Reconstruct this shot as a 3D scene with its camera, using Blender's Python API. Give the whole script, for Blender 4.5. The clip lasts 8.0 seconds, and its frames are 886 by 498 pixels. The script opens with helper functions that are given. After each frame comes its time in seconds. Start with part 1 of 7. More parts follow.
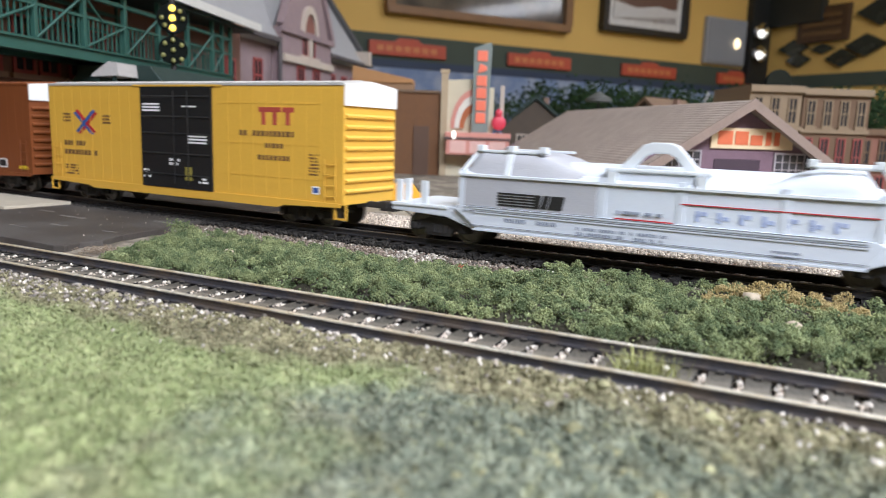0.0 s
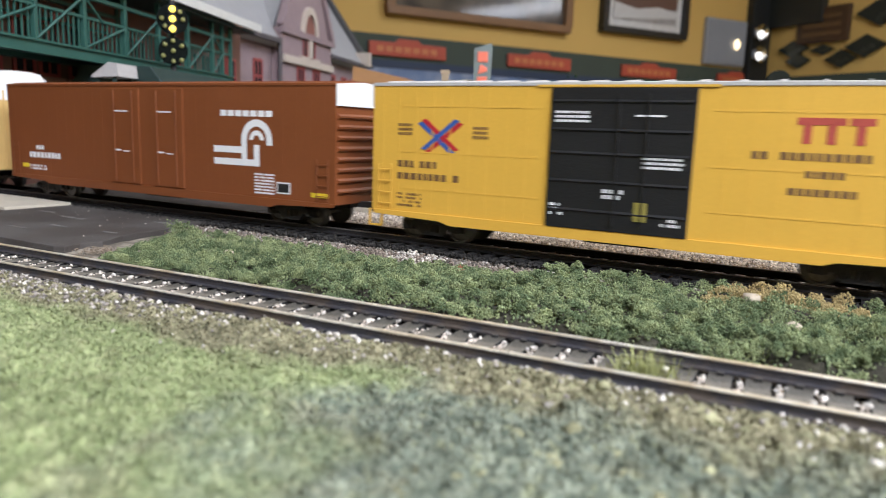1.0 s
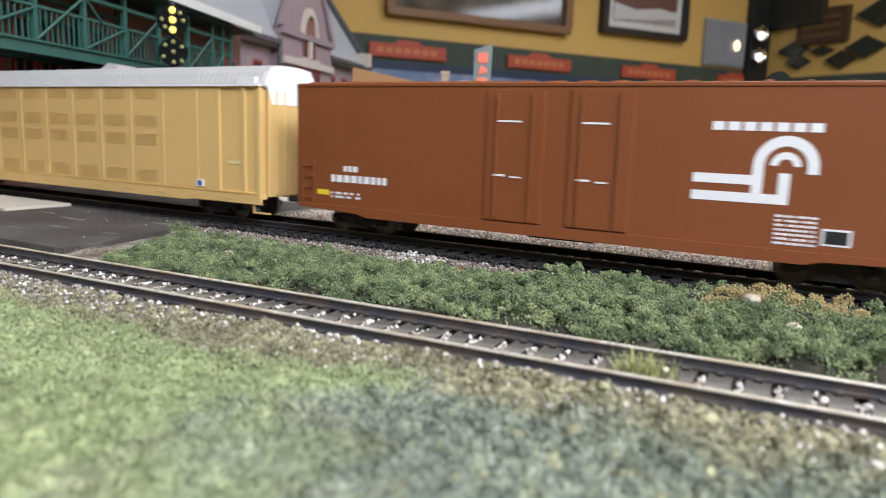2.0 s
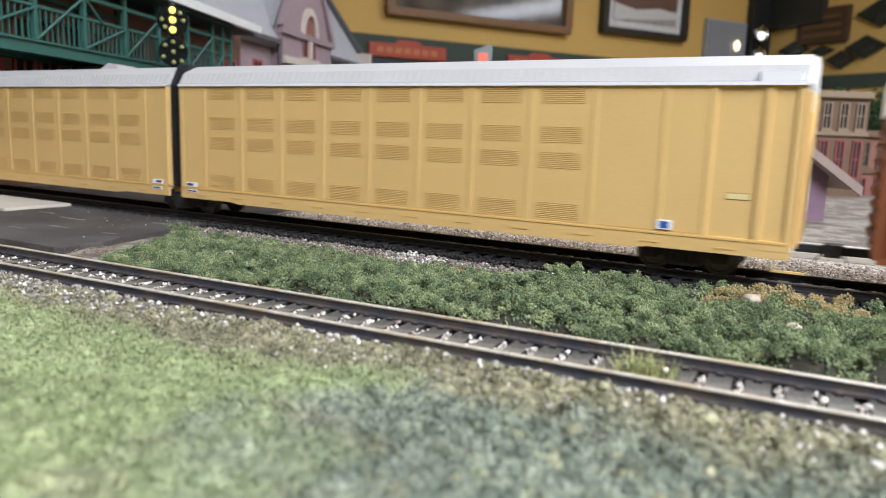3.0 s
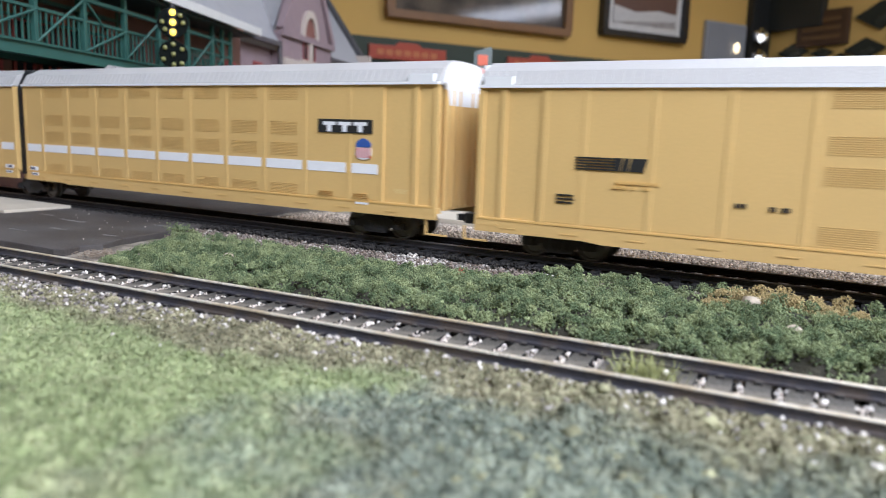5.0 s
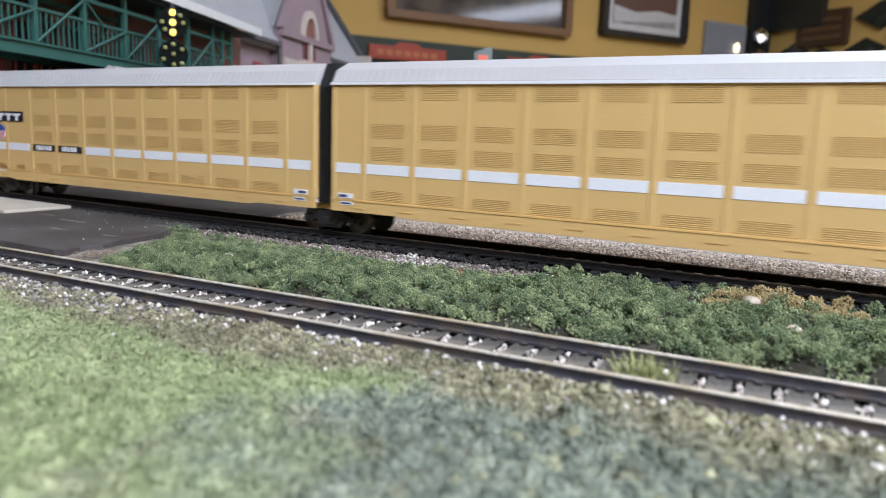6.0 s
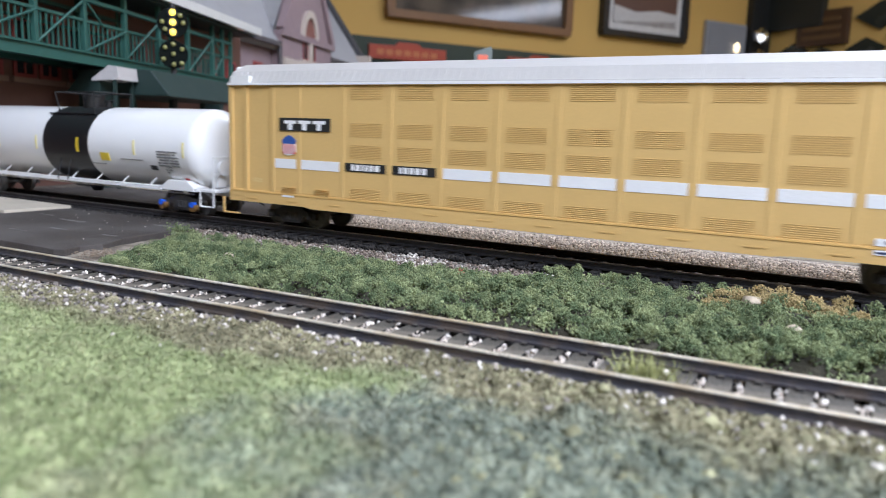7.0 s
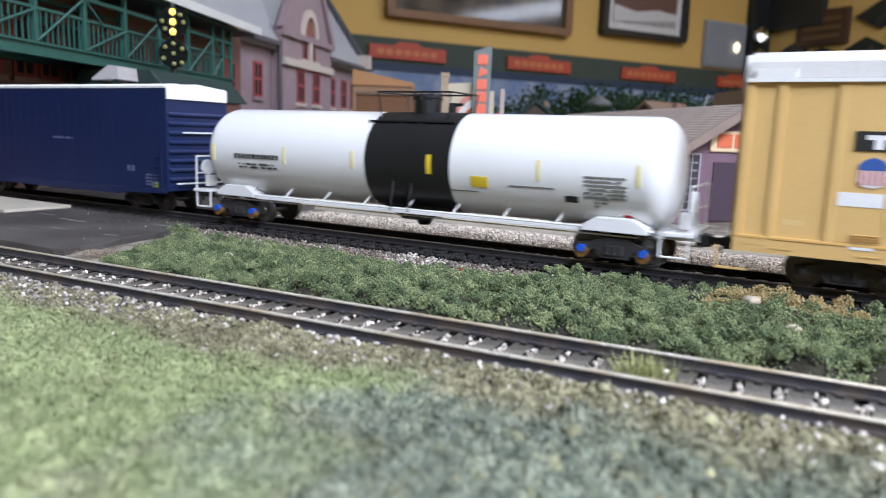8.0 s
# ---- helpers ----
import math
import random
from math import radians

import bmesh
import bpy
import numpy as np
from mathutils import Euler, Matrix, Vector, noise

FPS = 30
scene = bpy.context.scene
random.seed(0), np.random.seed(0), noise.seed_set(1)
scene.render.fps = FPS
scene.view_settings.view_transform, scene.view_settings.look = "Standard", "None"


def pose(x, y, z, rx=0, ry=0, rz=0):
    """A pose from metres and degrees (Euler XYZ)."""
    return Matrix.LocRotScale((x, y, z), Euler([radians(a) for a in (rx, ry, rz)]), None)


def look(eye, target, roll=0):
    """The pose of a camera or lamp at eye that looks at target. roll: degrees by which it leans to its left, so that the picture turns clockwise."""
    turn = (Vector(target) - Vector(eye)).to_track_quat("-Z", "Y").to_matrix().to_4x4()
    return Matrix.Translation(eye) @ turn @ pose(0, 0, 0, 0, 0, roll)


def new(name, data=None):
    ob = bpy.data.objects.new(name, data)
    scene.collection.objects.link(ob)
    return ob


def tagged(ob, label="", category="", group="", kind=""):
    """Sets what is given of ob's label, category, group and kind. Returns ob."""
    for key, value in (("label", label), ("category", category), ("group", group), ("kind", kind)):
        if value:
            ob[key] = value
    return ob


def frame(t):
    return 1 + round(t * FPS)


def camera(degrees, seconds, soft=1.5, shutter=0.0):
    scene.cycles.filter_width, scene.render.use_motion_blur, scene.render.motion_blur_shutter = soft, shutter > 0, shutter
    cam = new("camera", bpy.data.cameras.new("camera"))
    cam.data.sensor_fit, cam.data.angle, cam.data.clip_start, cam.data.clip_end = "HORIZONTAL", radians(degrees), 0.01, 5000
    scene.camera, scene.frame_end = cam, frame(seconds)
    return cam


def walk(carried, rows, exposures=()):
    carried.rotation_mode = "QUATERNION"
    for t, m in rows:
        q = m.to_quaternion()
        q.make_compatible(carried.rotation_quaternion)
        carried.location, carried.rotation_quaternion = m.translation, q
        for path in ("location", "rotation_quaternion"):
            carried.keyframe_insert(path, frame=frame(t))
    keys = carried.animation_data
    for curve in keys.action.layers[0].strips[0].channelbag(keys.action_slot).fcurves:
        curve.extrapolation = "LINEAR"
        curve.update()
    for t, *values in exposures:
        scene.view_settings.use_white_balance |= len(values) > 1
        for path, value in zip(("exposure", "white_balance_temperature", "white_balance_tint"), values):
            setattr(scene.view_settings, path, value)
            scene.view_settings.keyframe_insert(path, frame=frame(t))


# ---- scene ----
# A model railway at its true size: 16.5 mm gauge, rail tops at z = 0, the train's track along x.
EYE = (0.0, -0.2421, 0.0411)


def aim(pitch):
    """The camera's pose: 29 degrees to the left of the track's normal, that many degrees down."""
    p, y = radians(pitch), radians(28.99)
    d = Vector((-math.sin(y) * math.cos(p), math.cos(y) * math.cos(p), -math.sin(p)))
    return look(EYE, Vector(EYE) + d, 1.944)


cam = camera(64.07, 8.0, soft=0.9, shutter=0.24)
cam.data.dof.use_dof = True
cam.data.dof.focus_distance = 0.235
cam.data.dof.aperture_fstop = 19.5
walk(cam, [(0.0, aim(9.50)), (0.5, aim(9.50)), (1.0, aim(9.44)), (1.5, aim(9.37)), (3.0, aim(9.36)), (4.0, aim(9.34)),
           (4.5, aim(9.21)), (6.0, aim(9.18)), (8.0, aim(9.23))],
     exposures=[(0.0, 0.21, 6300, 10), (1.0, 0.27, 6200, 10), (3.0, 0.28, 6100, 10), (4.5, 0.22, 5850, 12), (8.0, 0.17, 5780, 12)])

# ---- the room: a corner, two axes along its walls, lights ----
CORNER = Vector((-0.2915, 2.6373, 0.0))
TURN = 56.5                               # degrees from x to the long wall's run towards the corner
AX = Vector((math.cos(radians(TURN)), math.sin(radians(TURN)), 0))
BX = Vector((math.sin(radians(TURN)), -math.cos(radians(TURN)), 0))
FLOOR, CEIL = -1.15, 1.12
LONG, WIDE, BAY = 5.6, 4.2, 2.2           # the room goes on BAY metres past the short end wall


def room(a, b, z=0.0):
    """A place in the room: a metres along the long wall (negative: away from the corner), b metres off it."""
    p = CORNER + AX * a + BX * b
    return Vector((p.x, p.y, z))


world = bpy.data.worlds.new("world")
world.use_nodes = True
world.node_tree.nodes["Background"].inputs[0].default_value = (0.02, 0.022, 0.025, 1)
world.node_tree.nodes["Background"].inputs[1].default_value = 0.3
scene.world = world
# along the long wall, off it, share of the light, turn
LAMPS = [(-0.75, 2.95, 0.52, 0), (-2.18, 2.752, 1.64, 0), (-0.95, 1.35, 0.24, 0), (1.14, 3.38, 0.40, 76)]
for a, b, share, turned in LAMPS:
    lamp = bpy.data.lights.new("troffer_lamp", "AREA")
    lamp.shape, lamp.size, lamp.size_y, lamp.energy, lamp.color = "RECTANGLE", 1.15, 0.5, 33.0 * share, (0.91, 0.95, 1.06)
    ob = new("troffer_lamp", lamp)
    ob.matrix_world = Matrix.Translation(room(a, b, CEIL - 0.06)) @ pose(0, 0, 0, 0, 0, TURN + turned)

# ---- mesh tools ----
class Geo:
    """Gathers boxes, prisms, tubes and balls into one mesh."""

    def __init__(self):
        self.v, self.f = [], []

    def add(self, vs, fs):
        n = len(self.v)
        self.v += [tuple(p) for p in vs]
        self.f += [tuple(i + n for i in q) for q in fs]
        return self

    def box(self, x0, x1, y0, y1, z0, z1):
        return self.add([(x0, y0, z0), (x1, y0, z0), (x1, y1, z0), (x0, y1, z0), (x0, y0, z1), (x1, y0, z1), (x1, y1, z1), (x0, y1, z1)],
                        [(0, 3, 2, 1), (4, 5, 6, 7), (0, 1, 5, 4), (1, 2, 6, 5), (2, 3, 7, 6), (3, 0, 4, 7)])

    def prism(self, poly, axis, lo, hi):
        """A polygon drawn in the two other axes, pulled along axis from lo to hi."""
        n = len(poly)
        put = {"x": lambda p, s: (s, p[0], p[1]), "y": lambda p, s: (p[0], s, p[1]), "z": lambda p, s: (p[0], p[1], s)}[axis]
        vs = [put(p, lo) for p in poly] + [put(p, hi) for p in poly]
        fs = [(i, (i + 1) % n, n + (i + 1) % n, n + i) for i in range(n)]
        return self.add(vs, fs + [tuple(range(n))[::-1], tuple(range(n, 2 * n))])

    def tube(self, p, q, r, r2=None, n=10):
        p, q = Vector(p), Vector(q)
        r2 = r if r2 is None else r2
        d = (q - p).normalized()
        u = d.orthogonal().normalized()
        w = d.cross(u)
        ring = [(math.cos(2 * math.pi * k / n), math.sin(2 * math.pi * k / n)) for k in range(n)]
        vs = [p + (u * c + w * s) * r for c, s in ring] + [q + (u * c + w * s) * r2 for c, s in ring]
        fs = [(i, (i + 1) % n, n + (i + 1) % n, n + i) for i in range(n)]
        return self.add(vs, fs + [tuple(range(n))[::-1], tuple(range(n, 2 * n))])

    def lathe(self, prof, axis="x", n=32, c=(0, 0, 0)):
        """A profile of (along, radius) turned about an axis."""
        vs = []
        for a, r in prof:
            for k in range(n):
                s, t = r * math.sin(2 * math.pi * k / n), r * math.cos(2 * math.pi * k / n)
                q = {"x": (a, s, t), "y": (s, a, t), "z": (s, t, a)}[axis]
                vs.append((q[0] + c[0], q[1] + c[1], q[2] + c[2]))
        fs = [(i * n + k, i * n + (k + 1) % n, (i + 1) * n + (k + 1) % n, (i + 1) * n + k) for i in range(len(prof) - 1) for k in range(n)]
        return self.add(vs, fs + [tuple(range(n)), tuple(range((len(prof) - 1) * n, len(prof) * n))[::-1]])

    def ball(self, c, r, n=8):
        prof = [(r[2] * -math.cos(math.pi * k / n), math.sin(math.pi * k / n)) for k in range(n + 1)]
        vs, m = [], n * 2
        for z, s in prof:
            vs += [(c[0] + r[0] * s * math.cos(math.pi * k / n), c[1] + r[1] * s * math.sin(math.pi * k / n), c[2] + z) for k in range(m)]
        return self.add(vs, [(i * m + k, i * m + (k + 1) % m, (i + 1) * m + (k + 1) % m, (i + 1) * m + k) for i in range(n) for k in range(m)])

    def turn(self, m):
        self.v = [tuple(m @ Vector(p)) for p in self.v]
        return self

    def data(self, name, material, smooth=False, bevel=0.0):
        bm = bmesh.new()
        vs = [bm.verts.new(p) for p in self.v]
        for q in self.f:
            try:
                bm.faces.new([vs[i] for i in q])
            except ValueError:
                pass
        bmesh.ops.remove_doubles(bm, verts=bm.verts, dist=1e-7)
        bmesh.ops.recalc_face_normals(bm, faces=bm.faces)
        if bevel:
            edges = [e for e in bm.edges if len(e.link_faces) == 2 and e.calc_face_angle() > 0.6]
            bmesh.ops.bevel(bm, geom=edges, offset=bevel, segments=2, affect="EDGES", profile=0.6, clamp_overlap=True)
        me = bpy.data.meshes.new(name)
        bm.to_mesh(me)
        bm.free()
        me.materials.append(material)
        if smooth:
            for p in me.polygons:
                p.use_smooth = True
            me.set_sharp_from_angle(angle=radians(42))
        return me


def part(name, geo, material, parent=None, label="", smooth=False, bevel=0.0):
    """ONE mesh object from a Geo, under a thing or a part."""
    data = geo.data(name, material, smooth, bevel) if isinstance(geo, Geo) else geo
    ob = new(name, data)
    if parent:
        ob.parent = parent
    return tagged(ob, label) if label else ob


def thing(name, m, label, category, group="", kind=""):
    ob = new(name)
    ob.empty_display_size = 0.02
    ob.matrix_basis = m
    return tagged(ob, label, category, group, kind)


def raw_mesh(name, verts, faces, material, smooth=False):
    """A mesh from numpy arrays of verts and triangles or quads."""
    me = bpy.data.meshes.new(name)
    k = faces.shape[1]
    me.vertices.add(len(verts))
    me.vertices.foreach_set("co", np.asarray(verts, dtype=np.float32).ravel())
    me.loops.add(faces.size)
    me.loops.foreach_set("vertex_index", faces.astype(np.int32).ravel())
    me.polygons.add(len(faces))
    me.polygons.foreach_set("loop_start", np.arange(0, faces.size, k, dtype=np.int32))
    me.polygons.foreach_set("loop_total", np.full(len(faces), k, dtype=np.int32))
    me.update(calc_edges=True)
    me.validate()
    me.materials.append(material)
    if smooth:
        me.polygons.foreach_set("use_smooth", np.ones(len(faces), dtype=bool))
    return me


def lattice(seed):
    return np.random.RandomState(seed).rand(256, 256)


def bumps(x, y, size, seed):
    """Smooth random heights from 0 to 1, with lumps of that size in metres."""
    tab = lattice(seed)
    u, w = x / size, y / size
    i, j = np.floor(u).astype(int), np.floor(w).astype(int)
    a, b = u - i, w - j
    a, b = a * a * (3 - 2 * a), b * b * (3 - 2 * b)
    g = lambda p, q: tab[p % 256, q % 256]
    return (g(i, j) * (1 - a) + g(i + 1, j) * a) * (1 - b) + (g(i, j + 1) * (1 - a) + g(i + 1, j + 1) * a) * b


def scatter(name, shapes, places, sizes, material, rng, flat=1.0):
    """One mesh of many small shapes (verts, tris), each turned, scaled and set down at random."""
    vs, fs, n = [], [], 0
    for p, s in zip(places, sizes):
        sv, sf = shapes[rng.randint(len(shapes))]
        a = rng.rand() * 6.283
        c, d = math.cos(a), math.sin(a)
        v = sv @ np.array([[c, d, 0], [-d, c, 0], [0, 0, 1]]) * s * np.array([1, 1, flat])
        vs.append(v + p)
        fs.append(sf + n)
        n += len(v)
    return raw_mesh(name, np.concatenate(vs), np.concatenate(fs), material)


def flakes(name, places, sizes, material, rng, soft=False):
    """One mesh of many tiny four-sided flakes, each turned at random: foam foliage."""
    n = len(places)
    base = np.array([(1, 0, -0.35), (-0.5, 0.8, -0.35), (-0.5, -0.8, -0.35), (0, 0, 1.15)])
    q = rng.normal(0, 1, (n, 4))
    q /= np.linalg.norm(q, axis=1)[:, None]
    w, x, y, z = q.T
    rot = np.stack([1 - 2 * (y * y + z * z), 2 * (x * y - z * w), 2 * (x * z + y * w), 2 * (x * y + z * w), 1 - 2 * (x * x + z * z), 2 * (y * z - x * w), 2 * (x * z - y * w), 2 * (y * z + x * w), 1 - 2 * (x * x + y * y)], -1).reshape(n, 3, 3)
    v = np.einsum("nij,kj->nki", rot, base) * np.asarray(sizes)[:, None, None] + np.asarray(places)[:, None, :]
    f = np.array([(0, 2, 1), (0, 1, 3), (1, 2, 3), (2, 0, 3)])[None] + 4 * np.arange(n)[:, None, None]
    return raw_mesh(name, v.reshape(-1, 3), f.reshape(-1, 3), material, soft)


def ball_shape(level, rough, seed, squash=1.0):
    """A rough ball as (verts, tris)."""
    bm = bmesh.new()
    bmesh.ops.create_icosphere(bm, subdivisions=level, radius=1.0)
    rng = np.random.RandomState(seed)
    v = np.array([p.co[:] for p in bm.verts])
    f = np.array([[q.index for q in p.verts] for p in bm.faces])
    bm.free()
    v = v * (1 + rough * (rng.rand(len(v), 1) - 0.5)) * np.array([1, 1, squash])
    return v, f


# ---- materials ----
def mat(name, color, rough=0.5, metal=0.0, vary=0.12, size=0.01, grain=0.0008, bump=0.15, second=None, mix=(0.45, 0.6), spec=0.5, coat=0.0, island=0.0):
    """Paint, plastic, plaster...: two scales of colour change, gloss change and fine relief. second: another colour in patches."""
    m = bpy.data.materials.new(name)
    m.use_nodes = True
    nt = m.node_tree
    b = nt.nodes["Principled BSDF"]
    L = nt.links.new
    tc = nt.nodes.new("ShaderNodeTexCoord")

    def noise_at(scale, detail=4):
        n = nt.nodes.new("ShaderNodeTexNoise")
        n.inputs["Scale"].default_value = scale
        n.inputs["Detail"].default_value = detail
        L(tc.outputs["Object"], n.inputs["Vector"])
        return n

    big, small = noise_at(1 / size), noise_at(1 / grain, 3)
    base = nt.nodes.new("ShaderNodeMix")
    base.data_type = "RGBA"
    base.inputs[6].default_value = (*color, 1)
    base.inputs[7].default_value = (*(second or color), 1)
    ramp = nt.nodes.new("ShaderNodeMapRange")
    ramp.inputs[1].default_value, ramp.inputs[2].default_value = mix
    L(big.outputs[0], ramp.inputs[0])
    L(ramp.outputs[0], base.inputs[0])
    add = nt.nodes.new("ShaderNodeMath")
    add.operation = "ADD"
    L(big.outputs[0], add.inputs[0])
    L(small.outputs[0], add.inputs[1])
    val = nt.nodes.new("ShaderNodeMapRange")
    val.inputs[1].default_value, val.inputs[2].default_value = 0.6, 1.4
    val.inputs[3].default_value, val.inputs[4].default_value = 1 - vary, 1 + vary
    L(add.outputs[0], val.inputs[0])
    hsv = nt.nodes.new("ShaderNodeHueSaturation")
    last = val.outputs[0]
    if island:
        geo = nt.nodes.new("ShaderNodeNewGeometry")
        isl = nt.nodes.new("ShaderNodeMapRange")
        isl.inputs[3].default_value, isl.inputs[4].default_value = 1 - island, 1 + island
        L(geo.outputs["Random Per Island"], isl.inputs[0])
        mul = nt.nodes.new("ShaderNodeMath")
        mul.operation = "MULTIPLY"
        L(isl.outputs[0], mul.inputs[0])
        L(last, mul.inputs[1])
        last = mul.outputs[0]
    L(last, hsv.inputs["Value"])
    L(base.outputs[2], hsv.inputs["Color"])
    L(hsv.outputs[0], b.inputs["Base Color"])
    rg = nt.nodes.new("ShaderNodeMapRange")
    rg.inputs[3].default_value, rg.inputs[4].default_value = max(0.03, rough - 0.08), min(1, rough + 0.1)
    L(big.outputs[0], rg.inputs[0])
    L(rg.outputs[0], b.inputs["Roughness"])
    b.inputs["Metallic"].default_value = metal
    b.inputs["Specular IOR Level"].default_value = spec
    b.inputs["Coat Weight"].default_value = coat
    if bump:
        bp = nt.nodes.new("ShaderNodeBump")
        bp.inputs["Strength"].default_value = bump
        bp.inputs["Distance"].default_value = grain
        L(small.outputs[0], bp.inputs["Height"])
        L(bp.outputs[0], b.inputs["Normal"])
    return m


def glow(name, color, strength):
    m = bpy.data.materials.new(name)
    m.use_nodes = True
    b = m.node_tree.nodes["Principled BSDF"]
    b.inputs["Base Color"].default_value = (*color, 1)
    b.inputs["Emission Color"].default_value = (*color, 1)
    b.inputs["Emission Strength"].default_value = strength
    return m


def glass(name, color=(0.8, 0.85, 0.85), rough=0.03):
    m = bpy.data.materials.new(name)
    m.use_nodes = True
    b = m.node_tree.nodes["Principled BSDF"]
    b.inputs["Base Color"].default_value = (*color, 1)
    b.inputs["Roughness"].default_value = rough
    b.inputs["Transmission Weight"].default_value = 1.0
    b.inputs["IOR"].default_value = 1.45
    return m


YELLOW = mat("yellow_car_paint", (0.70, 0.405, 0.058), 0.42, size=0.03, vary=0.05, bump=0.05)
RACK = mat("rack_yellow_paint", (0.655, 0.435, 0.162), 0.45, size=0.03, vary=0.05, bump=0.05)
RACKSEAM = mat("rack_seam_paint", (0.665, 0.42, 0.135), 0.5, vary=0.05)
ROOFGREY = mat("galvanised_roof", (0.465, 0.45, 0.43), 0.4, size=0.02, vary=0.05)
BROWN = mat("oxide_car_paint", (0.205, 0.060, 0.017), 0.5, size=0.03, vary=0.07, bump=0.05)
BLUE = mat("navy_car_paint", (0.009, 0.019, 0.072), 0.4, size=0.03, vary=0.06, bump=0.04)
WHITE = mat("white_car_paint", (0.80, 0.80, 0.79), 0.4, size=0.02, vary=0.03, bump=0.03)
PALE = mat("pale_grey_paint", (0.61, 0.66, 0.73), 0.42, size=0.02, vary=0.04, bump=0.03)
GREYP = mat("hood_grey_paint", (0.42, 0.425, 0.46), 0.45, size=0.02, vary=0.04)
BLACK = mat("black_car_paint", (0.012, 0.012, 0.013), 0.4, size=0.02, vary=0.1)
RUBBER = mat("truck_black_plastic", (0.028, 0.027, 0.027), 0.6, size=0.004, vary=0.3, bump=0.3)
WHEELM = mat("blackened_metal", (0.17, 0.165, 0.16), 0.4, metal=0.8, size=0.003, vary=0.2)
DECAL_W = mat("white_decal", (0.8, 0.8, 0.8), 0.45, vary=0.04)
DECAL_K = mat("black_decal", (0.02, 0.02, 0.02), 0.45, vary=0.08)
DECAL_R = mat("red_decal", (0.45, 0.02, 0.03), 0.45, vary=0.06)
DECAL_B = mat("blue_decal", (0.04, 0.10, 0.34), 0.45, vary=0.06)
DECAL_Y = mat("yellow_decal", (0.75, 0.55, 0.03), 0.45, vary=0.06)
RAILSIDE = mat("rail_side", (0.060, 0.057, 0.064), 0.31, metal=0.25, size=0.008, vary=0.3, second=(0.090, 0.072, 0.060))
RAILTOP = mat("worn_rail_top", (0.78, 0.73, 0.62), 0.28, metal=0.45, size=0.012, vary=0.15, second=(0.56, 0.47, 0.33))
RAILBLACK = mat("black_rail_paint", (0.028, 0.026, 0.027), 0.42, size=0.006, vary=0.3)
# the rack tan darkened: shade of louvres, ledges, slots and rungs as colour
RACKSHADE = mat("rack_shade_tan", (0.57, 0.365, 0.125), 0.6, vary=0.1)
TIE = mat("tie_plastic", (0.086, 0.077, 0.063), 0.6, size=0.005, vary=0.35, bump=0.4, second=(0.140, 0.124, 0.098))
TIEK = mat("shaded_tie_black", (0.030, 0.028, 0.027), 0.8, size=0.006, vary=0.3, bump=0.4, spec=0.2)
STONE_W = mat("white_ballast", (0.60, 0.555, 0.50), 0.9, size=0.0012, vary=0.3, island=0.45, second=(0.40, 0.355, 0.30), spec=0.2)
STONE_G = mat("grey_ballast", (0.15, 0.132, 0.115), 0.95, size=0.002, vary=0.3, island=0.5, second=(0.25, 0.22, 0.19), spec=0.2)
STONE_K = mat("black_ballast", (0.034, 0.031, 0.028), 0.9, size=0.002, vary=0.3, island=0.5, spec=0.2)
STONE_L = mat("tan_gravel", (0.62, 0.54, 0.46), 0.9, size=0.002, vary=0.3, island=0.55, second=(0.40, 0.345, 0.285), spec=0.2)
DIRT = mat("layout_soil", (0.15, 0.125, 0.095), 0.95, size=0.012, grain=0.0012, vary=0.4, bump=0.8, second=(0.25, 0.215, 0.17))
ASPHALT = mat("model_asphalt", (0.058, 0.049, 0.043), 0.75, size=0.03, vary=0.22, second=(0.072, 0.064, 0.058), bump=0.3)
CONCRETE = mat("cream_pavement", (0.50, 0.45, 0.36), 0.85, size=0.01, vary=0.12)
BUSH = mat("foam_foliage", (0.150, 0.200, 0.098), 0.9, size=0.005, grain=0.0006, vary=0.50, second=(0.285, 0.320, 0.155), mix=(0.4, 0.65), island=0.18, bump=0.3, spec=0.2)
BUSH_TAN = mat("autumn_foam_foliage", (0.45, 0.35, 0.165), 0.9, size=0.006, vary=0.3, island=0.3, spec=0.2)
STRAW = mat("straw_foam", (0.27, 0.26, 0.15), 0.95, size=0.006, vary=0.3, island=0.4, spec=0.2)
GRASS = mat("grass_fibre", (0.36, 0.37, 0.15), 0.8, size=0.006, vary=0.2, island=0.4, spec=0.2)
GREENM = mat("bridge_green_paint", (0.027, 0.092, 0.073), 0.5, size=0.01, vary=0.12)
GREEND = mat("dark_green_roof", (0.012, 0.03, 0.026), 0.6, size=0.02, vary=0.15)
LAV = mat("mauve_brick_wall", (0.27, 0.20, 0.212), 0.85, size=0.01, vary=0.12)
LAVD = mat("brown_shadowed_brick", (0.25, 0.16, 0.125), 0.85, size=0.01, vary=0.12)
SLATE = mat("grey_slate_roof", (0.31, 0.31, 0.322), 0.7, size=0.01, vary=0.1)
CREAM = mat("cream_stone", (0.50, 0.43, 0.37), 0.8, size=0.01, vary=0.08)
REDW = mat("red_window_frame", (0.28, 0.055, 0.05), 0.6, vary=0.1)
WALLY = mat("room_wall_yellow", (0.60, 0.385, 0.11), 0.75, size=0.3, grain=0.004, vary=0.06, bump=0.1)
BAND = mat("green_wall_border", (0.045, 0.06, 0.045), 0.7, size=0.1, vary=0.15)
CEILM = mat("ceiling_tile", (0.72, 0.71, 0.68), 0.9, size=0.2, grain=0.004, vary=0.05, bump=0.2)
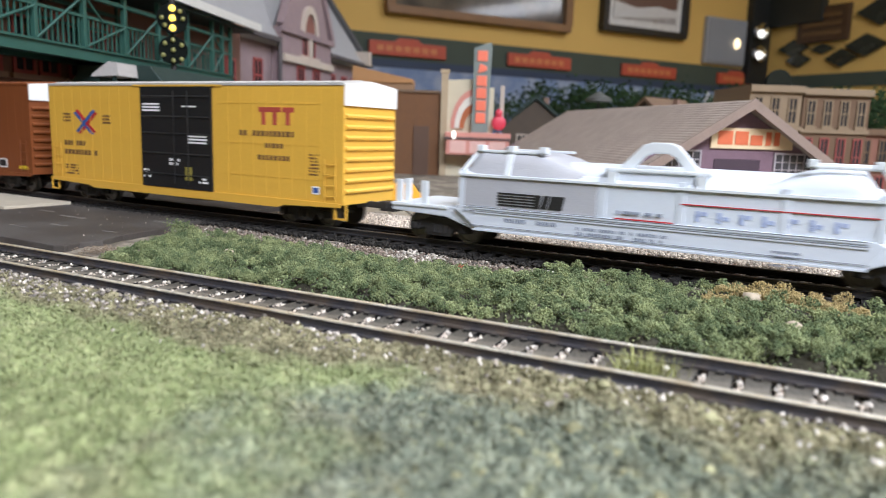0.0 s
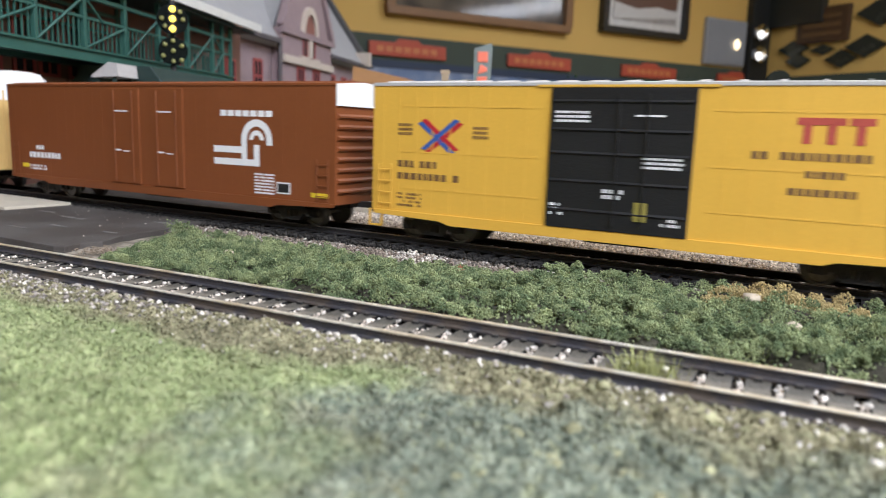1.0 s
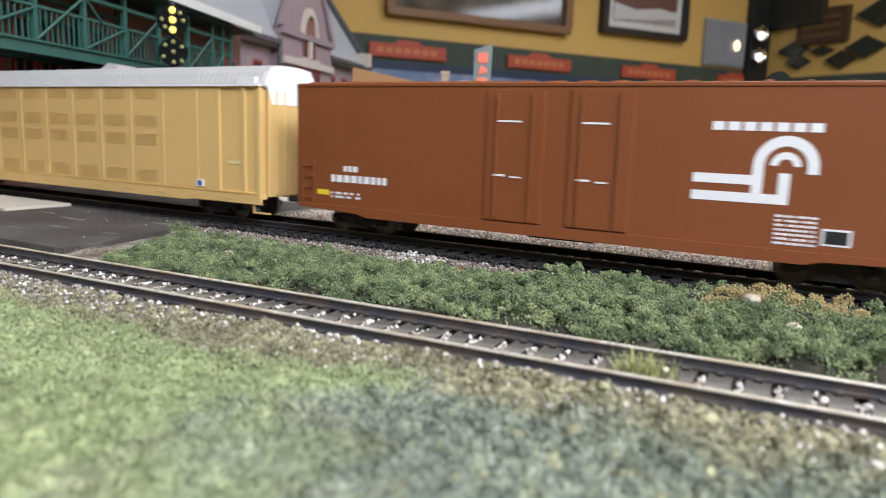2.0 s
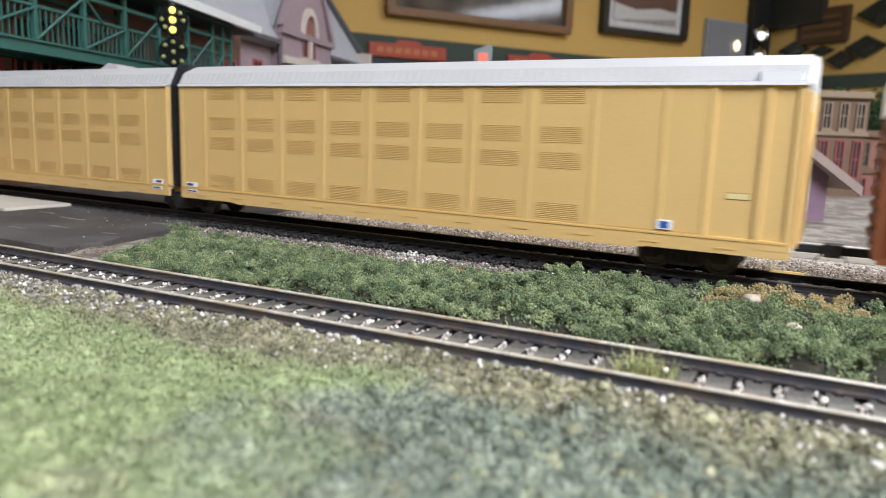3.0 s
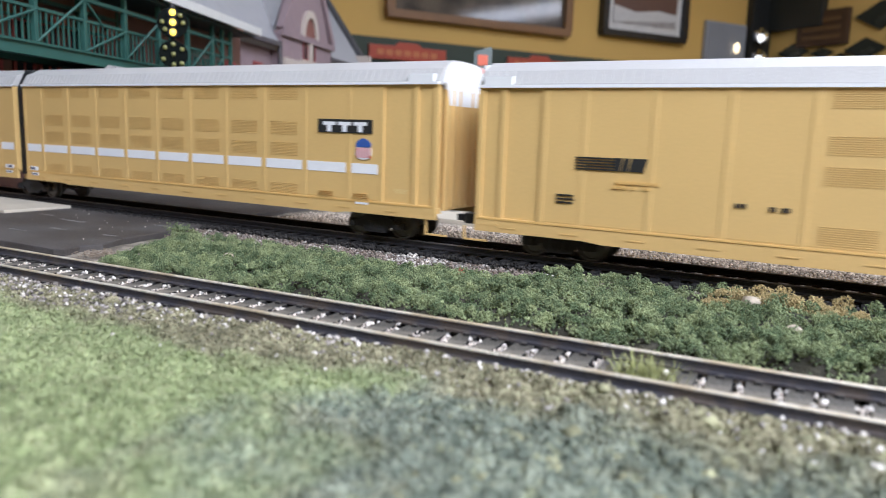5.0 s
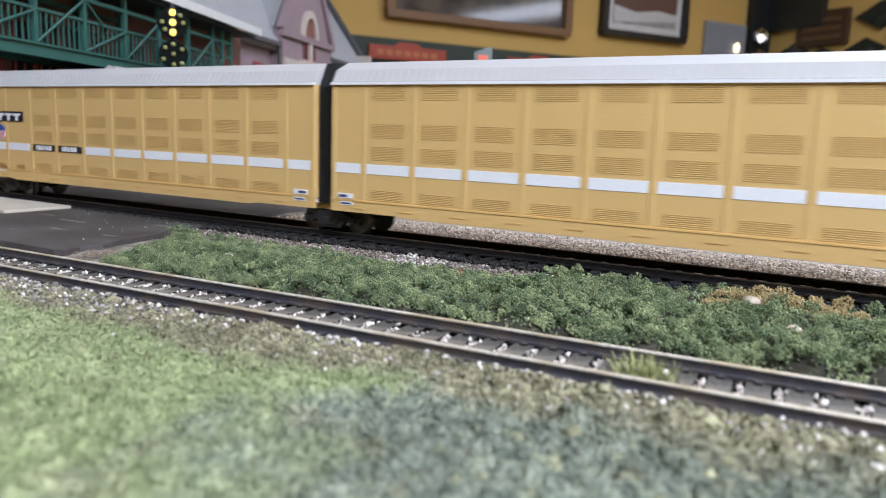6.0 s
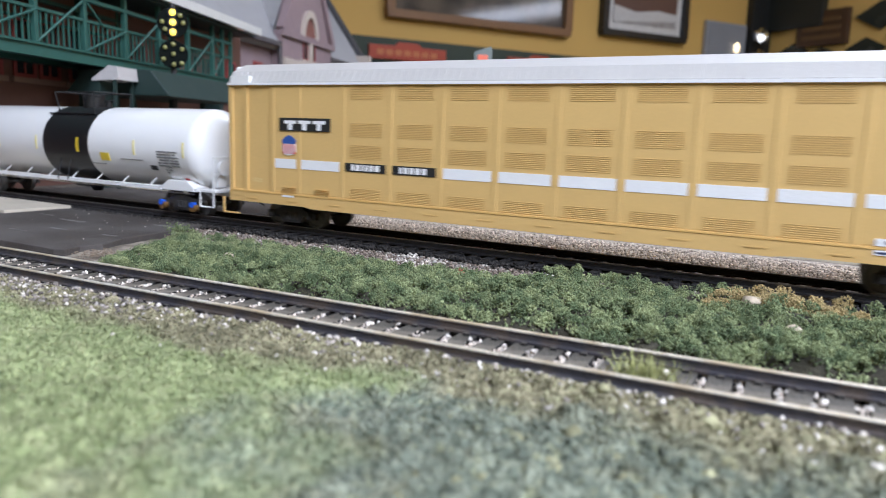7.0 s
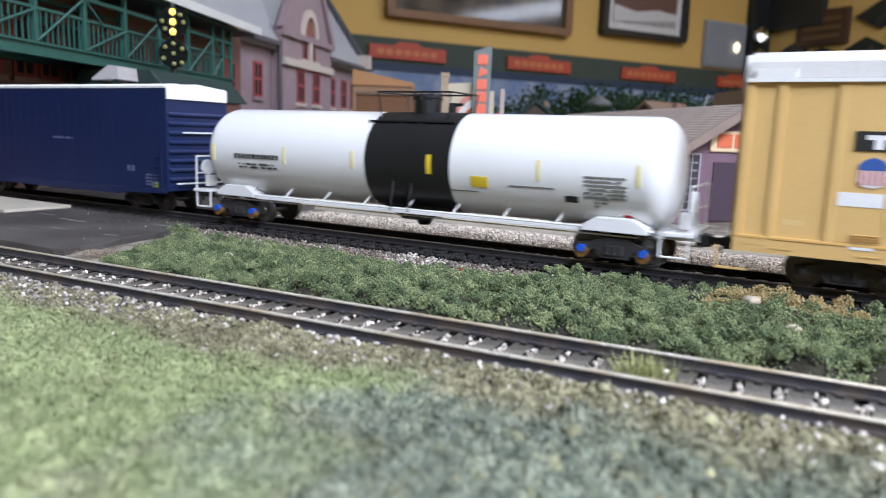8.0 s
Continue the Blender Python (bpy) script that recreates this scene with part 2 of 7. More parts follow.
FLOORM = mat("room_carpet", (0.12, 0.11, 0.10), 0.95, size=0.1, grain=0.003, vary=0.2)

# ---- the room ----
RM = lambda a, b, z: Matrix.Translation(room(a, b, z)) @ pose(0, 0, 0, 0, 0, TURN)      # local x along the long wall, local -y off it
SHELL = RM(0, 0, 0)


def setting(name, geo, material, label, category, m=None, **k):
    ob = part(name, geo, material, None, "", **k)
    if m is not None:
        ob.matrix_basis = m
    return tagged(ob, label, category, "", "structure")


# the long wall has a low portal where the main line passes through it
setting("wall_north", Geo().box(-LONG, -3.29, 0.0, 0.1, FLOOR, CEIL).box(-3.10, BAY + 0.1, 0.0, 0.1, FLOOR, CEIL).box(-3.29, -3.10, 0.0, 0.1, FLOOR, -0.02).box(-3.29, -3.10, 0.0, 0.1, 0.10, CEIL), WALLY, "ochre yellow painted room wall behind the layout", "wall", SHELL)
setting("wall_bay", Geo().box(BAY, BAY + 0.1, -WIDE, 0.0, FLOOR, CEIL), WALLY, "plain ochre yellow wall of the room's far bay", "wall", SHELL)
setting("wall_east", Geo().box(0.0, 0.1, -0.9, 0.0, FLOOR, CEIL), WALLY, "ochre yellow painted end wall with dark tiles", "wall", SHELL)
setting("wall_south", Geo().box(-LONG, BAY + 0.1, -WIDE - 0.1, -WIDE, FLOOR, CEIL), WALLY, "plain ochre yellow wall facing the layout", "wall", SHELL)
setting("wall_west", Geo().box(-LONG - 0.1, -LONG, -WIDE - 0.1, 0.1, FLOOR, CEIL), WALLY, "plain ochre yellow wall at the far end", "wall", SHELL)
setting("floor", Geo().box(-LONG - 0.1, BAY + 0.1, -WIDE - 0.1, 0.1, FLOOR - 0.1, FLOOR), FLOORM, "dark grey carpeted floor of the room", "floor", SHELL)
setting("ceiling", Geo().box(-LONG - 0.1, BAY + 0.1, -WIDE - 0.1, 0.1, CEIL, CEIL + 0.1), CEILM, "off-white tiled room ceiling", "ceiling", SHELL)
setting("wall_border", Geo().box(-LONG, -0.006, -0.006, 0.0, 0.226, 0.293), BAND, "dark green border band along the wall", "border", SHELL)
setting("wall_border_east", Geo().box(-0.006, 0.0, -0.9, -0.006, 0.226, 0.270), BAND, "dark green border band along the end wall", "border", SHELL)
setting("trim", Geo().box(-LONG, -0.006, -0.012, 0.0, 0.205, 0.226), mat("navy_trim", (0.02, 0.035, 0.075), 0.6, vary=0.1), "narrow navy ledge under the border", "trim", SHELL)


def backdrop_paint():
    """A painted summer sky over a hazy treeline."""
    m = mat("backdrop_sky_paint", (0.16, 0.22, 0.37), 0.8, size=0.07, grain=0.01, vary=0.12, second=(0.27, 0.31, 0.41), mix=(0.45, 0.62))
    return m


setting("backdrop", Geo().box(-LONG, -3.29, -0.010, 0.0, -0.02, 0.205).box(-3.10, -0.01, -0.010, 0.0, -0.02, 0.205).box(-3.29, -3.10, -0.010, 0.0, 0.10, 0.205), backdrop_paint(), "painted blue sky backdrop behind the model town", "backdrop", SHELL)
glowtube = glow("fluorescent_diffuser", (1.0, 0.95, 0.88), 2.2)
FRAMEW = mat("white_metal_frame", (0.7, 0.7, 0.7), 0.5, vary=0.04)
for a, b, share, turned in LAMPS:
    t = thing("ceiling_light", RM(a, b, CEIL) @ pose(0, 0, 0, 0, 0, turned), "white recessed fluorescent ceiling light", "ceiling light", "ceiling lights")
    part("frame", Geo().box(-0.62, 0.62, -0.30, -0.26, -0.04, 0).box(-0.62, 0.62, 0.26, 0.30, -0.04, 0).box(-0.62, -0.58, -0.26, 0.26, -0.04, 0).box(0.58, 0.62, -0.26, 0.26, -0.04, 0), FRAMEW, t)
    part("diffuser", Geo().box(-0.58, 0.58, -0.26, 0.26, -0.03, -0.02), glowtube, t, "glowing white diffuser")

# ---- the layout table and its ground ----
TOP = -0.006
t = thing("layout_table", RM(-2.3, -0.0, TOP), "wooden model railway table with a dark fascia", "table")
TIMBER = mat("table_timber", (0.20, 0.12, 0.06), 0.6, size=0.05, vary=0.2)
part("tabletop", Geo().box(-2.4, 2.27, -3.35, -0.02, -0.06, -0.012), TIMBER, t)
part("fascia", Geo().box(-2.4, 2.27, -3.37, -3.35, -0.16, -0.002), mat("dark_fascia", (0.02, 0.03, 0.025), 0.5, size=0.05), t)
for x in (-2.3, 0.0, 2.1):
    for y in (-3.25, -0.2):
        part("leg", Geo().box(x, x + 0.09, y, y + 0.09, FLOOR - TOP, -0.06), TIMBER, t)


def near_line(x):
    """The middle of the siding, across from the train's track."""
    return 0.0226 * x * x + 0.0536 * x - 0.1103


def ground_z(x, y):
    """The layout's soil: a little uneven, with a low bank on the near side."""
    z = TOP + 0.0006 * bumps(x, y, 0.02, 3) + 0.0004 * bumps(x, y, 0.005, 4)
    return z


def sheet(name, x0, x1, y0, y1, step, height, material, label, category, kind="structure"):
    nx, ny = int((x1 - x0) / step) + 1, int((y1 - y0) / step) + 1
    X, Y = np.meshgrid(np.linspace(x0, x1, nx), np.linspace(y0, y1, ny))
    V = np.stack([X, Y, height(X, Y)], -1).reshape(-1, 3)
    i = (np.arange(ny - 1)[:, None] * nx + np.arange(nx - 1)[None]).ravel()
    F = np.stack([i, i + 1, i + nx + 1, i + nx], -1)
    ob = new(name, raw_mesh(name, V, F, material, True))
    return tagged(ob, label, category, "", kind)


sheet("ground", -0.75, 0.5, -0.24, 0.62, 0.003, ground_z, DIRT, "brown soil and fine gravel of the model landscape", "ground")
ob = setting("table_ground", Geo().box(-4.7, -0.02, -3.35, -0.02, -0.017, -0.0075), mat("far_layout_soil", (0.17, 0.15, 0.10), 0.95, size=0.06, grain=0.003, vary=0.3, second=(0.10, 0.12, 0.06)), "soil coloured scenic base of the whole layout", "ground", SHELL)


def turf_material():
    """Fine foam turf: bright green, dull green and straw patches, all with specks."""
    m = mat("foam_turf", (0.14, 0.19, 0.06), 0.95, size=0.02, grain=0.0009, vary=0.42, bump=1.0, spec=0.2)
    nt = m.node_tree
    L = nt.links.new
    tc = [n for n in nt.nodes if n.type == "TEX_COORD"][0]
    base = [n for n in nt.nodes if n.type == "MIX"][0]
    sep = nt.nodes.new("ShaderNodeSeparateXYZ")
    L(tc.outputs["Object"], sep.inputs[0])

    def blob(scale, lo, hi, detail=3):
        n = nt.nodes.new("ShaderNodeTexNoise")
        n.inputs["Scale"].default_value, n.inputs["Detail"].default_value = scale, detail
        L(tc.outputs["Object"], n.inputs["Vector"])
        r = nt.nodes.new("ShaderNodeMapRange")
        r.inputs[1].default_value, r.inputs[2].default_value = lo, hi
        L(n.outputs[0], r.inputs[0])
        return r.outputs[0], n.outputs[0]

    def band(sock, lo, hi):
        r = nt.nodes.new("ShaderNodeMapRange")
        r.interpolation_type = "SMOOTHSTEP"
        r.inputs[1].default_value, r.inputs[2].default_value = lo, hi
        L(sock, r.inputs[0])
        return r.outputs[0]

    def math2(op, a, b):
        n = nt.nodes.new("ShaderNodeMath")
        n.operation = op
        for i, s in enumerate((a, b)):
            if isinstance(s, float):
                n.inputs[i].default_value = s
            else:
                L(s, n.inputs[i])
        return n.outputs[0]

    def blend(f, a, b):
        n = nt.nodes.new("ShaderNodeMix")
        n.data_type = "RGBA"
        L(f, n.inputs[0])
        for i, s in ((6, a), (7, b)):
            if isinstance(s, tuple):
                n.inputs[i].default_value = (*s, 1)
            else:
                L(s, n.inputs[i])
        return n.outputs[2]

    wob, _ = blob(45, 0.3, 0.7)
    fine, _ = blob(420, 0.42, 0.62)
    speck, _ = blob(700, 0.56, 0.66)
    # the dull dark patch lies to the right of the bright lawn; straw edges the track
    xw = math2("ADD", sep.outputs[0], math2("MULTIPLY", wob, 0.03))
    yw = math2("ADD", math2("ADD", sep.outputs[1], math2("MULTIPLY", sep.outputs[0], -0.0536)), math2("MULTIPLY", wob, 0.014))
    lawn = blend(fine, (0.215, 0.250, 0.112), (0.315, 0.350, 0.170))
    dull = blend(fine, (0.150, 0.172, 0.128), (0.270, 0.290, 0.215))
    straw = blend(fine, (0.160, 0.145, 0.085), (0.315, 0.285, 0.175))
    col = blend(band(xw, -0.068, -0.035), lawn, dull)
    patch, _ = blob(75, 0.56, 0.66)
    col = blend(math2("MULTIPLY", patch, 0.35), col, straw)
    col = blend(band(yw, -0.140, -0.128), col, straw)
    col = blend(math2("MULTIPLY", speck, 0.5), col, (0.36, 0.36, 0.2))
    for i in (6, 7):
        L(col, base.inputs[i])
    return m


def turf_z(x, y):
    edge = np.clip((near_line(x) - 0.011 - y) / 0.006, 0, 1)
    inside = np.clip((y - near_line(x) + 0.0112 + 0.0042 * np.clip((-0.09 - x) / 0.05, 0, 1)) / 0.0014, 0, 1)
    lump = 0.0012 * bumps(x, y, 0.006, 11) + 0.0019 * bumps(x, y, 0.0027, 12) + 0.0008 * bumps(x, y, 0.0013, 13)
    return TOP + 0.0028 + edge * (0.0002 + lump) + 0.0007 * bumps(x, y, 0.0018, 14) - 0.0036 * inside


TURF = turf_material()
sheet("turf", -0.34, 0.10, -0.2385, -0.118, 0.0007, turf_z, TURF, "crumbly green and straw foam turf lawn", "grass", "stuff")

# the road over the tracks, with its pavement
setting("road", Geo().prism([(-0.46, -0.0965), (-0.238, -0.0945), (-0.2340, -0.0930), (-0.2375, -0.0850), (-0.2355, -0.0770), (-0.2420, -0.0640), (-0.2440, -0.0480), (-0.2505, -0.0155), (-0.262, 0.0), (-0.27, 0.10), (-0.46, 0.10)], "z", TOP - 0.002, -0.0032),
        ASPHALT, "grey asphalt road crossing the tracks", "road", bevel=0.0004)
setting("pavement", Geo().box(-0.46, -0.347, -0.050, -0.016, -0.0045, -0.0018), CONCRETE, "cream concrete pavement beside the road", "pavement", bevel=0.0004)
setting("pavement_far", Geo().box(-0.44, 0.2, 0.085, 0.12, TOP - 0.002, -0.003), CONCRETE, "cream concrete strip behind the tracks", "pavement", bevel=0.0004)


t = thing("crossing_plank", pose(-0.274, -0.1085, -0.0022, 0, 0, 3), "orange brown wooden crossing plank beside the siding", "plank")
part("plank", Geo().box(-0.019, 0.019, -0.0026, 0.0026, -0.0030, 0.0016), mat("crossing_wood", (0.34, 0.15, 0.06), 0.75, size=0.006, vary=0.25), t, bevel=0.0003)


# ---- tracks ----
def rail_geo(path, off):
    """A flanged rail along a path of (x, y), off metres to its left; foot, web and head."""
    prof = [(-0.0011, -0.0025), (0.0011, -0.0025), (0.0011, -0.0021), (0.0003, -0.0018), (0.0003, -0.0008), (0.0006, -0.0006), (0.0006, -0.00008), (-0.0006, -0.00008), (-0.0006, -0.0006), (-0.0003, -0.0008), (-0.0003, -0.0018), (-0.0011, -0.0021)]
    g, head = Geo(), Geo()
    pts = []
    for i, (x, y) in enumerate(path):
        a, b = path[max(i - 1, 0)], path[min(i + 1, len(path) - 1)]
        d = Vector((b[0] - a[0], b[1] - a[1])).normalized()
        pts.append((Vector((x, y)), Vector((-d.y, d.x))))
    for gg, pr in ((g, prof), (head, [(-0.00062, -0.0003), (0.00062, -0.0003), (0.00062, -0.00004), (0.00046, 0.00002), (-0.00046, 0.00002), (-0.00062, -0.00004)])):
        n = len(pr)
        vs = [(p.x + q.x * (off + s), p.y + q.y * (off + s), z) for p, q in pts for s, z in pr]
        fs = [(i * n + k, i * n + (k + 1) % n, (i + 1) * n + (k + 1) % n, (i + 1) * n + k) for i in range(len(pts) - 1) for k in range(n)]
        gg.add(vs, fs + [tuple(range(n)), tuple(range((len(pts) - 1) * n, len(pts) * n))])
    return g, head


def track(name, path, label, side=RAILSIDE, top=RAILTOP):
    t = thing(name, Matrix(), label, "railway track", "", "structure")
    for off in (-0.0088, 0.0088):
        g, head = rail_geo(path, off)
        r = part("rail", g, side, t, "dark weathered rail")
        part("railhead", head, top, r, "worn shiny rail top")
    return t


def tie_mesh(k, half=0.0022, material=None):
    rng = random.Random(k)
    g = Geo().box(-half, half, -0.0150, 0.0150, -0.0052, -0.0026)
    for s in (-1, 1):
        for e in (-0.0022, 0.0012):
            y = s * 0.0088 + e
            g.box(-0.0007, 0.0007, y, y + 0.0010, -0.0026, -0.0020)
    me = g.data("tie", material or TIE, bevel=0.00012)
    me.materials.append(TIEK)                       # sides get near-black: the shade in the gaps, put into colour
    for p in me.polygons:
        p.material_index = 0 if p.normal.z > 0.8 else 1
    return me


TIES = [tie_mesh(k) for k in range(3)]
# main line ties are near-black all over, with the shade below the train in their colour
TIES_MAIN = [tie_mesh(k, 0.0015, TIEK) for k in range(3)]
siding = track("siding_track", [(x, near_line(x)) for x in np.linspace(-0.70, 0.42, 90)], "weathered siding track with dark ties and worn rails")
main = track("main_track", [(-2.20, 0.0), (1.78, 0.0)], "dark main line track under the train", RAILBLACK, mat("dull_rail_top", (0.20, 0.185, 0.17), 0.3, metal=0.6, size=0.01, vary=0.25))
rng = random.Random(5)
PITCH = 0.00658
for k in range(90):
    x = -0.41 + k * PITCH
    s = 2 * 0.0226 * x + 0.0536
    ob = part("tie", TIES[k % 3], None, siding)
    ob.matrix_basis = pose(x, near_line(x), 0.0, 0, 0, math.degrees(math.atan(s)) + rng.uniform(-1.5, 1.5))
for k in range(160):
    ob = part("tie", TIES_MAIN[k % 3], None, main)
    ob.matrix_basis = pose(-0.72 + k * PITCH, 0.0, 0.0, 0, 0, rng.uniform(-1, 1))

far_ties = Geo()
for k in range(222):
    for x in (-0.72 - PITCH - k * PITCH, -0.72 + 160 * PITCH + k * PITCH):
        far_ties.box(x - 0.0015, x + 0.0015, -0.015, 0.015, -0.0052, -0.0026)
for k in range(46):
    for x in (-0.41 - PITCH - k * PITCH, -0.41 + 90 * PITCH + k * PITCH):
        y = near_line(x)
        if -0.7 < x < 0.42:
            far_ties.box(x - 0.0015, x + 0.0015, y - 0.015, y + 0.015, -0.0052, -0.0026)
tagged(part("tie_row", far_ties, TIEK, main), "dark ties farther along the line", kind="stuff")
setting("roadbed", Geo().prism([(-0.024, -0.0085), (-0.018, -0.0052), (0.018, -0.0052), (0.024, -0.0085)], "x", -2.20, 1.78), STONE_G, "dark grey ballast roadbed of the main line", "roadbed")
R = np.random.RandomState(21)
PEBBLES = [ball_shape(1, 1.25, k, 0.75) for k in range(12)]


def strip(n, x0, x1, lo, hi, z, spread=0.0):
    x = R.uniform(x0, x1, n)
    y = R.uniform(lo, hi, n)
    return np.stack([x, y, z + R.uniform(0, spread, n)], -1)


def stuff(name, data, label, category):
    return tagged(new(name, data), label, category, "", "stuff")


# the main line's dark ballast, and the pale gravel bank behind it
P = strip(7000, -0.42, 0.10, -0.024, 0.017, -0.0058, 0.0012)
P = P[(np.abs(np.abs(P[:, 1]) - 0.0088) > 0.0012)]
P[np.abs(P[:, 1]) < 0.015, 2] -= 0.0006
stuff("ballast", scatter("ballast", PEBBLES, P, R.uniform(0.0004, 0.0010, len(P)), STONE_G, R), "dark grey crushed stone under the main line", "ballast")
# black stones fill out the dark band by the rail: shade put into colour
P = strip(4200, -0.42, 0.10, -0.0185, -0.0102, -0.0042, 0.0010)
stuff("dark_ballast", scatter("dark_ballast", PEBBLES, P, R.uniform(0.0003, 0.0008, len(P)), STONE_K, R), "stones blackened to hold the shade along the main line's rail", "ballast")
P = strip(16000, -0.26, 0.11, 0.015, 0.060, -0.0052, 0.0)
P[:, 2] += 0.0022 * np.clip((P[:, 1] - 0.016) / 0.012, 0, 1)
P = P[P[:, 0] > -0.25 + 0.02 * R.rand(len(P))]
stuff("gravel", scatter("gravel", PEBBLES, P, R.uniform(0.0004, 0.0009, len(P)), STONE_L, R), "pale tan gravel bank behind the train", "gravel")
setting("gravel_bank", Geo().prism([(0.0145, TOP - 0.001), (0.0235, -0.0034), (0.066, -0.0030), (0.075, TOP - 0.001)], "x", -0.245, 0.14), STONE_L, "pale tan gravel bank beside the tracks", "ground")
P = strip(5200, -0.25, 0.1, -0.042, -0.017, -0.0053, 0.0009)
MIXED = mat("dusty_brown_ballast", (0.27, 0.215, 0.175), 0.9, size=0.002, vary=0.3, island=0.5, second=(0.17, 0.135, 0.11), spec=0.2)
stuff("dusty_gravel", scatter("dusty_gravel", PEBBLES, P, R.uniform(0.0003, 0.0007, len(P)), MIXED, R), "dusty brown grey stones beside the main line", "gravel")
P = np.concatenate([strip(260, -0.25, 0.1, -0.040, -0.017, -0.0049, 0.0008), strip(130, -0.139, -0.119, -0.036, -0.019, -0.0048, 0.0014)])
stuff("white_gravel", scatter("white_gravel", PEBBLES, P, R.uniform(0.0003, 0.0007, len(P)), STONE_W, R), "scattered pale stones beside the main line", "gravel")
# siding: white stones in the gaps between ties and along the near side
P = []
for k in range(90):
    x = -0.41 + (k + 0.5) * PITCH
    for q in range(R.randint(3, 8)):
        P.append((x + R.normal(0, 0.0005), near_line(x) + 0.0036 + R.normal(0, 0.0010), -0.0034 + R.uniform(0, 0.0014)))
    for q in range(R.randint(0, 2)):
        near = R.rand() < 0.6
        P.append((x + R.normal(0, 0.0007), near_line(x) + (-0.0026 + R.normal(0, 0.0009) if near else R.uniform(-0.011, 0.011)), (-0.0028 if near else -0.0034) + R.uniform(0, 0.0010)))
P = np.array(P)
stuff("tie_stones", scatter("tie_stones", PEBBLES, P, R.uniform(0.00028, 0.00072, len(P)), STONE_W, R), "small white stones between the ties", "ballast")
P = strip(20000, -0.36, 0.1, -0.030, -0.0105, -0.0028, 0.0008)
keep = R.rand(len(P)) < 0.75 * np.clip(0.10 + (-0.11 - P[:, 0]) * 10, 0.08, 1.0) * np.clip(1.3 - (-0.012 - P[:, 1]) / 0.016, 0, 1)
P = P[keep]
P[:, 1] += near_line(P[:, 0])
P[:, 2] = turf_z(P[:, 0], P[:, 1]) + R.uniform(0.0000, 0.0006, len(P))
pick = R.rand(len(P)) < 0.68
stuff("siding_cinders", scatter("siding_cinders", PEBBLES, P[pick], R.uniform(0.0003, 0.0007, int(pick.sum())), STONE_G, R), "grey cinders along the siding", "ballast")
P = P[~pick]
stuff("siding_stones", scatter("siding_stones", PEBBLES, P, R.uniform(0.00022, 0.00066, len(P)), STONE_W, R), "white and grey stones along the siding", "ballast")
P = []
for k in range(90):
    x = -0.41 + (k + 0.5) * PITCH
    for q in range(24):
        P.append((x + R.normal(0, 0.0004), near_line(x) + R.uniform(0.0000, 0.0050), -0.0034 + R.uniform(0, 0.0010)))
P = np.array(P)
stuff("tie_sand", scatter("tie_sand", PEBBLES, P, R.uniform(0.0002, 0.00045, len(P)), STONE_L, R), "tan grit filling the gaps between the ties", "ballast")
P = strip(11000, -0.36, 0.1, -0.0140, 0.0140, -0.0044, 0.0008)
P[:, 1] += near_line(P[:, 0])
stuff("siding_ballast", scatter("siding_ballast", PEBBLES, P, R.uniform(0.0003, 0.0006, len(P)), STONE_K, R), "dark ballast between the siding's ties", "ballast")

# heaps of larger white stones against the near rail
P = []
for k in range(34):
    x = R.uniform(-0.10, 0.045)
    for q in range(R.randint(2, 7)):
        xx = x + R.normal(0, 0.0011)
        P.append((xx, near_line(xx) - 0.0125 - abs(R.normal(0, 0.0012)), 0.0))
P = np.array(P)
P[:, 2] = turf_z(P[:, 0], P[:, 1]) + R.uniform(0.0002, 0.0008, len(P))
stuff("stone_heaps", scatter("stone_heaps", PEBBLES, P, R.uniform(0.0003, 0.00075, len(P)), STONE_W, R), "small heaps of white stones against the rail", "ballast")

# dark crumbs in the gap between the siding and the hedge
P = strip(5200, -0.23, 0.10, 0.0125, 0.0245, TOP + 0.0002, 0.0010)
P[:, 1] += near_line(P[:, 0])
stuff("hedge_litter", scatter("hedge_litter", PEBBLES, P, R.uniform(0.0003, 0.0008, len(P)), mat("brown_litter", (0.13, 0.095, 0.06), 0.95, size=0.004, vary=0.4, island=0.6, second=(0.30, 0.25, 0.18), mix=(0.55, 0.7), spec=0.2), R), "brown crumbs and litter under the hedge's edge", "soil")

# loose sand at the road's end, pale scuffs and grit on the asphalt
n = 420
P = np.stack([R.normal(-0.2250, 0.0040, n), R.normal(-0.0855, 0.0035, n), TOP + R.uniform(0.0008, 0.0022, n)], -1)
stuff("sand", scatter("sand", PEBBLES, P, R.uniform(0.00012, 0.00032, n), mat("loose_sand", (0.24, 0.185, 0.135), 0.95, size=0.003, vary=0.3, island=0.3), R), "loose tan sand beside the road's end", "sand")
n = 26
P = np.stack([R.uniform(-0.36, -0.245, n), R.uniform(-0.09, -0.02, n), np.full(n, -0.0031)], -1)
stuff("road_grit", scatter("road_grit", PEBBLES, P, R.uniform(0.0001, 0.0003, n), STONE_W, R), "scattered pale grit on the road", "grit")
SCUFF = mat("pale_road_scuff", (0.17, 0.16, 0.15), 0.85, size=0.002, vary=0.3)
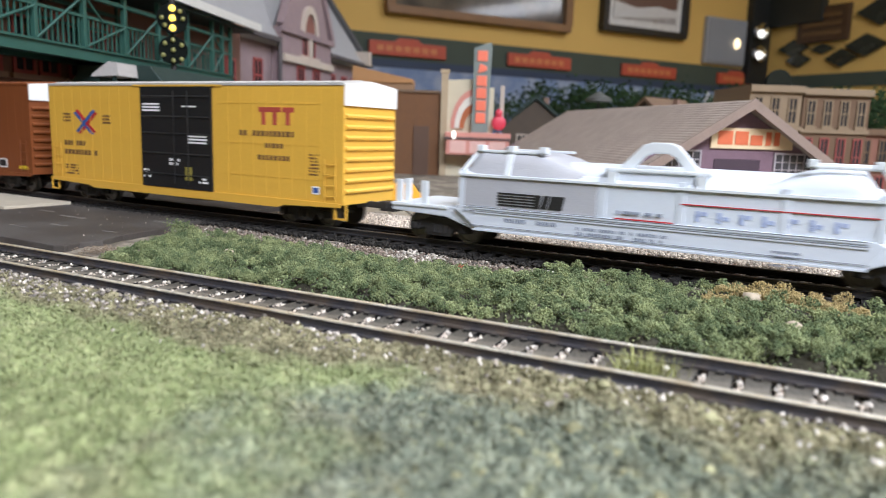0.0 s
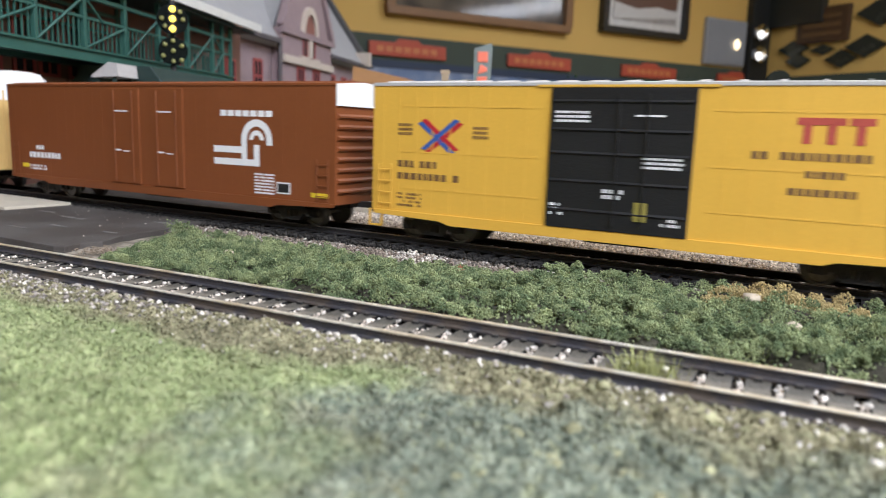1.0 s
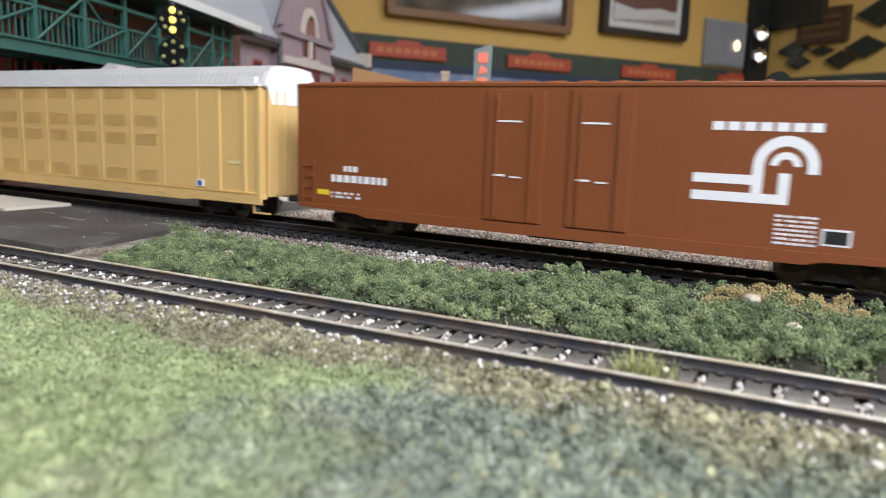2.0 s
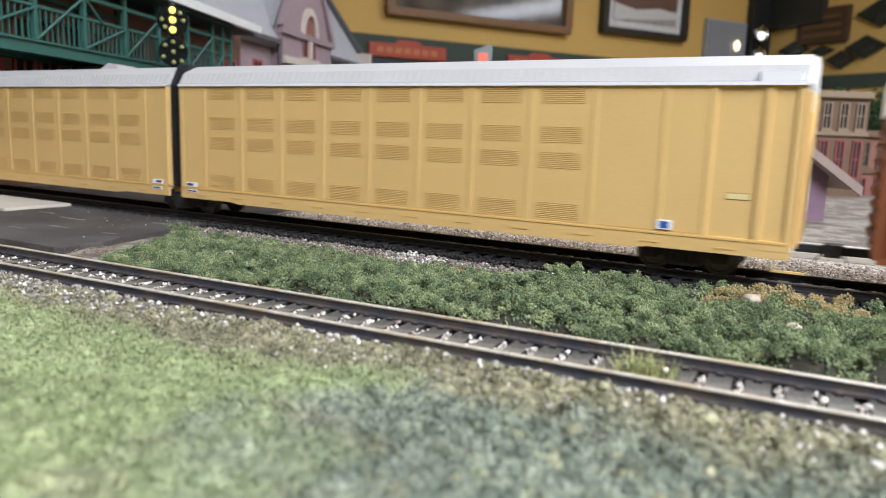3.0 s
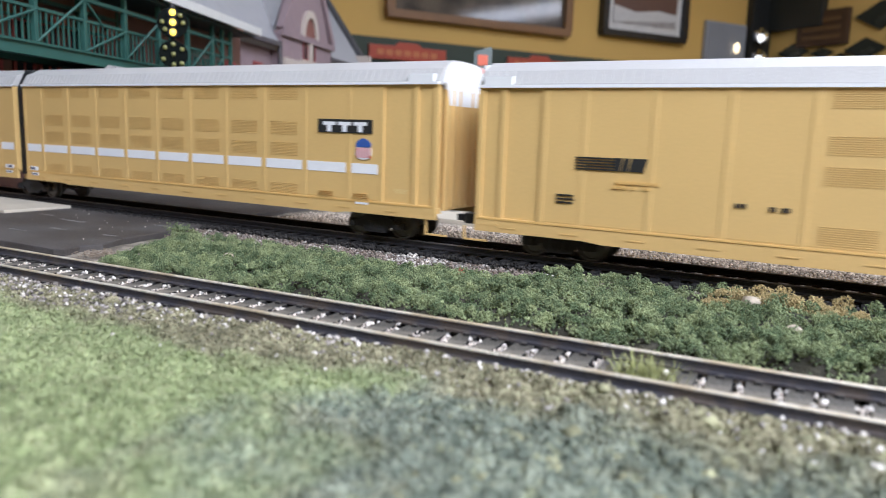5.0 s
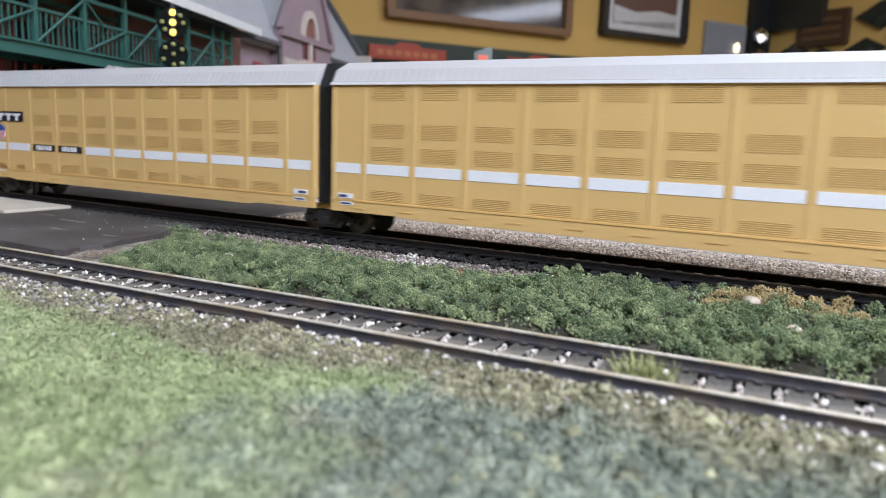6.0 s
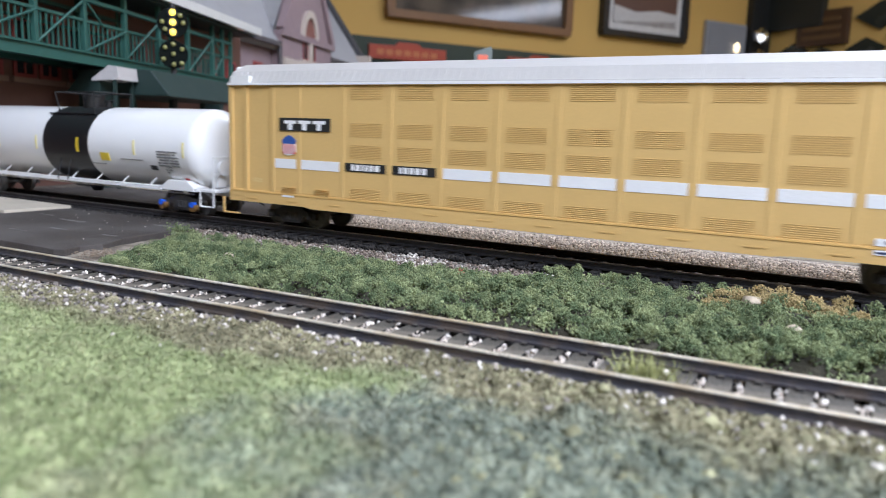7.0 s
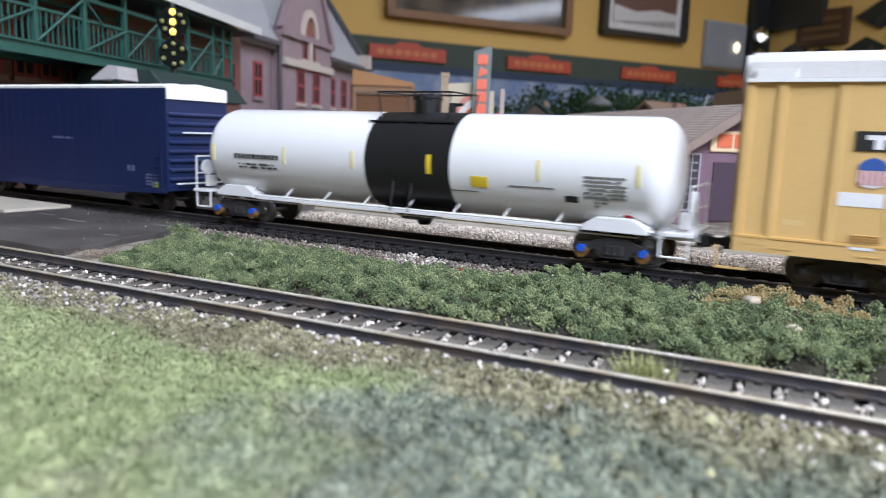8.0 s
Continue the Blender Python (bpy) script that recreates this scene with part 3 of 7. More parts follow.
for sx_, sy_, sl, sw in ((-0.3100, -0.0450, 0.016, 0.0016), (-0.2870, -0.0640, 0.010, 0.0012), (-0.2960, -0.0760, 0.012, 0.0010), (-0.3350, -0.0400, 0.012, 0.0016), (-0.2650, -0.0300, 0.020, 0.0014), (-0.2560, -0.0620, 0.008, 0.0012)):
    g = Geo()
    for k in range(7):
        g.box(sx_ + sl * (k / 7 + R.uniform(-0.06, 0.0)), sx_ + sl * (k / 7 + R.uniform(0.02, 0.14)), sy_ + R.uniform(-1, 0) * sw, sy_ + R.uniform(0.1, 1) * sw, -0.0033, -0.00312)
    setting("road_scuff", g, SCUFF, "pale worn scuff on the asphalt", "road mark")

# ---- the train ----
CARS, AXLES = [], []
WHEEL_R = 0.0053


def wheelset_geo(r):
    g = Geo().tube((0, -0.0105, 0), (0, 0.0105, 0), 0.0009, n=8)
    for s in (-1, 1):
        g.lathe([(s * 0.0070, r * 0.55), (s * 0.0070, r + 0.0006), (s * 0.0075, r + 0.0006), (s * 0.0078, r), (s * 0.0098, r - 0.0001), (s * 0.0098, r * 0.84), (s * 0.0092, r * 0.78), (s * 0.0092, r * 0.4), (s * 0.0100, r * 0.3), (s * 0.0100, 0.0002)], "y", 28)
    return g


WHEELSET = wheelset_geo(WHEEL_R).data("wheelset", WHEELM, smooth=True)
SIDEFRAME = {}


def sideframe(y, base):
    """A cast truck side: arched bar, dropped middle, journal boxes and spring nest."""
    h = base / 2
    poly = [(-h - 0.0028, 0.0040), (-h - 0.0028, 0.0068), (-h + 0.0018, 0.0072), (-0.0042, 0.0092), (0.0042, 0.0092), (h - 0.0018, 0.0072), (h + 0.0028, 0.0068), (h + 0.0028, 0.0040), (h - 0.0020, 0.0040), (h - 0.0034, 0.0052), (0.0048, 0.0022), (-0.0048, 0.0022), (-h + 0.0034, 0.0052), (-h + 0.0020, 0.0040)]
    g = Geo().prism(poly, "y", y - 0.0009, y + 0.0009)
    s = -1 if y < 0 else 1
    for x in (-h, h):
        g.box(x - 0.0015, x + 0.0015, min(y, y + s * 0.0018), max(y, y + s * 0.0018), 0.0040, 0.0066)
        g.tube((x, y, 0.0053), (x, y + s * 0.0024, 0.0053), 0.0011, n=10)
    for x in (-0.0022, 0.0, 0.0022):
        g.tube((x, y + s * 0.0008, 0.0034), (x, y + s * 0.0008, 0.0066), 0.0009, n=8)
    return g


def truck(car, x, base=0.0205, hub=None, material=None):
    t = part("truck", Geo().box(-0.0026, 0.0026, -0.0135, 0.0135, 0.0060, 0.0090).box(-0.0040, 0.0040, -0.006, 0.006, 0.0085, 0.0105), RUBBER, car, "black plastic truck", bevel=0.0003)
    t.matrix_basis = pose(x, 0, 0)
    for y in (-0.0125, 0.0125):
        part("sideframe", sideframe(y, base), material or RUBBER, t, bevel=0.0002)
    for dx in (-base / 2, base / 2):
        w = part("wheelset", WHEELSET, None, t, "dark metal wheelset")
        w.matrix_basis = pose(dx, 0, WHEEL_R)
        AXLES.append((w, dx, WHEEL_R, WHEEL_R))
        if hub:
            part("journal_cap", Geo().tube((dx, -0.0170, 0.0054), (dx, -0.0148, 0.0054), 0.0013, 0.0011, n=14), hub[0], t, "bright blue journal cap")
            part("roller_bearing", Geo().tube((dx, -0.0165, 0.0040), (dx, -0.0138, 0.0040), 0.0019, n=14), hub[1], t, "brass bearing")
    return t


def coupler(car, x, s, z=0.0098):
    g = Geo().box(min(x, x + s * 0.008), max(x, x + s * 0.008), -0.0014, 0.0014, z - 0.0012, z + 0.0012)
    k = x + s * 0.008
    g.prism([(k, -0.0028), (k + s * 0.0035, -0.0032), (k + s * 0.0052, -0.0012), (k + s * 0.0042, 0.0002), (k + s * 0.0052, 0.0022), (k + s * 0.003, 0.0034), (k, 0.0024)], "z", z - 0.0019, z + 0.0019)
    g.tube((k, 0.002, z), (k - s * 0.002, 0.009, z - 0.005), 0.0003, n=6)
    return part("coupler", g, RUBBER, car, "black knuckle coupler", bevel=0.0002)


def ladder(car, x0, x1, y, z0, z1, n, material, parent=None):
    s = -1 if y < 0 else 1
    g = Geo()
    for x in (x0, x1):
        g.tube((x, y + s * 0.0007, z0), (x, y + s * 0.0007, z1), 0.00022, n=6)
    for k in range(n):
        z = z0 + (z1 - z0) * (k + 0.5) / n
        g.tube((x0, y + s * 0.0008, z), (x1, y + s * 0.0008, z), 0.0002, n=6)
    return part("ladder", g, material, parent or car)


def bars(name, car, items, material, y=-0.0184, label="", lift=0.00012):
    """Thin decals on a side: (x0, x1, z0, z1) each."""
    if len(items) <= 14:
        for x0, x1, z0, z1 in items:
            ob = part(name, Geo().box(x0, x1, y - lift, y + 0.0001, z0, z1), material, car, label)
        return ob
    g = Geo()
    for x0, x1, z0, z1 in items:
        g.box(x0, x1, y - lift, y + 0.0001, z0, z1)
    return tagged(part(name, g, material, car, label), kind="stuff")


def slanted(name, car, quads, material, y=-0.0184, lift=0.00012, label=""):
    for q in quads:
        ob = part(name, Geo().prism(q, "y", y - lift, y + 0.0001), material, car, label)
    return ob


def stencil(x0, x1, z, h, rows, rng, gap=0.0006, fill=0.7):
    """Rows of short marks, for lettering too small to read."""
    out = []
    for k in range(rows):
        x = x0
        zz = z - k * (h + gap)
        while x < x1 - h * 0.4:
            w = h * rng.uniform(0.5, 1.0)
            if rng.random() < fill:
                out.append((x, min(x + w, x1), zz - h, zz))
            x += w + h * 0.3
    return out


def boxcar(name, x0, x1, top, sill, paint, label, wh=0.0181, white_end=0.0090, trucks=0.024, roofpaint=None):
    """A boxcar shell with corrugated ends, peaked roof, sills, trucks and couplers. Local x from the car's middle."""
    mid, h = (x0 + x1) / 2, (x1 - x0) / 2
    car = thing(name, pose(mid, 0, 0), label, "freight car", "cars of the train")
    CARS.append((car, mid))
    body = part("body", Geo().box(-h + 0.0006, h - 0.0006, -wh, wh, sill + 0.002, top - 0.0012), paint, car, bevel=0.0003)
    roof = Geo().prism([(-wh - 0.0003, top - 0.0014), (-wh - 0.0003, top - 0.0002), (0, top + 0.0014), (wh + 0.0003, top - 0.0002), (wh + 0.0003, top - 0.0014)], "x", -h, h)
    r = part("roof", roof, roofpaint or paint, car, "lightly peaked car roof", bevel=0.0002)
    for k in range(int(2 * h / 0.011)):
        x = -h + 0.006 + k * 0.011
        part("roof_rib", Geo().prism([(-wh, top - 0.0001), (-wh, top + 0.0003), (0, top + 0.0019), (wh, top + 0.0003), (wh, top - 0.0001), (0, top + 0.0013)], "x", x, x + 0.0007), roofpaint or paint, r)
    for s in (-1, 1):
        part("side_sill", Geo().prism([(-h + 0.001, sill + 0.0025), (h - 0.001, sill + 0.0025), (h - 0.001, sill + 0.001), (h - 0.030, sill), (h - 0.034, sill - 0.0012), (-h + 0.034, sill - 0.0012), (-h + 0.030, sill), (-h + 0.001, sill + 0.001)], "y", s * wh - 0.0006, s * wh + 0.0002), paint, car)
        end = Geo().box(min(s * h, s * (h - 0.001)), max(s * h, s * (h - 0.001)), -wh, wh, sill + 0.002, top - 0.001)
        e = part("end_wall", end, paint, car)
        n = 8
        for k in range(n):
            z = sill + 0.005 + (top - sill - 0.016) * (k + 0.5) / n
            part("end_rib", Geo().prism([(s * (h - 0.0002), z - 0.0013), (s * (h + 0.0010), z - 0.0004), (s * (h + 0.0011), z + 0.0003), (s * (h - 0.0002), z + 0.0013)], "y", -wh + 0.0012, wh - 0.0012), paint, e)
        if white_end:
            part("end_panel", Geo().prism([(-wh + 0.0001, top - white_end), (wh - 0.0001, top - white_end), (wh - 0.0001, top - 0.0006), (0, top + 0.0010), (-wh + 0.0001, top - 0.0006)], "x", min(s * h, s * (h + 0.0009)), max(s * h, s * (h + 0.0009))), WHITE, e, "white upper end panel", bevel=0.0001)
        coupler(car, s * (h - 0.001), s)
        tr = truck(car, s * (h - trucks))
        ladder(car, s * (h - 0.006) - 0.0028, s * (h - 0.006) + 0.0028, -wh, sill + 0.003, sill + 0.020, 4, paint)
    part("underframe", Geo().box(-h + 0.004, h - 0.004, -0.003, 0.003, sill - 0.0005, sill + 0.003).box(-h + 0.02, h - 0.02, -0.012, -0.010, sill - 0.0015, sill + 0.002).box(-0.012, 0.012, -0.010, 0.004, sill - 0.003, sill + 0.001), RUBBER, car, "black underframe")
    return car, h, body


rng = random.Random(8)
# yellow boxcar with a black plug door
car, h, body = boxcar("yellow_boxcar", -0.3577, -0.1700, 0.0583, 0.0085, YELLOW, "bright yellow model boxcar with a black plug door", roofpaint=ROOFGREY)
M = -0.26385
C = lambda x: x - M
W = 0.0181
for z in (0.0495, 0.0330, 0.0195):
    for a, b in ((-0.345, -0.2905), (-0.236, -0.181)):
        part("batten", Geo().box(C(a), C(b), -W - 0.00010, -W + 0.0001, z, z + 0.0005), YELLOW, body)
for k in range(9):
    for s in (-1, 1):
        x = C(-0.3535 + k * 0.0072) if s < 0 else C(-0.1745 - k * 0.0072)
        part("side_post", Geo().box(x - 0.0005, x + 0.0005, -W - 0.00008, -W + 0.0001, 0.012, 0.0560), YELLOW, body)
door = part("door", Geo().box(C(-0.2868), C(-0.2410), -W - 0.0009, -W + 0.0002, 0.0110, 0.0563), BLACK, car, "black plug door", bevel=0.0002)
for z in (0.0170, 0.0265, 0.0355, 0.0430, 0.0520):
    part("door_rib", Geo().prism([(-W - 0.0008, z - 0.0008), (-W - 0.0014, z), (-W - 0.0008, z + 0.0008)], "x", C(-0.2858), C(-0.2420)), BLACK, door)
part("door_bar", Geo().tube((C(-0.2640), -W - 0.0016, 0.0130), (C(-0.2640), -W - 0.0016, 0.0545), 0.0003, n=6).tube((C(-0.255), -W - 0.0016, 0.0130), (C(-0.255), -W - 0.0016, 0.0545), 0.0003, n=6), BLACK, door)
bars("door_marking", door, stencil(C(-0.2852), C(-0.2735), 0.0490, 0.0008, 3, rng, fill=1.0) + [(C(-0.259), C(-0.250), 0.0475, 0.0481)] + stencil(C(-0.2560), C(-0.2435), 0.0352, 0.0008, 3, rng, fill=1.0) + stencil(C(-0.268), C(-0.261), 0.0245, 0.0012, 2, rng) + stencil(C(-0.2855), C(-0.281), 0.0190, 0.0009, 3, rng) + stencil(C(-0.249), C(-0.243), 0.0165, 0.0009, 2, rng), DECAL_W, -W - 0.0010, "small white stencilling")
part("door_placard", Geo().box(C(-0.2575), C(-0.2535), -W - 0.0012, -W - 0.0008, 0.0150, 0.0210), mat("ochre_placard", (0.30, 0.25, 0.05), 0.6), door, "ochre placard")
part("door_track", Geo().box(C(-0.295), C(-0.2330), -W - 0.0006, -W + 0.0002, 0.0100, 0.0109), YELLOW, car)
part("door_track", Geo().box(C(-0.2920), C(-0.2350), -W - 0.0005, -W + 0.0002, 0.0566, 0.0573), YELLOW, car)
for sgn, mt, off in ((1, DECAL_B, 0), (-1, DECAL_R, 0)):
    cx, cz = C(-0.3288), 0.0398
    q = [(cx - sgn * 0.0078, cz - 0.0052), (cx - sgn * 0.0058, cz - 0.0056), (cx + sgn * 0.0078, cz + 0.0050), (cx + sgn * 0.0058, cz + 0.0056)]
    slanted("cross_emblem", car, [q], mt, -W, 0.00012 + 0.0001 * (sgn > 0), "crossed band emblem")
    q2 = [(p[0] * 1.0 + 0.0016 * sgn, p[1] - 0.0011) for p in q]
    slanted("cross_emblem", car, [q2], DECAL_R if sgn > 0 else DECAL_B, -W, 0.00008, "crossed band emblem")
bars("marking", car, stencil(C(-0.3465), C(-0.3405), 0.0435, 0.0010, 3, rng, fill=1) + stencil(C(-0.3155), C(-0.3095), 0.0430, 0.0010, 3, rng, fill=1) + stencil(C(-0.3465), C(-0.3300), 0.0300, 0.0024, 1, rng) + stencil(C(-0.3465), C(-0.3195), 0.0255, 0.0024, 1, rng) + stencil(C(-0.3465), C(-0.336), 0.0180, 0.0008, 4, rng)
     + stencil(C(-0.2250), C(-0.1935), 0.0385, 0.0022, 1, rng, fill=0.95) + stencil(C(-0.2130), C(-0.1985), 0.0335, 0.0020, 1, rng, fill=0.9) + stencil(C(-0.2165), C(-0.1965), 0.0285, 0.0020, 1, rng) + stencil(C(-0.187), C(-0.182), 0.0300, 0.0007, 7, rng), mat("brown_lettering", (0.17, 0.09, 0.035), 0.5), -W, "dark brown stencilled marks")
for x0 in (-0.2135, -0.2075, -0.2005):
    bars("red_emblem", car, [(C(x0 + 0.0012), C(x0 + 0.0034), 0.0410, 0.0462), (C(x0 - 0.0005), C(x0 + 0.0056), 0.0462, 0.0482)], mat("maroon_decal", (0.42, 0.07, 0.05), 0.5), -W, "dark red block emblem")
bars("safety_patch", car, [(C(-0.1855), C(-0.1815), 0.0140, 0.0172)], DECAL_W, -W, "white square tag")
bars("safety_patch", car, [(C(-0.1848), C(-0.1822), 0.0146, 0.0166)], DECAL_B, -W, "blue square tag", 0.0002)
for s in (-1, 1):
    part("lower_step", Geo().box(s * h * 0.985 - 0.003, s * h * 0.985 + 0.003, -W, -W + 0.0008, 0.0045, 0.0052).box(s * h * 0.985 - 0.003, s * h * 0.985 - 0.0024, -W, -W + 0.0008, 0.0045, 0.011).box(s * h * 0.985 + 0.0024, s * h * 0.985 + 0.003, -W, -W + 0.0008, 0.0045, 0.011), YELLOW, car)

# brown boxcar with two doors
car, h, body = boxcar("brown_boxcar", -0.5962, -0.3757, 0.0585, 0.0085, BROWN, "oxide brown model boxcar with white emblem and double doors", trucks=0.027)
M = (-0.5962 - 0.3757) / 2
for x0, x1 in ((-0.5115, -0.4905), (-0.4815, -0.4610)):
    d = part("door", Geo().box(C(x0), C(x1), -W - 0.0006, -W + 0.0002, 0.0115, 0.0560), BROWN, car, "brown plug door", bevel=0.0002)
    for xx in (x0 + 0.004, x1 - 0.004):
        part("door_bar", Geo().tube((C(xx), -W - 0.0011, 0.0125), (C(xx), -W - 0.0011, 0.0550), 0.0003, n=6), BROWN, d)
    bars("door_marking", d, [(C(x0 + 0.004), C(x0 + 0.013), 0.0452, 0.0458), (C(x0 + 0.003), C(x0 + 0.0075), 0.0268, 0.0275), (C(x0 + 0.0095), C(x0 + 0.0135), 0.0265, 0.0270)], DECAL_W, -W - 0.0007, "white stencilling")
for k in range(30):
    x = -0.590 + k * 0.0072
    if not -0.515 < x < -0.458:
        part("side_seam", Geo().box(C(x) - 0.0002, C(x) + 0.0002, -W - 0.00003, -W + 0.0001, 0.0115, 0.0565), BROWN, body)
# white wheel-on-track emblem: two bars and an arch
cx, cz = C(-0.4172), 0.0348
arch = Geo()
for r0, r1 in ((0.0056, 0.0086), (0.0020, 0.0040)):
    n = 18
    ring = [(cx - r1 * math.cos(math.pi * k / n), cz + r1 * math.sin(math.pi * k / n)) for k in range(n + 1)]
    ring += [(cx + r0 * math.cos(math.pi * k / n), cz + r0 * math.sin(math.pi * k / n)) for k in range(n + 1)]
    arch.prism(ring, "y", -W - 0.00012, -W + 0.0001)
arch.box(cx + 0.0056, cx + 0.0086, -W - 0.00012, -W + 0.0001, cz - 0.0020, cz)
arch.box(cx - 0.0086, cx - 0.0056, -W - 0.00012, -W + 0.0001, cz - 0.0110, cz)
arch.box(cx - 0.0250, cx - 0.0086, -W - 0.00012, -W + 0.0001, cz - 0.0058, cz - 0.0030)
arch.box(cx - 0.0250, cx + 0.0015, -W - 0.00012, -W + 0.0001, cz - 0.0110, cz - 0.0082)
arch.box(cx - 0.0015, cx + 0.0015, -W - 0.00012, -W + 0.0001, cz - 0.0110, cz - 0.0020)
part("white_emblem", arch, DECAL_W, car, "white arch and bar emblem")
bars("name_bar", car, [(C(-0.4378 + k * 0.0043), C(-0.4378 + k * 0.0043 + 0.0034), 0.0445, 0.0470) for k in range(7)], DECAL_W, -W, "white row of blocks")
bars("marking", car, stencil(C(-0.5730), C(-0.5650), 0.0268, 0.0022, 1, rng, fill=1) + stencil(C(-0.5790), C(-0.5530), 0.0232, 0.0028, 1, rng, fill=0.9) + stencil(C(-0.5790), C(-0.5650), 0.0165, 0.0009, 2, rng) + stencil(C(-0.4185), C(-0.4075), 0.0210, 0.0007, 7, rng, fill=0.9), DECAL_W, -W, "white stencilled marks")
bars("tag", car, [(C(-0.4062), C(-0.3988), 0.0132, 0.0180)], DECAL_W, -W, "white framed tag")
bars("tag", car, [(C(-0.4055), C(-0.3995), 0.0138, 0.0174)], DECAL_K, -W, "dark tag", 0.0002)
bars("tag", car, [(C(-0.3878), C(-0.3790), 0.0130, 0.0148)], DECAL_Y, -W, "yellow reflective tag")
bars("tag", car, [(C(-0.5860), C(-0.5800), 0.0150, 0.0170)], DECAL_Y, -W, "yellow reflective tag")
bars("reflector", car, [(C(x), C(x + 0.0028), 0.0098, 0.0106) for x in (-0.583, -0.562, -0.541, -0.52, -0.43, -0.41, -0.39)], DECAL_W, -W - 0.0003, "white reflector")

# navy boxcar at the tail
car, h, body = boxcar("navy_boxcar", -2.0850, -1.8990, 0.0588, 0.0085, BLUE, "dark navy blue model boxcar with a white roof edge", roofpaint=WHITE, white_end=0.0062)
M = (-2.085 - 1.899) / 2
for k in range(27):
    x = -2.080 + k * 0.0068
    part("side_seam", Geo().box(C(x) - 0.0002, C(x) + 0.0002, -W - 0.00012, -W + 0.0001, 0.0115, 0.0565), BLUE, body)
NAVYMARK = mat("dull_blue_mark", (0.10, 0.12, 0.22), 0.5)
bars("marking", car, stencil(C(-1.9270), C(-1.9200), 0.0215, 0.0028, 1, rng) + stencil(C(-1.9140), C(-1.9060), 0.0180, 0.0009, 4, rng, fill=0.9) + stencil(C(-1.985), C(-1.968), 0.0335, 0.0012, 1, rng), NAVYMARK, -W, "pale blue stencilled marks")
bars("tag", car, [(C(-1.9095), C(-1.9055), 0.0120, 0.0142)], mat("green_tag", (0.35, 0.42, 0.12), 0.5), -W, "yellow green tag")
part("end_rail", Geo().tube((C(-1.8975), -0.010, 0.0375), (C(-1.8975), 0.012, 0.0375), 0.0004, n=6).tube((C(-1.8975), -0.014, 0.0138), (C(-1.8975), 0.014, 0.0138), 0.0004, n=6), WHITE, car, "white end handrail")


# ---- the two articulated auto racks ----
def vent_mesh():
    """Nine thin louvre lines on a rack panel, their shade put into a darker tan."""
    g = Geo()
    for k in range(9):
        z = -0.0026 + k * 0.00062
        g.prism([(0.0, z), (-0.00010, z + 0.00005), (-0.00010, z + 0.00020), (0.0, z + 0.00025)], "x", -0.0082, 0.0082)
    return g.data("vent", RACKSHADE)


VENT = vent_mesh()


PLACARD = mat("pale_yellow_placard", (0.72, 0.60, 0.28), 0.5, vary=0.05)


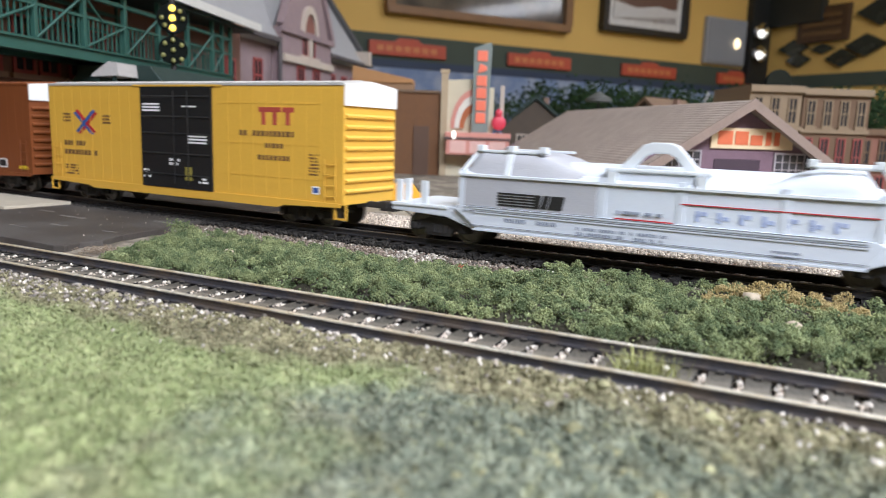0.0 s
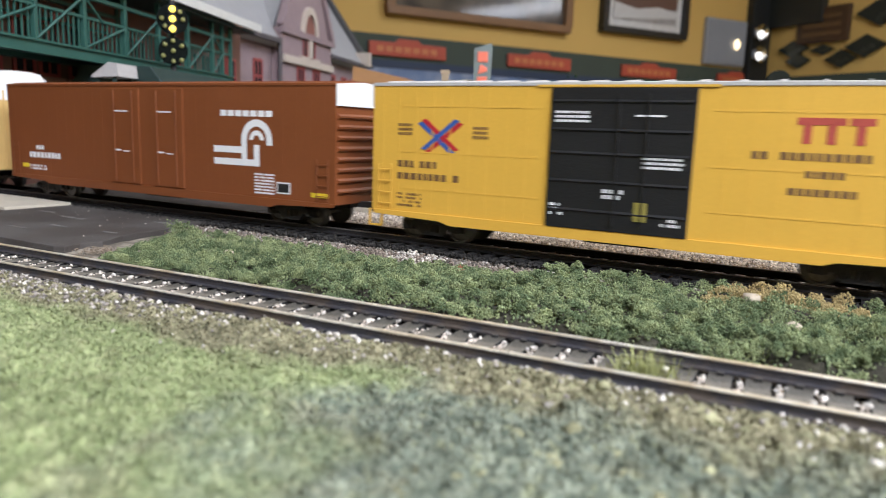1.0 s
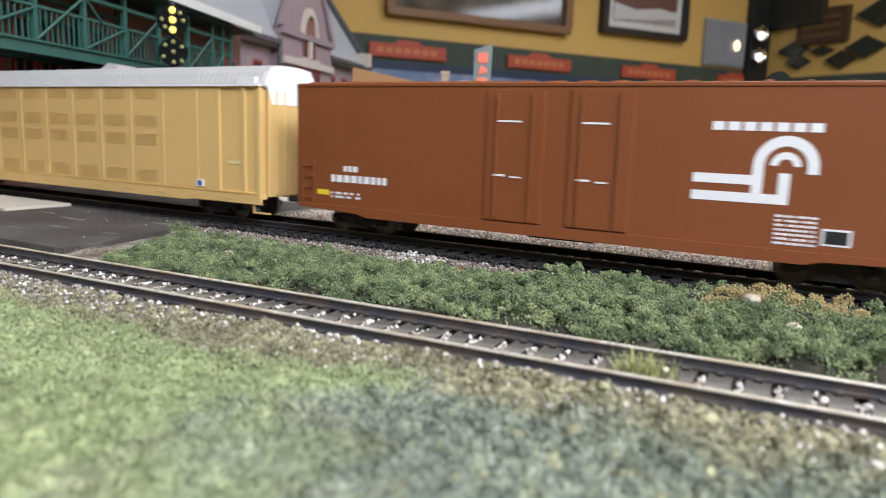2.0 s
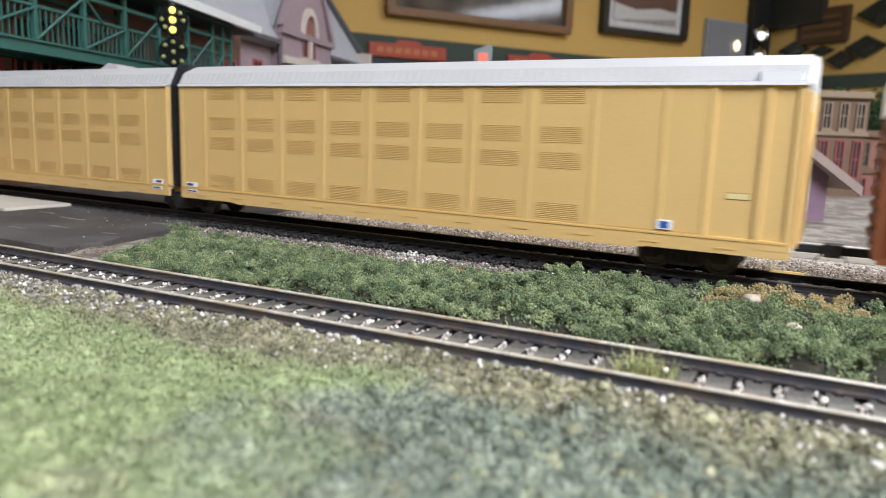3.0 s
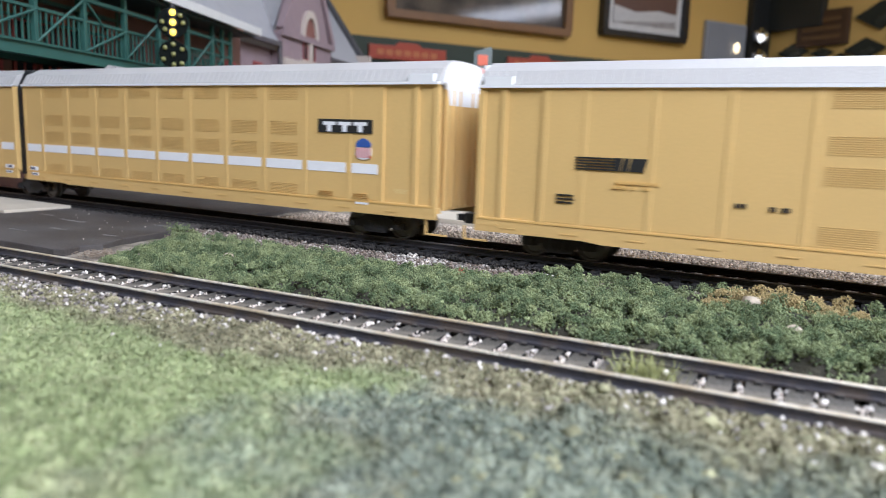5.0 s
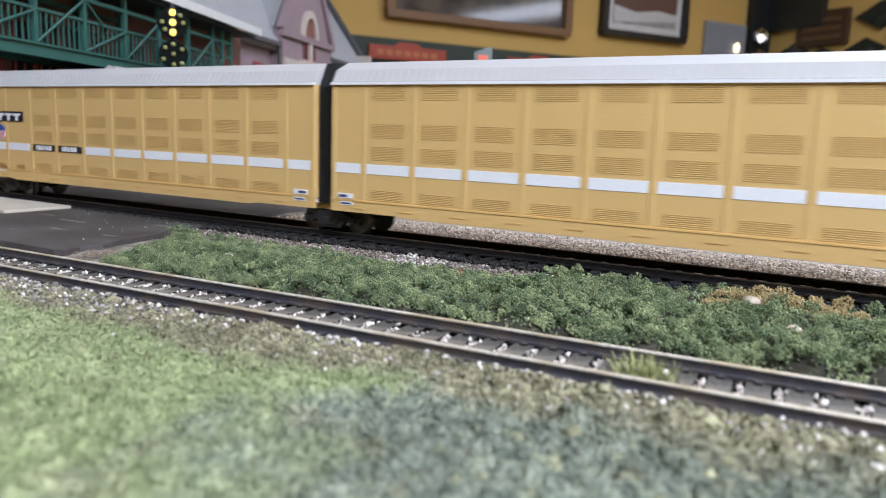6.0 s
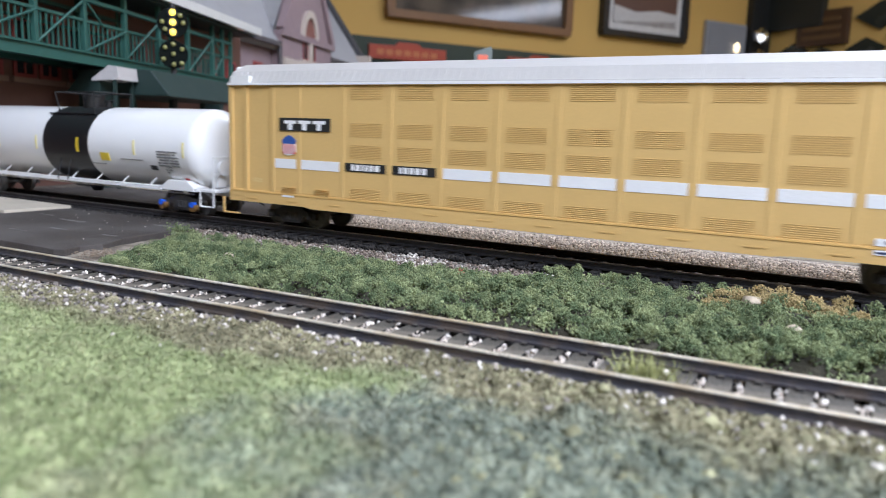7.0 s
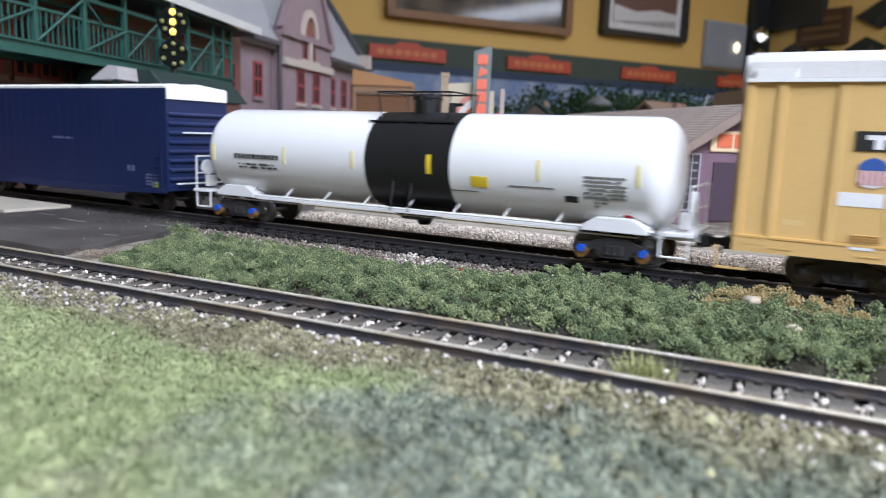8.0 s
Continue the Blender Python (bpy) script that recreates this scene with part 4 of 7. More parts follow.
def autorack(x_left, x_mid, x_right, striped, label):
    """Two tall rack bodies sharing a middle truck, with a black bellows between them."""
    car = thing("autorack_car", pose(x_mid, 0, 0), label, "freight car", "cars of the train")
    CARS.append((car, x_mid))
    w, low, high = (0.0186, 0.0112, 0.0590) if striped else (0.0186, 0.0092, 0.0577)
    for s, far_end in ((-1, x_left - x_mid), (1, x_right - x_mid)):
        a, b = sorted((s * 0.0043, far_end))
        X = lambda d: s * (0.0043 + d)                  # d metres from the bellows
        ln = b - a
        u = part("rack_body", Geo().box(a + (0.001 if s < 0 else 0), b - (0.001 if s > 0 else 0), -w + 0.0006, w - 0.0006, low + 0.003, high), RACK, car, "tan yellow rack body")
        # roof: sloped eaves and a low crown, ribbed
        prof = [(-w - 0.0001, high - 0.0003), (-w + 0.0002, high + 0.0010), (-0.0158, high + 0.0054), (-0.0085, high + 0.0089), (0.0, high + 0.0092), (0.0085, high + 0.0089), (0.0158, high + 0.0054), (w - 0.0002, high + 0.0010), (w + 0.0001, high - 0.0003)]
        roof = part("roof", Geo().prism(prof, "x", a, b), ROOFGREY, u, "pale grey ribbed roof", smooth=False)
        g = Geo()
        for k in range(int(ln / 0.0031)):
            x = a + 0.002 + k * 0.0031
            pr = [(-w - 0.00005, high + 0.0009), (-0.0160, high + 0.0055), (-0.0155, high + 0.0052), (-w + 0.0005, high + 0.0007)]
            g.prism(pr, "x", x, x + 0.0006)
        part("roof_rib", g, ROOFGREY, u)
        part("eave_rail", Geo().box(a, b, -w - 0.0006, -w + 0.0006, high - 0.0006, high - 0.0001), RACK, u)
        part("eave_strip", Geo().box(a, b, -w - 0.0008, -w + 0.0008, high - 0.0004, high + 0.0006), WHITE, u, "white eave strip")
        part("eave_rail", Geo().box(a, b, w - 0.0006, w + 0.0006, high - 0.0014, high - 0.0002), RACK, u)
        # panels between posts, 22 mm apart from the bellows outwards
        posts = [0.0, 0.0152] + [0.0152 + 0.02195 * k for k in range(1, 10)]
        posts = [p for p in posts if p < ln - 0.030] + [ln - 0.0245, ln - 0.0095, ln]
        posts = sorted(set(round(p, 5) for p in posts))
        for i in range(len(posts) - 1):
            p, q = posts[i] + 0.0011, posts[i + 1] - 0.0011
            if q - p < 0.004:
                continue
            xa, xb = sorted((X(p), X(q)))
            last = i >= len(posts) - 3
            depth = (0.0012 if i == len(posts) - 2 else 0.0014) if last else 0.0
            for sy in (-1, 1):
                y0, y1 = sorted((sy * (w - 0.0008 - depth), sy * (w - depth - 0.0001)))
                part("side_panel", Geo().box(xa, xb, y0, y1, low + 0.0035, high - 0.0005), RACK, u)
            if not last:
                part("panel_ledge", Geo().box(xa, xb, -w + 0.00002, -w + 0.0006, low + 0.0040, low + 0.0043), RACKSHADE, u)
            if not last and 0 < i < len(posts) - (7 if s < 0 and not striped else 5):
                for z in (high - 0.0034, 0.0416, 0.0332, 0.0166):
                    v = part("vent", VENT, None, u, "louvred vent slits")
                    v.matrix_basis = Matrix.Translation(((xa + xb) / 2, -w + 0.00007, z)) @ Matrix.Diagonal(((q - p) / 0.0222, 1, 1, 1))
            if striped and not last and not (s < 0 and len(posts) - 7 <= i <= len(posts) - 6):
                part("stripe", Geo().box(xa + 0.0003, xb - 0.0003, -w - 0.00005, -w + 0.0007, 0.0252, 0.0290), DECAL_W, u, "white reflective stripe")
            if striped and s < 0 and len(posts) - 7 <= i <= len(posts) - 6:
                part("number_plate", Geo().box(xa + 0.0005, xb - 0.0005, -w - 0.00012, -w + 0.0001, 0.0256, 0.0289), DECAL_K, u, "black number board")
                bars("number_bar", u, stencil(xa + 0.0035, xb - 0.0030, 0.0284, 0.0023, 1, rng, fill=1), DECAL_W, -w - 0.0001, "white unreadable figures")
        for p in posts:
            x = X(p)
            x = min(max(x, a + 0.0011), b - 0.0011)
            for sy in (-1, 1):
                y0, y1 = sorted((sy * (w - 0.0008), sy * (w + 0.00006)))
                part("side_post", Geo().box(x - 0.0011, x + 0.0011, y0, y1, low + 0.002, high - 0.0004), RACK, u, bevel=0.0002)
        # bottom rail, fish-bellied slightly, with rivet blocks
        for sy in (-1, 1):
            y0, y1 = sorted((sy * (w - 0.0012), sy * (w + 0.00012)))
            xs, xe = X(0.0), X(ln)
            x30, x36, x40, x46 = X(0.030), X(0.036), X(ln - 0.046), X(ln - 0.040)
            part("side_sill", Geo().prism([(xs, low + 0.0038), (xe, low + 0.0038), (xe, low - 0.0012), (x46, low - 0.0012), (x40, low - 0.0019), (x36, low - 0.0019), (x30, low - 0.0012), (xs, low - 0.0012)], "y", y0, y1), RACK, u)
            part("sill_bead", Geo().box(a + 0.001, b - 0.001, y0 - 0.0002 if sy < 0 else y0, y1 + (0.0002 if sy > 0 else 0), low + 0.0030, low + 0.0036), RACKSEAM, u)
        for k in range(int(ln / 0.022)):
            x = a + 0.010 + k * 0.022
            part("sill_slot", Geo().box(x, x + 0.006, -w - 0.0003, -w, low + 0.0002, low + 0.0006), RACKSHADE, u)
        # outer end: ladder, doors, step, white roof cap
        e = far_end
        part("end_door", Geo().box(min(e, e + s * 0.0012), max(e, e + s * 0.0012), -w + 0.004, -0.0002, low + 0.002, high - 0.001), RACK, u, "folded end door", bevel=0.0002)
        part("end_door", Geo().box(min(e, e + s * 0.0012), max(e, e + s * 0.0012), 0.0002, w - 0.004, low + 0.002, high - 0.001), RACK, u, "folded end door", bevel=0.0002)
        for y in (-0.010, -0.005, 0.005, 0.010):
            part("end_hinge", Geo().tube((e + s * 0.0014, y, low + 0.003), (e + s * 0.0014, y, high - 0.002), 0.0005, n=6), RACK, u)
        part("roof_cap", Geo().prism([(-0.0125, high - 0.0075), (-0.0155, high + 0.0005), (-0.0120, high + 0.0078), (-0.005, high + 0.0086), (0.005, high + 0.0086), (0.0120, high + 0.0078), (0.0155, high + 0.0005), (0.0125, high - 0.0075)], "x", min(e, e + s * 0.0014), max(e, e + s * 0.0014)), WHITE, u, "white roof end cap")
        part("corner_bracket", Geo().box(min(e - s * 0.0125, e - s * 0.002), max(e - s * 0.0125, e - s * 0.002), -w - 0.0008, -w + 0.001, high + 0.0004, high + 0.0034), WHITE, u, "white corner bracket")
        # rungs drawn as thin darker lines, their shadow put into the colour
        for k in range(9):
            z = low + 0.0060 + k * (high - low - 0.008) / 9
            part("rung", Geo().box(min(e - s * 0.0074, e - s * 0.0012), max(e - s * 0.0074, e - s * 0.0012), -w + 0.0009, -w + 0.0014, z, z + 0.0004), RACKSHADE, u)
        part("ladder_rung", Geo().box(min(e - s * 0.009, e), max(e - s * 0.009, e), -w - 0.0002, -w + 0.004, low + 0.001, low + 0.003), RACK, u)
        part("end_step", Geo().box(e - 0.0045, e + 0.0045, -w + 0.0002, -w + 0.0012, 0.0042, 0.0048).box(e - 0.0045, e - 0.0040, -w + 0.0002, -w + 0.0012, 0.0042, low), RACK, u)
        coupler(car, e, s)
        truck(car, e - s * 0.030)
        # markings
        bars("tag_plate", u, [(min(X(0.0035), X(0.0105)), max(X(0.0035), X(0.0105)), low + 0.0040, low + 0.0060), (min(X(0.0045), X(0.0105)), max(X(0.0045), X(0.0105)), low + 0.0014, low + 0.0028)], DECAL_W, -w - 0.0002, "pale tag plate")
        bars("tag_plate", u, [(min(X(0.0040), X(0.0080)), max(X(0.0040), X(0.0080)), low + 0.0045, low + 0.0055), (min(X(0.0049), X(0.0100)), max(X(0.0049), X(0.0100)), low + 0.0018, low + 0.0024)], mat("dull_blue_tag", (0.05, 0.06, 0.12), 0.5), -w - 0.0002, "dull blue tag", 0.0002)
        ex = lambda d: X(ln - d)
        if striped:
            xa, xb = sorted((ex(0.0285), ex(0.0545)))
            part("logo_board", Geo().box(xa, xb, -w - 0.0003, -w + 0.0001, 0.0404, 0.0456), DECAL_K, u, "black logo board")
            g = Geo()
            for k in range(3):
                x = xa + 0.0026 + k * 0.0074
                g.box(x, x + 0.0062, -w - 0.00042, -w - 0.0002, 0.0433, 0.0446).box(x + 0.0020, x + 0.0042, -w - 0.00042, -w - 0.0002, 0.0408, 0.0446)
            part("logo_block", g, DECAL_W, u, "white block emblem")
            xa, xb = sorted((ex(0.0300), ex(0.0360)))
            xb, xm = xa + 0.0070, xa + 0.0035
            slanted("shield", u, [[(xa + 0.0002, 0.0352), (xb - 0.0002, 0.0352), (xb, 0.0366), (xb - 0.0012, 0.0378), (xm + 0.0010, 0.0384), (xm, 0.0387), (xm - 0.0010, 0.0384), (xa + 0.0012, 0.0378), (xa, 0.0366)]], DECAL_B, -w, 0.0003, "small blue shield top")
            slanted("shield_field", u, [[(xa + 0.0002, 0.0351), (xa - 0.0001, 0.0325), (xa + 0.0008, 0.0310), (xm, 0.0304), (xb - 0.0008, 0.0310), (xb + 0.0001, 0.0325), (xb - 0.0002, 0.0351)]], DECAL_W, -w, 0.00025, "white shield field")
            bars("shield_stripe", u, [(xa + 0.0005 + k * 0.0014, xa + 0.0011 + k * 0.0014, 0.0312, 0.0350) for k in range(5)], DECAL_R, -w, "thin red stripe", 0.0004)
        elif s < 0:
            xa, xb = sorted((ex(0.0360), ex(0.0640)))
            n0 = xa
            bars("line_emblem", u, [(n0, n0 + 0.0125, 0.0314 + k * 0.0009, 0.0314 + k * 0.0009 + 0.0005) for k in range(5)], DECAL_K, -w, "black striped emblem", 0.0003)
            slanted("line_emblem", u, [[(n0 + 0.0125, 0.0314), (n0 + 0.0144, 0.0314), (n0 + 0.0152, 0.0356), (n0 + 0.0127, 0.0356)], [(n0 + 0.0148, 0.0314), (n0 + 0.0168, 0.0314), (n0 + 0.0176, 0.0356), (n0 + 0.0157, 0.0356)], [(n0 + 0.0172, 0.0314), (n0 + 0.0220, 0.0314), (n0 + 0.0230, 0.0356), (n0 + 0.0182, 0.0356)]], DECAL_K, -w, 0.0003, "black slanted emblem")
            bars("marking", u, stencil(n0 + 0.0125, n0 + 0.0270, 0.0284, 0.0010, 2, rng), RACKSEAM, -w, "faint stencilling", 0.0003)
            bars("marking", u, stencil(n0 + 0.048, n0 + 0.053, 0.0240, 0.0013, 1, rng) + stencil(n0 + 0.056, n0 + 0.065, 0.0236, 0.0013, 1, rng), DECAL_K, -w, "small dark stencilling", 0.0003)
        xa, xb = sorted((ex(0.0300), ex(0.0360)))
        if striped:
            bars("tag", u, [(xa, xb, 0.0134, 0.0146)], DECAL_W, -w, "small white tag", 0.0003)
            for d0, d1 in ((0.0300, 0.0370), (0.0470, 0.0540)):
                v0, v1 = sorted((ex(d0), ex(d1)))
                bars("low_vent", u, [(v0, v1, 0.0152 + k * 0.0007, 0.0154 + k * 0.0007) for k in range(4)], RACKSHADE, -w, "short louvre slit", 0.0003)
            v0, v1 = sorted((ex(0.0125), ex(0.0188)))
            part("placard", Geo().box(v0, v1, -w + 0.0008, -w + 0.0016, 0.0184, 0.0206), DECAL_K, u, "dark placard border")
            part("placard", Geo().box(v0 + 0.0003, v1 - 0.0003, -w + 0.0006, -w + 0.0009, 0.0187, 0.0203), PLACARD, u, "pale yellow placard")
        elif s < 0:
            bars("marking", u, stencil(xa, xb, 0.0230, 0.0006, 3, rng, fill=1), DECAL_K, -w, "small dark stencilling", 0.0003)
        else:
            v0, v1 = sorted((ex(0.0120), ex(0.0190)))
            part("placard", Geo().box(v0, v1, -w + 0.0006, -w + 0.0016, 0.0242, 0.0264), DECAL_K, u, "dark placard border")
            part("placard", Geo().box(v0 + 0.0003, v1 - 0.0003, -w + 0.0004, -w + 0.0008, 0.0245, 0.0261), PLACARD, u, "pale yellow placard")
            bars("marking", u, [(v0 + 0.0012, v1 - 0.0012, 0.0392 + k * 0.0010, 0.0396 + k * 0.0010) for k in range(4)], mat("sepia_marking", (0.20, 0.13, 0.05), 0.6), -w + 0.0014, "small dark stencilling", 0.0002)
            bars("tag", u, [(ex(0.0380), ex(0.0334), 0.0138, 0.0167)], DECAL_W, -w - 0.0002, "white square tag", 0.0003)
            bars("tag", u, [(ex(0.0370), ex(0.0344), 0.0142, 0.0163)], DECAL_B, -w - 0.0003, "blue square tag", 0.0003)
    prof = [(-0.0156, 0.0125), (-0.0156, 0.0580), (-0.0112, 0.0668), (0.0112, 0.0668), (0.0156, 0.0580), (0.0156, 0.0125)]
    part("bellows", Geo().prism(prof, "x", -0.0046, 0.0046), BLACK, car, "black bellows between the bodies")
    g = Geo()
    for k in range(4):
        x = -0.0037 + k * 0.0021
        g.prism([(y * 1.06, z + (0.0008 if z > 0.06 else 0)) for y, z in prof], "x", x, x + 0.0010)
    part("bellows_fold", g, BLACK, car, bevel=0.0002)
    part("hinge_plate", Geo().box(-0.008, 0.008, -0.013, 0.013, 0.0095, 0.0118), RACK, car)
    truck(car, 0.0, 0.0222)
    return car


autorack(-1.1265, -0.8712, -0.6162, False, "tan yellow two-unit model autorack with a grey roof")
autorack(-1.6545, -1.3991, -1.1425, True, "tan yellow two-unit model autorack with white stripes")

# ---- white tank car ----
T0, T1, TC = -1.8770, -1.6730, -1.7690
mid = (T0 + T1) / 2
car = thing("tank_car", pose(mid, 0, 0), "glossy white model tank car with a black middle band", "freight car", "cars of the train")
CARS.append((car, mid))
TANKW = mat("glossy_white_tank", (0.82, 0.82, 0.81), 0.22, size=0.03, vary=0.02, bump=0.02, coat=0.3)
M = mid
rt, zc = 0.0188, 0.0303
hl = (T1 - T0) / 2
prof = []
for k in range(15):
    a = math.pi / 2 * k / 14
    prof.append((-hl + 0.0090 * (1 - math.sin(a)), max(rt * math.cos(a) ** 0.62, 0.0002)))
prof = sorted([(x, r) for x, r in prof])
full = prof + [(-x, r) for x, r in reversed(prof)]
part("tank", Geo().lathe(full, "x", 64, (0, 0, zc)), TANKW, car, "glossy white cylindrical tank", smooth=True)
bx0, bx1 = C(-1.7880), C(-1.7510)
part("black_band", Geo().lathe([(bx0, rt - 0.0005), (bx0, rt + 0.00012), (bx1, rt + 0.00012), (bx1, rt - 0.0005)], "x", 64, (0, 0, zc)), BLACK, car, "black painted spill band", smooth=True)
dx = C(-1.7715)
dome = Geo().lathe([(zc + rt - 0.001, 0.0052), (zc + rt + 0.0052, 0.0052), (zc + rt + 0.0054, 0.0056), (zc + rt + 0.0064, 0.0056), (zc + rt + 0.0068, 0.0048)], "z", 24, (dx, 0, 0))
dm = part("manway", dome, BLACK, car, "black top manway", smooth=True)
for k in range(8):
    a = k * math.pi / 4
    part("manway_bolt", Geo().tube((dx + 0.0054 * math.cos(a), 0.0054 * math.sin(a), zc + rt + 0.0045), (dx + 0.0054 * math.cos(a), 0.0054 * math.sin(a), zc + rt + 0.0073), 0.0005, n=6), BLACK, dm)
part("valve", Geo().tube((dx + 0.0105, 0.001, zc + rt - 0.0005), (dx + 0.0105, 0.001, zc + rt + 0.0038), 0.0016, n=12).tube((dx + 0.0105, 0.001, zc + rt + 0.0030), (dx + 0.0150, 0.001, zc + rt + 0.0032), 0.0006, n=8), BLACK, car, "black relief valve")
zz = zc + rt + 0.0072
loop = [(-0.0160, -0.011, 0), (0.0160, -0.011, 0), (0.0160, 0.011, 0), (-0.0160, 0.011, 0)]
g = Geo()
for k in range(4):
    p, q = loop[k], loop[(k + 1) % 4]
    g.tube((dx + p[0], p[1], zz), (dx + q[0], q[1], zz), 0.00035, n=6)
for p in loop:
    g.tube((dx + p[0], p[1], zz), (dx + p[0] * 0.9, p[1] * 0.9, zc + math.sqrt(rt * rt - p[1] * p[1] * 0.81)), 0.00035, n=6)
part("crash_rail", g, BLACK, car, "thin black crash rail")
part("platform", Geo().box(dx - 0.019, dx + 0.019, -0.0128, -0.0092, zc + 0.0148, zc + 0.0153).box(dx - 0.019, dx + 0.019, 0.0092, 0.0128, zc + 0.0148, zc + 0.0153), BLACK, car, "black walkway grating")
part("band_ladder", Geo().tube((dx - 0.004, -rt - 0.0006, 0.012), (dx - 0.004, -0.0125, 0.0450), 0.0003, n=6).tube((dx + 0.004, -rt - 0.0006, 0.012), (dx + 0.004, -0.0125, 0.0450), 0.0003, n=6), BLACK, car)
part("skid", Geo().prism([(bx0 + 0.001, zc - rt + 0.0030), (bx1 - 0.001, zc - rt + 0.0030), (bx1 - 0.005, zc - rt - 0.0002), (dx + 0.005, zc - rt - 0.0036), (dx - 0.005, zc - rt - 0.0036), (bx0 + 0.005, zc - rt - 0.0002)], "y", -0.0085, 0.0085), BLACK, car, "black skid plate under the band", bevel=0.0004)
part("bottom_outlet", Geo().lathe([(zc - rt + 0.004, 0.0105), (zc - rt - 0.0012, 0.0070), (zc - rt - 0.0040, 0.0034), (zc - rt - 0.0062, 0.0024)], "z", 16, (dx, 0, 0)).box(dx - 0.012, dx + 0.012, -0.003, 0.003, zc - rt - 0.002, zc - rt + 0.003), BLACK, car, "black bottom outlet", smooth=True)
for s in (-1, 1):
    e = s * hl
    sill = Geo().box(min(e + s * 0.007, s * (hl - 0.045)), max(e + s * 0.007, s * (hl - 0.045)), -0.0040, 0.0040, 0.0092, 0.0135)
    sill.box(min(e + s * 0.007, e - s * 0.002), max(e + s * 0.007, e - s * 0.002), -0.0165, 0.0165, 0.0118, 0.0130)
    part("end_sill", sill, WHITE, car, "white end platform", bevel=0.0002)
    mid = s * (hl - 0.018)
    saddle = [(mid - 0.0110, 0.0112), (mid - 0.0105, 0.0132), (mid - 0.0060, 0.0160), (mid + 0.0060, 0.0160), (mid + 0.0105, 0.0132), (mid + 0.0110, 0.0112)]
    part("saddle", Geo().prism(saddle, "y", -0.0157, 0.0157), WHITE, car, "white tank saddle", bevel=0.0003)
    g = Geo()
    for y in (-0.0158, 0.0158):
        for dx2 in (0.0055, -0.003):
            g.tube((e + s * dx2, y, 0.0052), (e + s * dx2, y, 0.0275 if dx2 > 0 else 0.0130), 0.0004, n=6)
        g.tube((e + s * 0.0055, y, 0.0052), (e - s * 0.003, y, 0.0052), 0.0004, n=6)
    g.tube((e + s * 0.0055, -0.0158, 0.0275), (e + s * 0.0055, 0.0158, 0.0275), 0.0004, n=6)
    g.tube((e + s * 0.0055, -0.0158, 0.0200), (e + s * 0.0055, 0.0158, 0.0200), 0.0003, n=6)
    part("end_railing", g, WHITE, car, "thin white end railing")
    part("brake_gear", Geo().box(e + s * 0.0030 - 0.0012, e + s * 0.0030 + 0.0012, -0.0120, -0.0070, 0.0140, 0.0190).tube((e + s * 0.0048, -0.0095, 0.0225), (e + s * 0.0060, -0.0095, 0.0225), 0.0034, n=20).box(e + s * 0.0030 - 0.001, e + s * 0.0030 + 0.001, 0.004, 0.010, 0.013, 0.021), WHITE, car, "white brake wheel and valve")
    coupler(car, e + s * 0.006, s)
    truck(car, s * (hl - 0.018), 0.0205, hub=(mat("blue_cap", (0.02, 0.10, 0.55), 0.4), mat("brass_bearing", (0.30, 0.17, 0.06), 0.4, metal=0.6)))
part("side_pipe", Geo().tube((-hl + 0.006, -0.0150, 0.0124), (hl - 0.006, -0.0150, 0.0124), 0.0005, n=8).tube((-hl + 0.010, -0.0135, 0.0100), (hl - 0.010, -0.0135, 0.0100), 0.0003, n=6), WHITE, car, "white running rail")
part("running_board", Geo().box(-hl + 0.030, hl - 0.030, -0.0154, -0.0138, 0.0108, 0.0121), WHITE, car, "white running board", bevel=0.0002)
for k in range(9):
    x = -hl + 0.026 + k * 0.02
    part("pipe_bracket", Geo().tube((x, -0.0150, 0.0124), (x + 0.002, -0.0115, 0.0168), 0.0004, n=6), WHITE, car)


def on_tank(name, items, material, label):
    """Thin labels wrapped on the tank: (x0, x1, z0, z1)."""
    g = Geo()
    for x0, x1, z0, z1 in items:
        n = 4
        rows = [(-math.sqrt(max((rt + 0.00025) ** 2 - (z0 + (z1 - z0) * k / n - zc) ** 2, 0)), z0 + (z1 - z0) * k / n) for k in range(n + 1)]
        g.prism(rows + [(y + 0.0003, z) for y, z in reversed(rows)], "x", x0, x1)
    return part(name, g, material, car, label)


on_tank("placard", [(C(-1.7423), C(-1.7357), 0.0230, 0.0268)], DECAL_Y, "yellow placard")
on_tank("placard", [(C(-1.7075), C(-1.7030), 0.0200, 0.0222)], DECAL_K, "black data panel")
PALEY = mat("pale_yellow_decal", (0.74, 0.66, 0.28), 0.45)
for x in (-1.8690, -1.8290, -1.7945, -1.7175, -1.6840):
    on_tank("reflector", [(C(x), C(x) + 0.0012, 0.0265, 0.0335)], PALEY, "pale yellow reflective strip")
on_tank("reflector", [(C(-1.7605), C(-1.7585), 0.0265, 0.0335)], DECAL_Y, "yellow reflective strip")
on_tank("marking", stencil(C(-1.8560), C(-1.8310), 0.0300, 0.0020, 1, rng, fill=0.95) + stencil(C(-1.8540), C(-1.8330), 0.0262, 0.0008, 2, rng), DECAL_K, "dark stencilled marks")
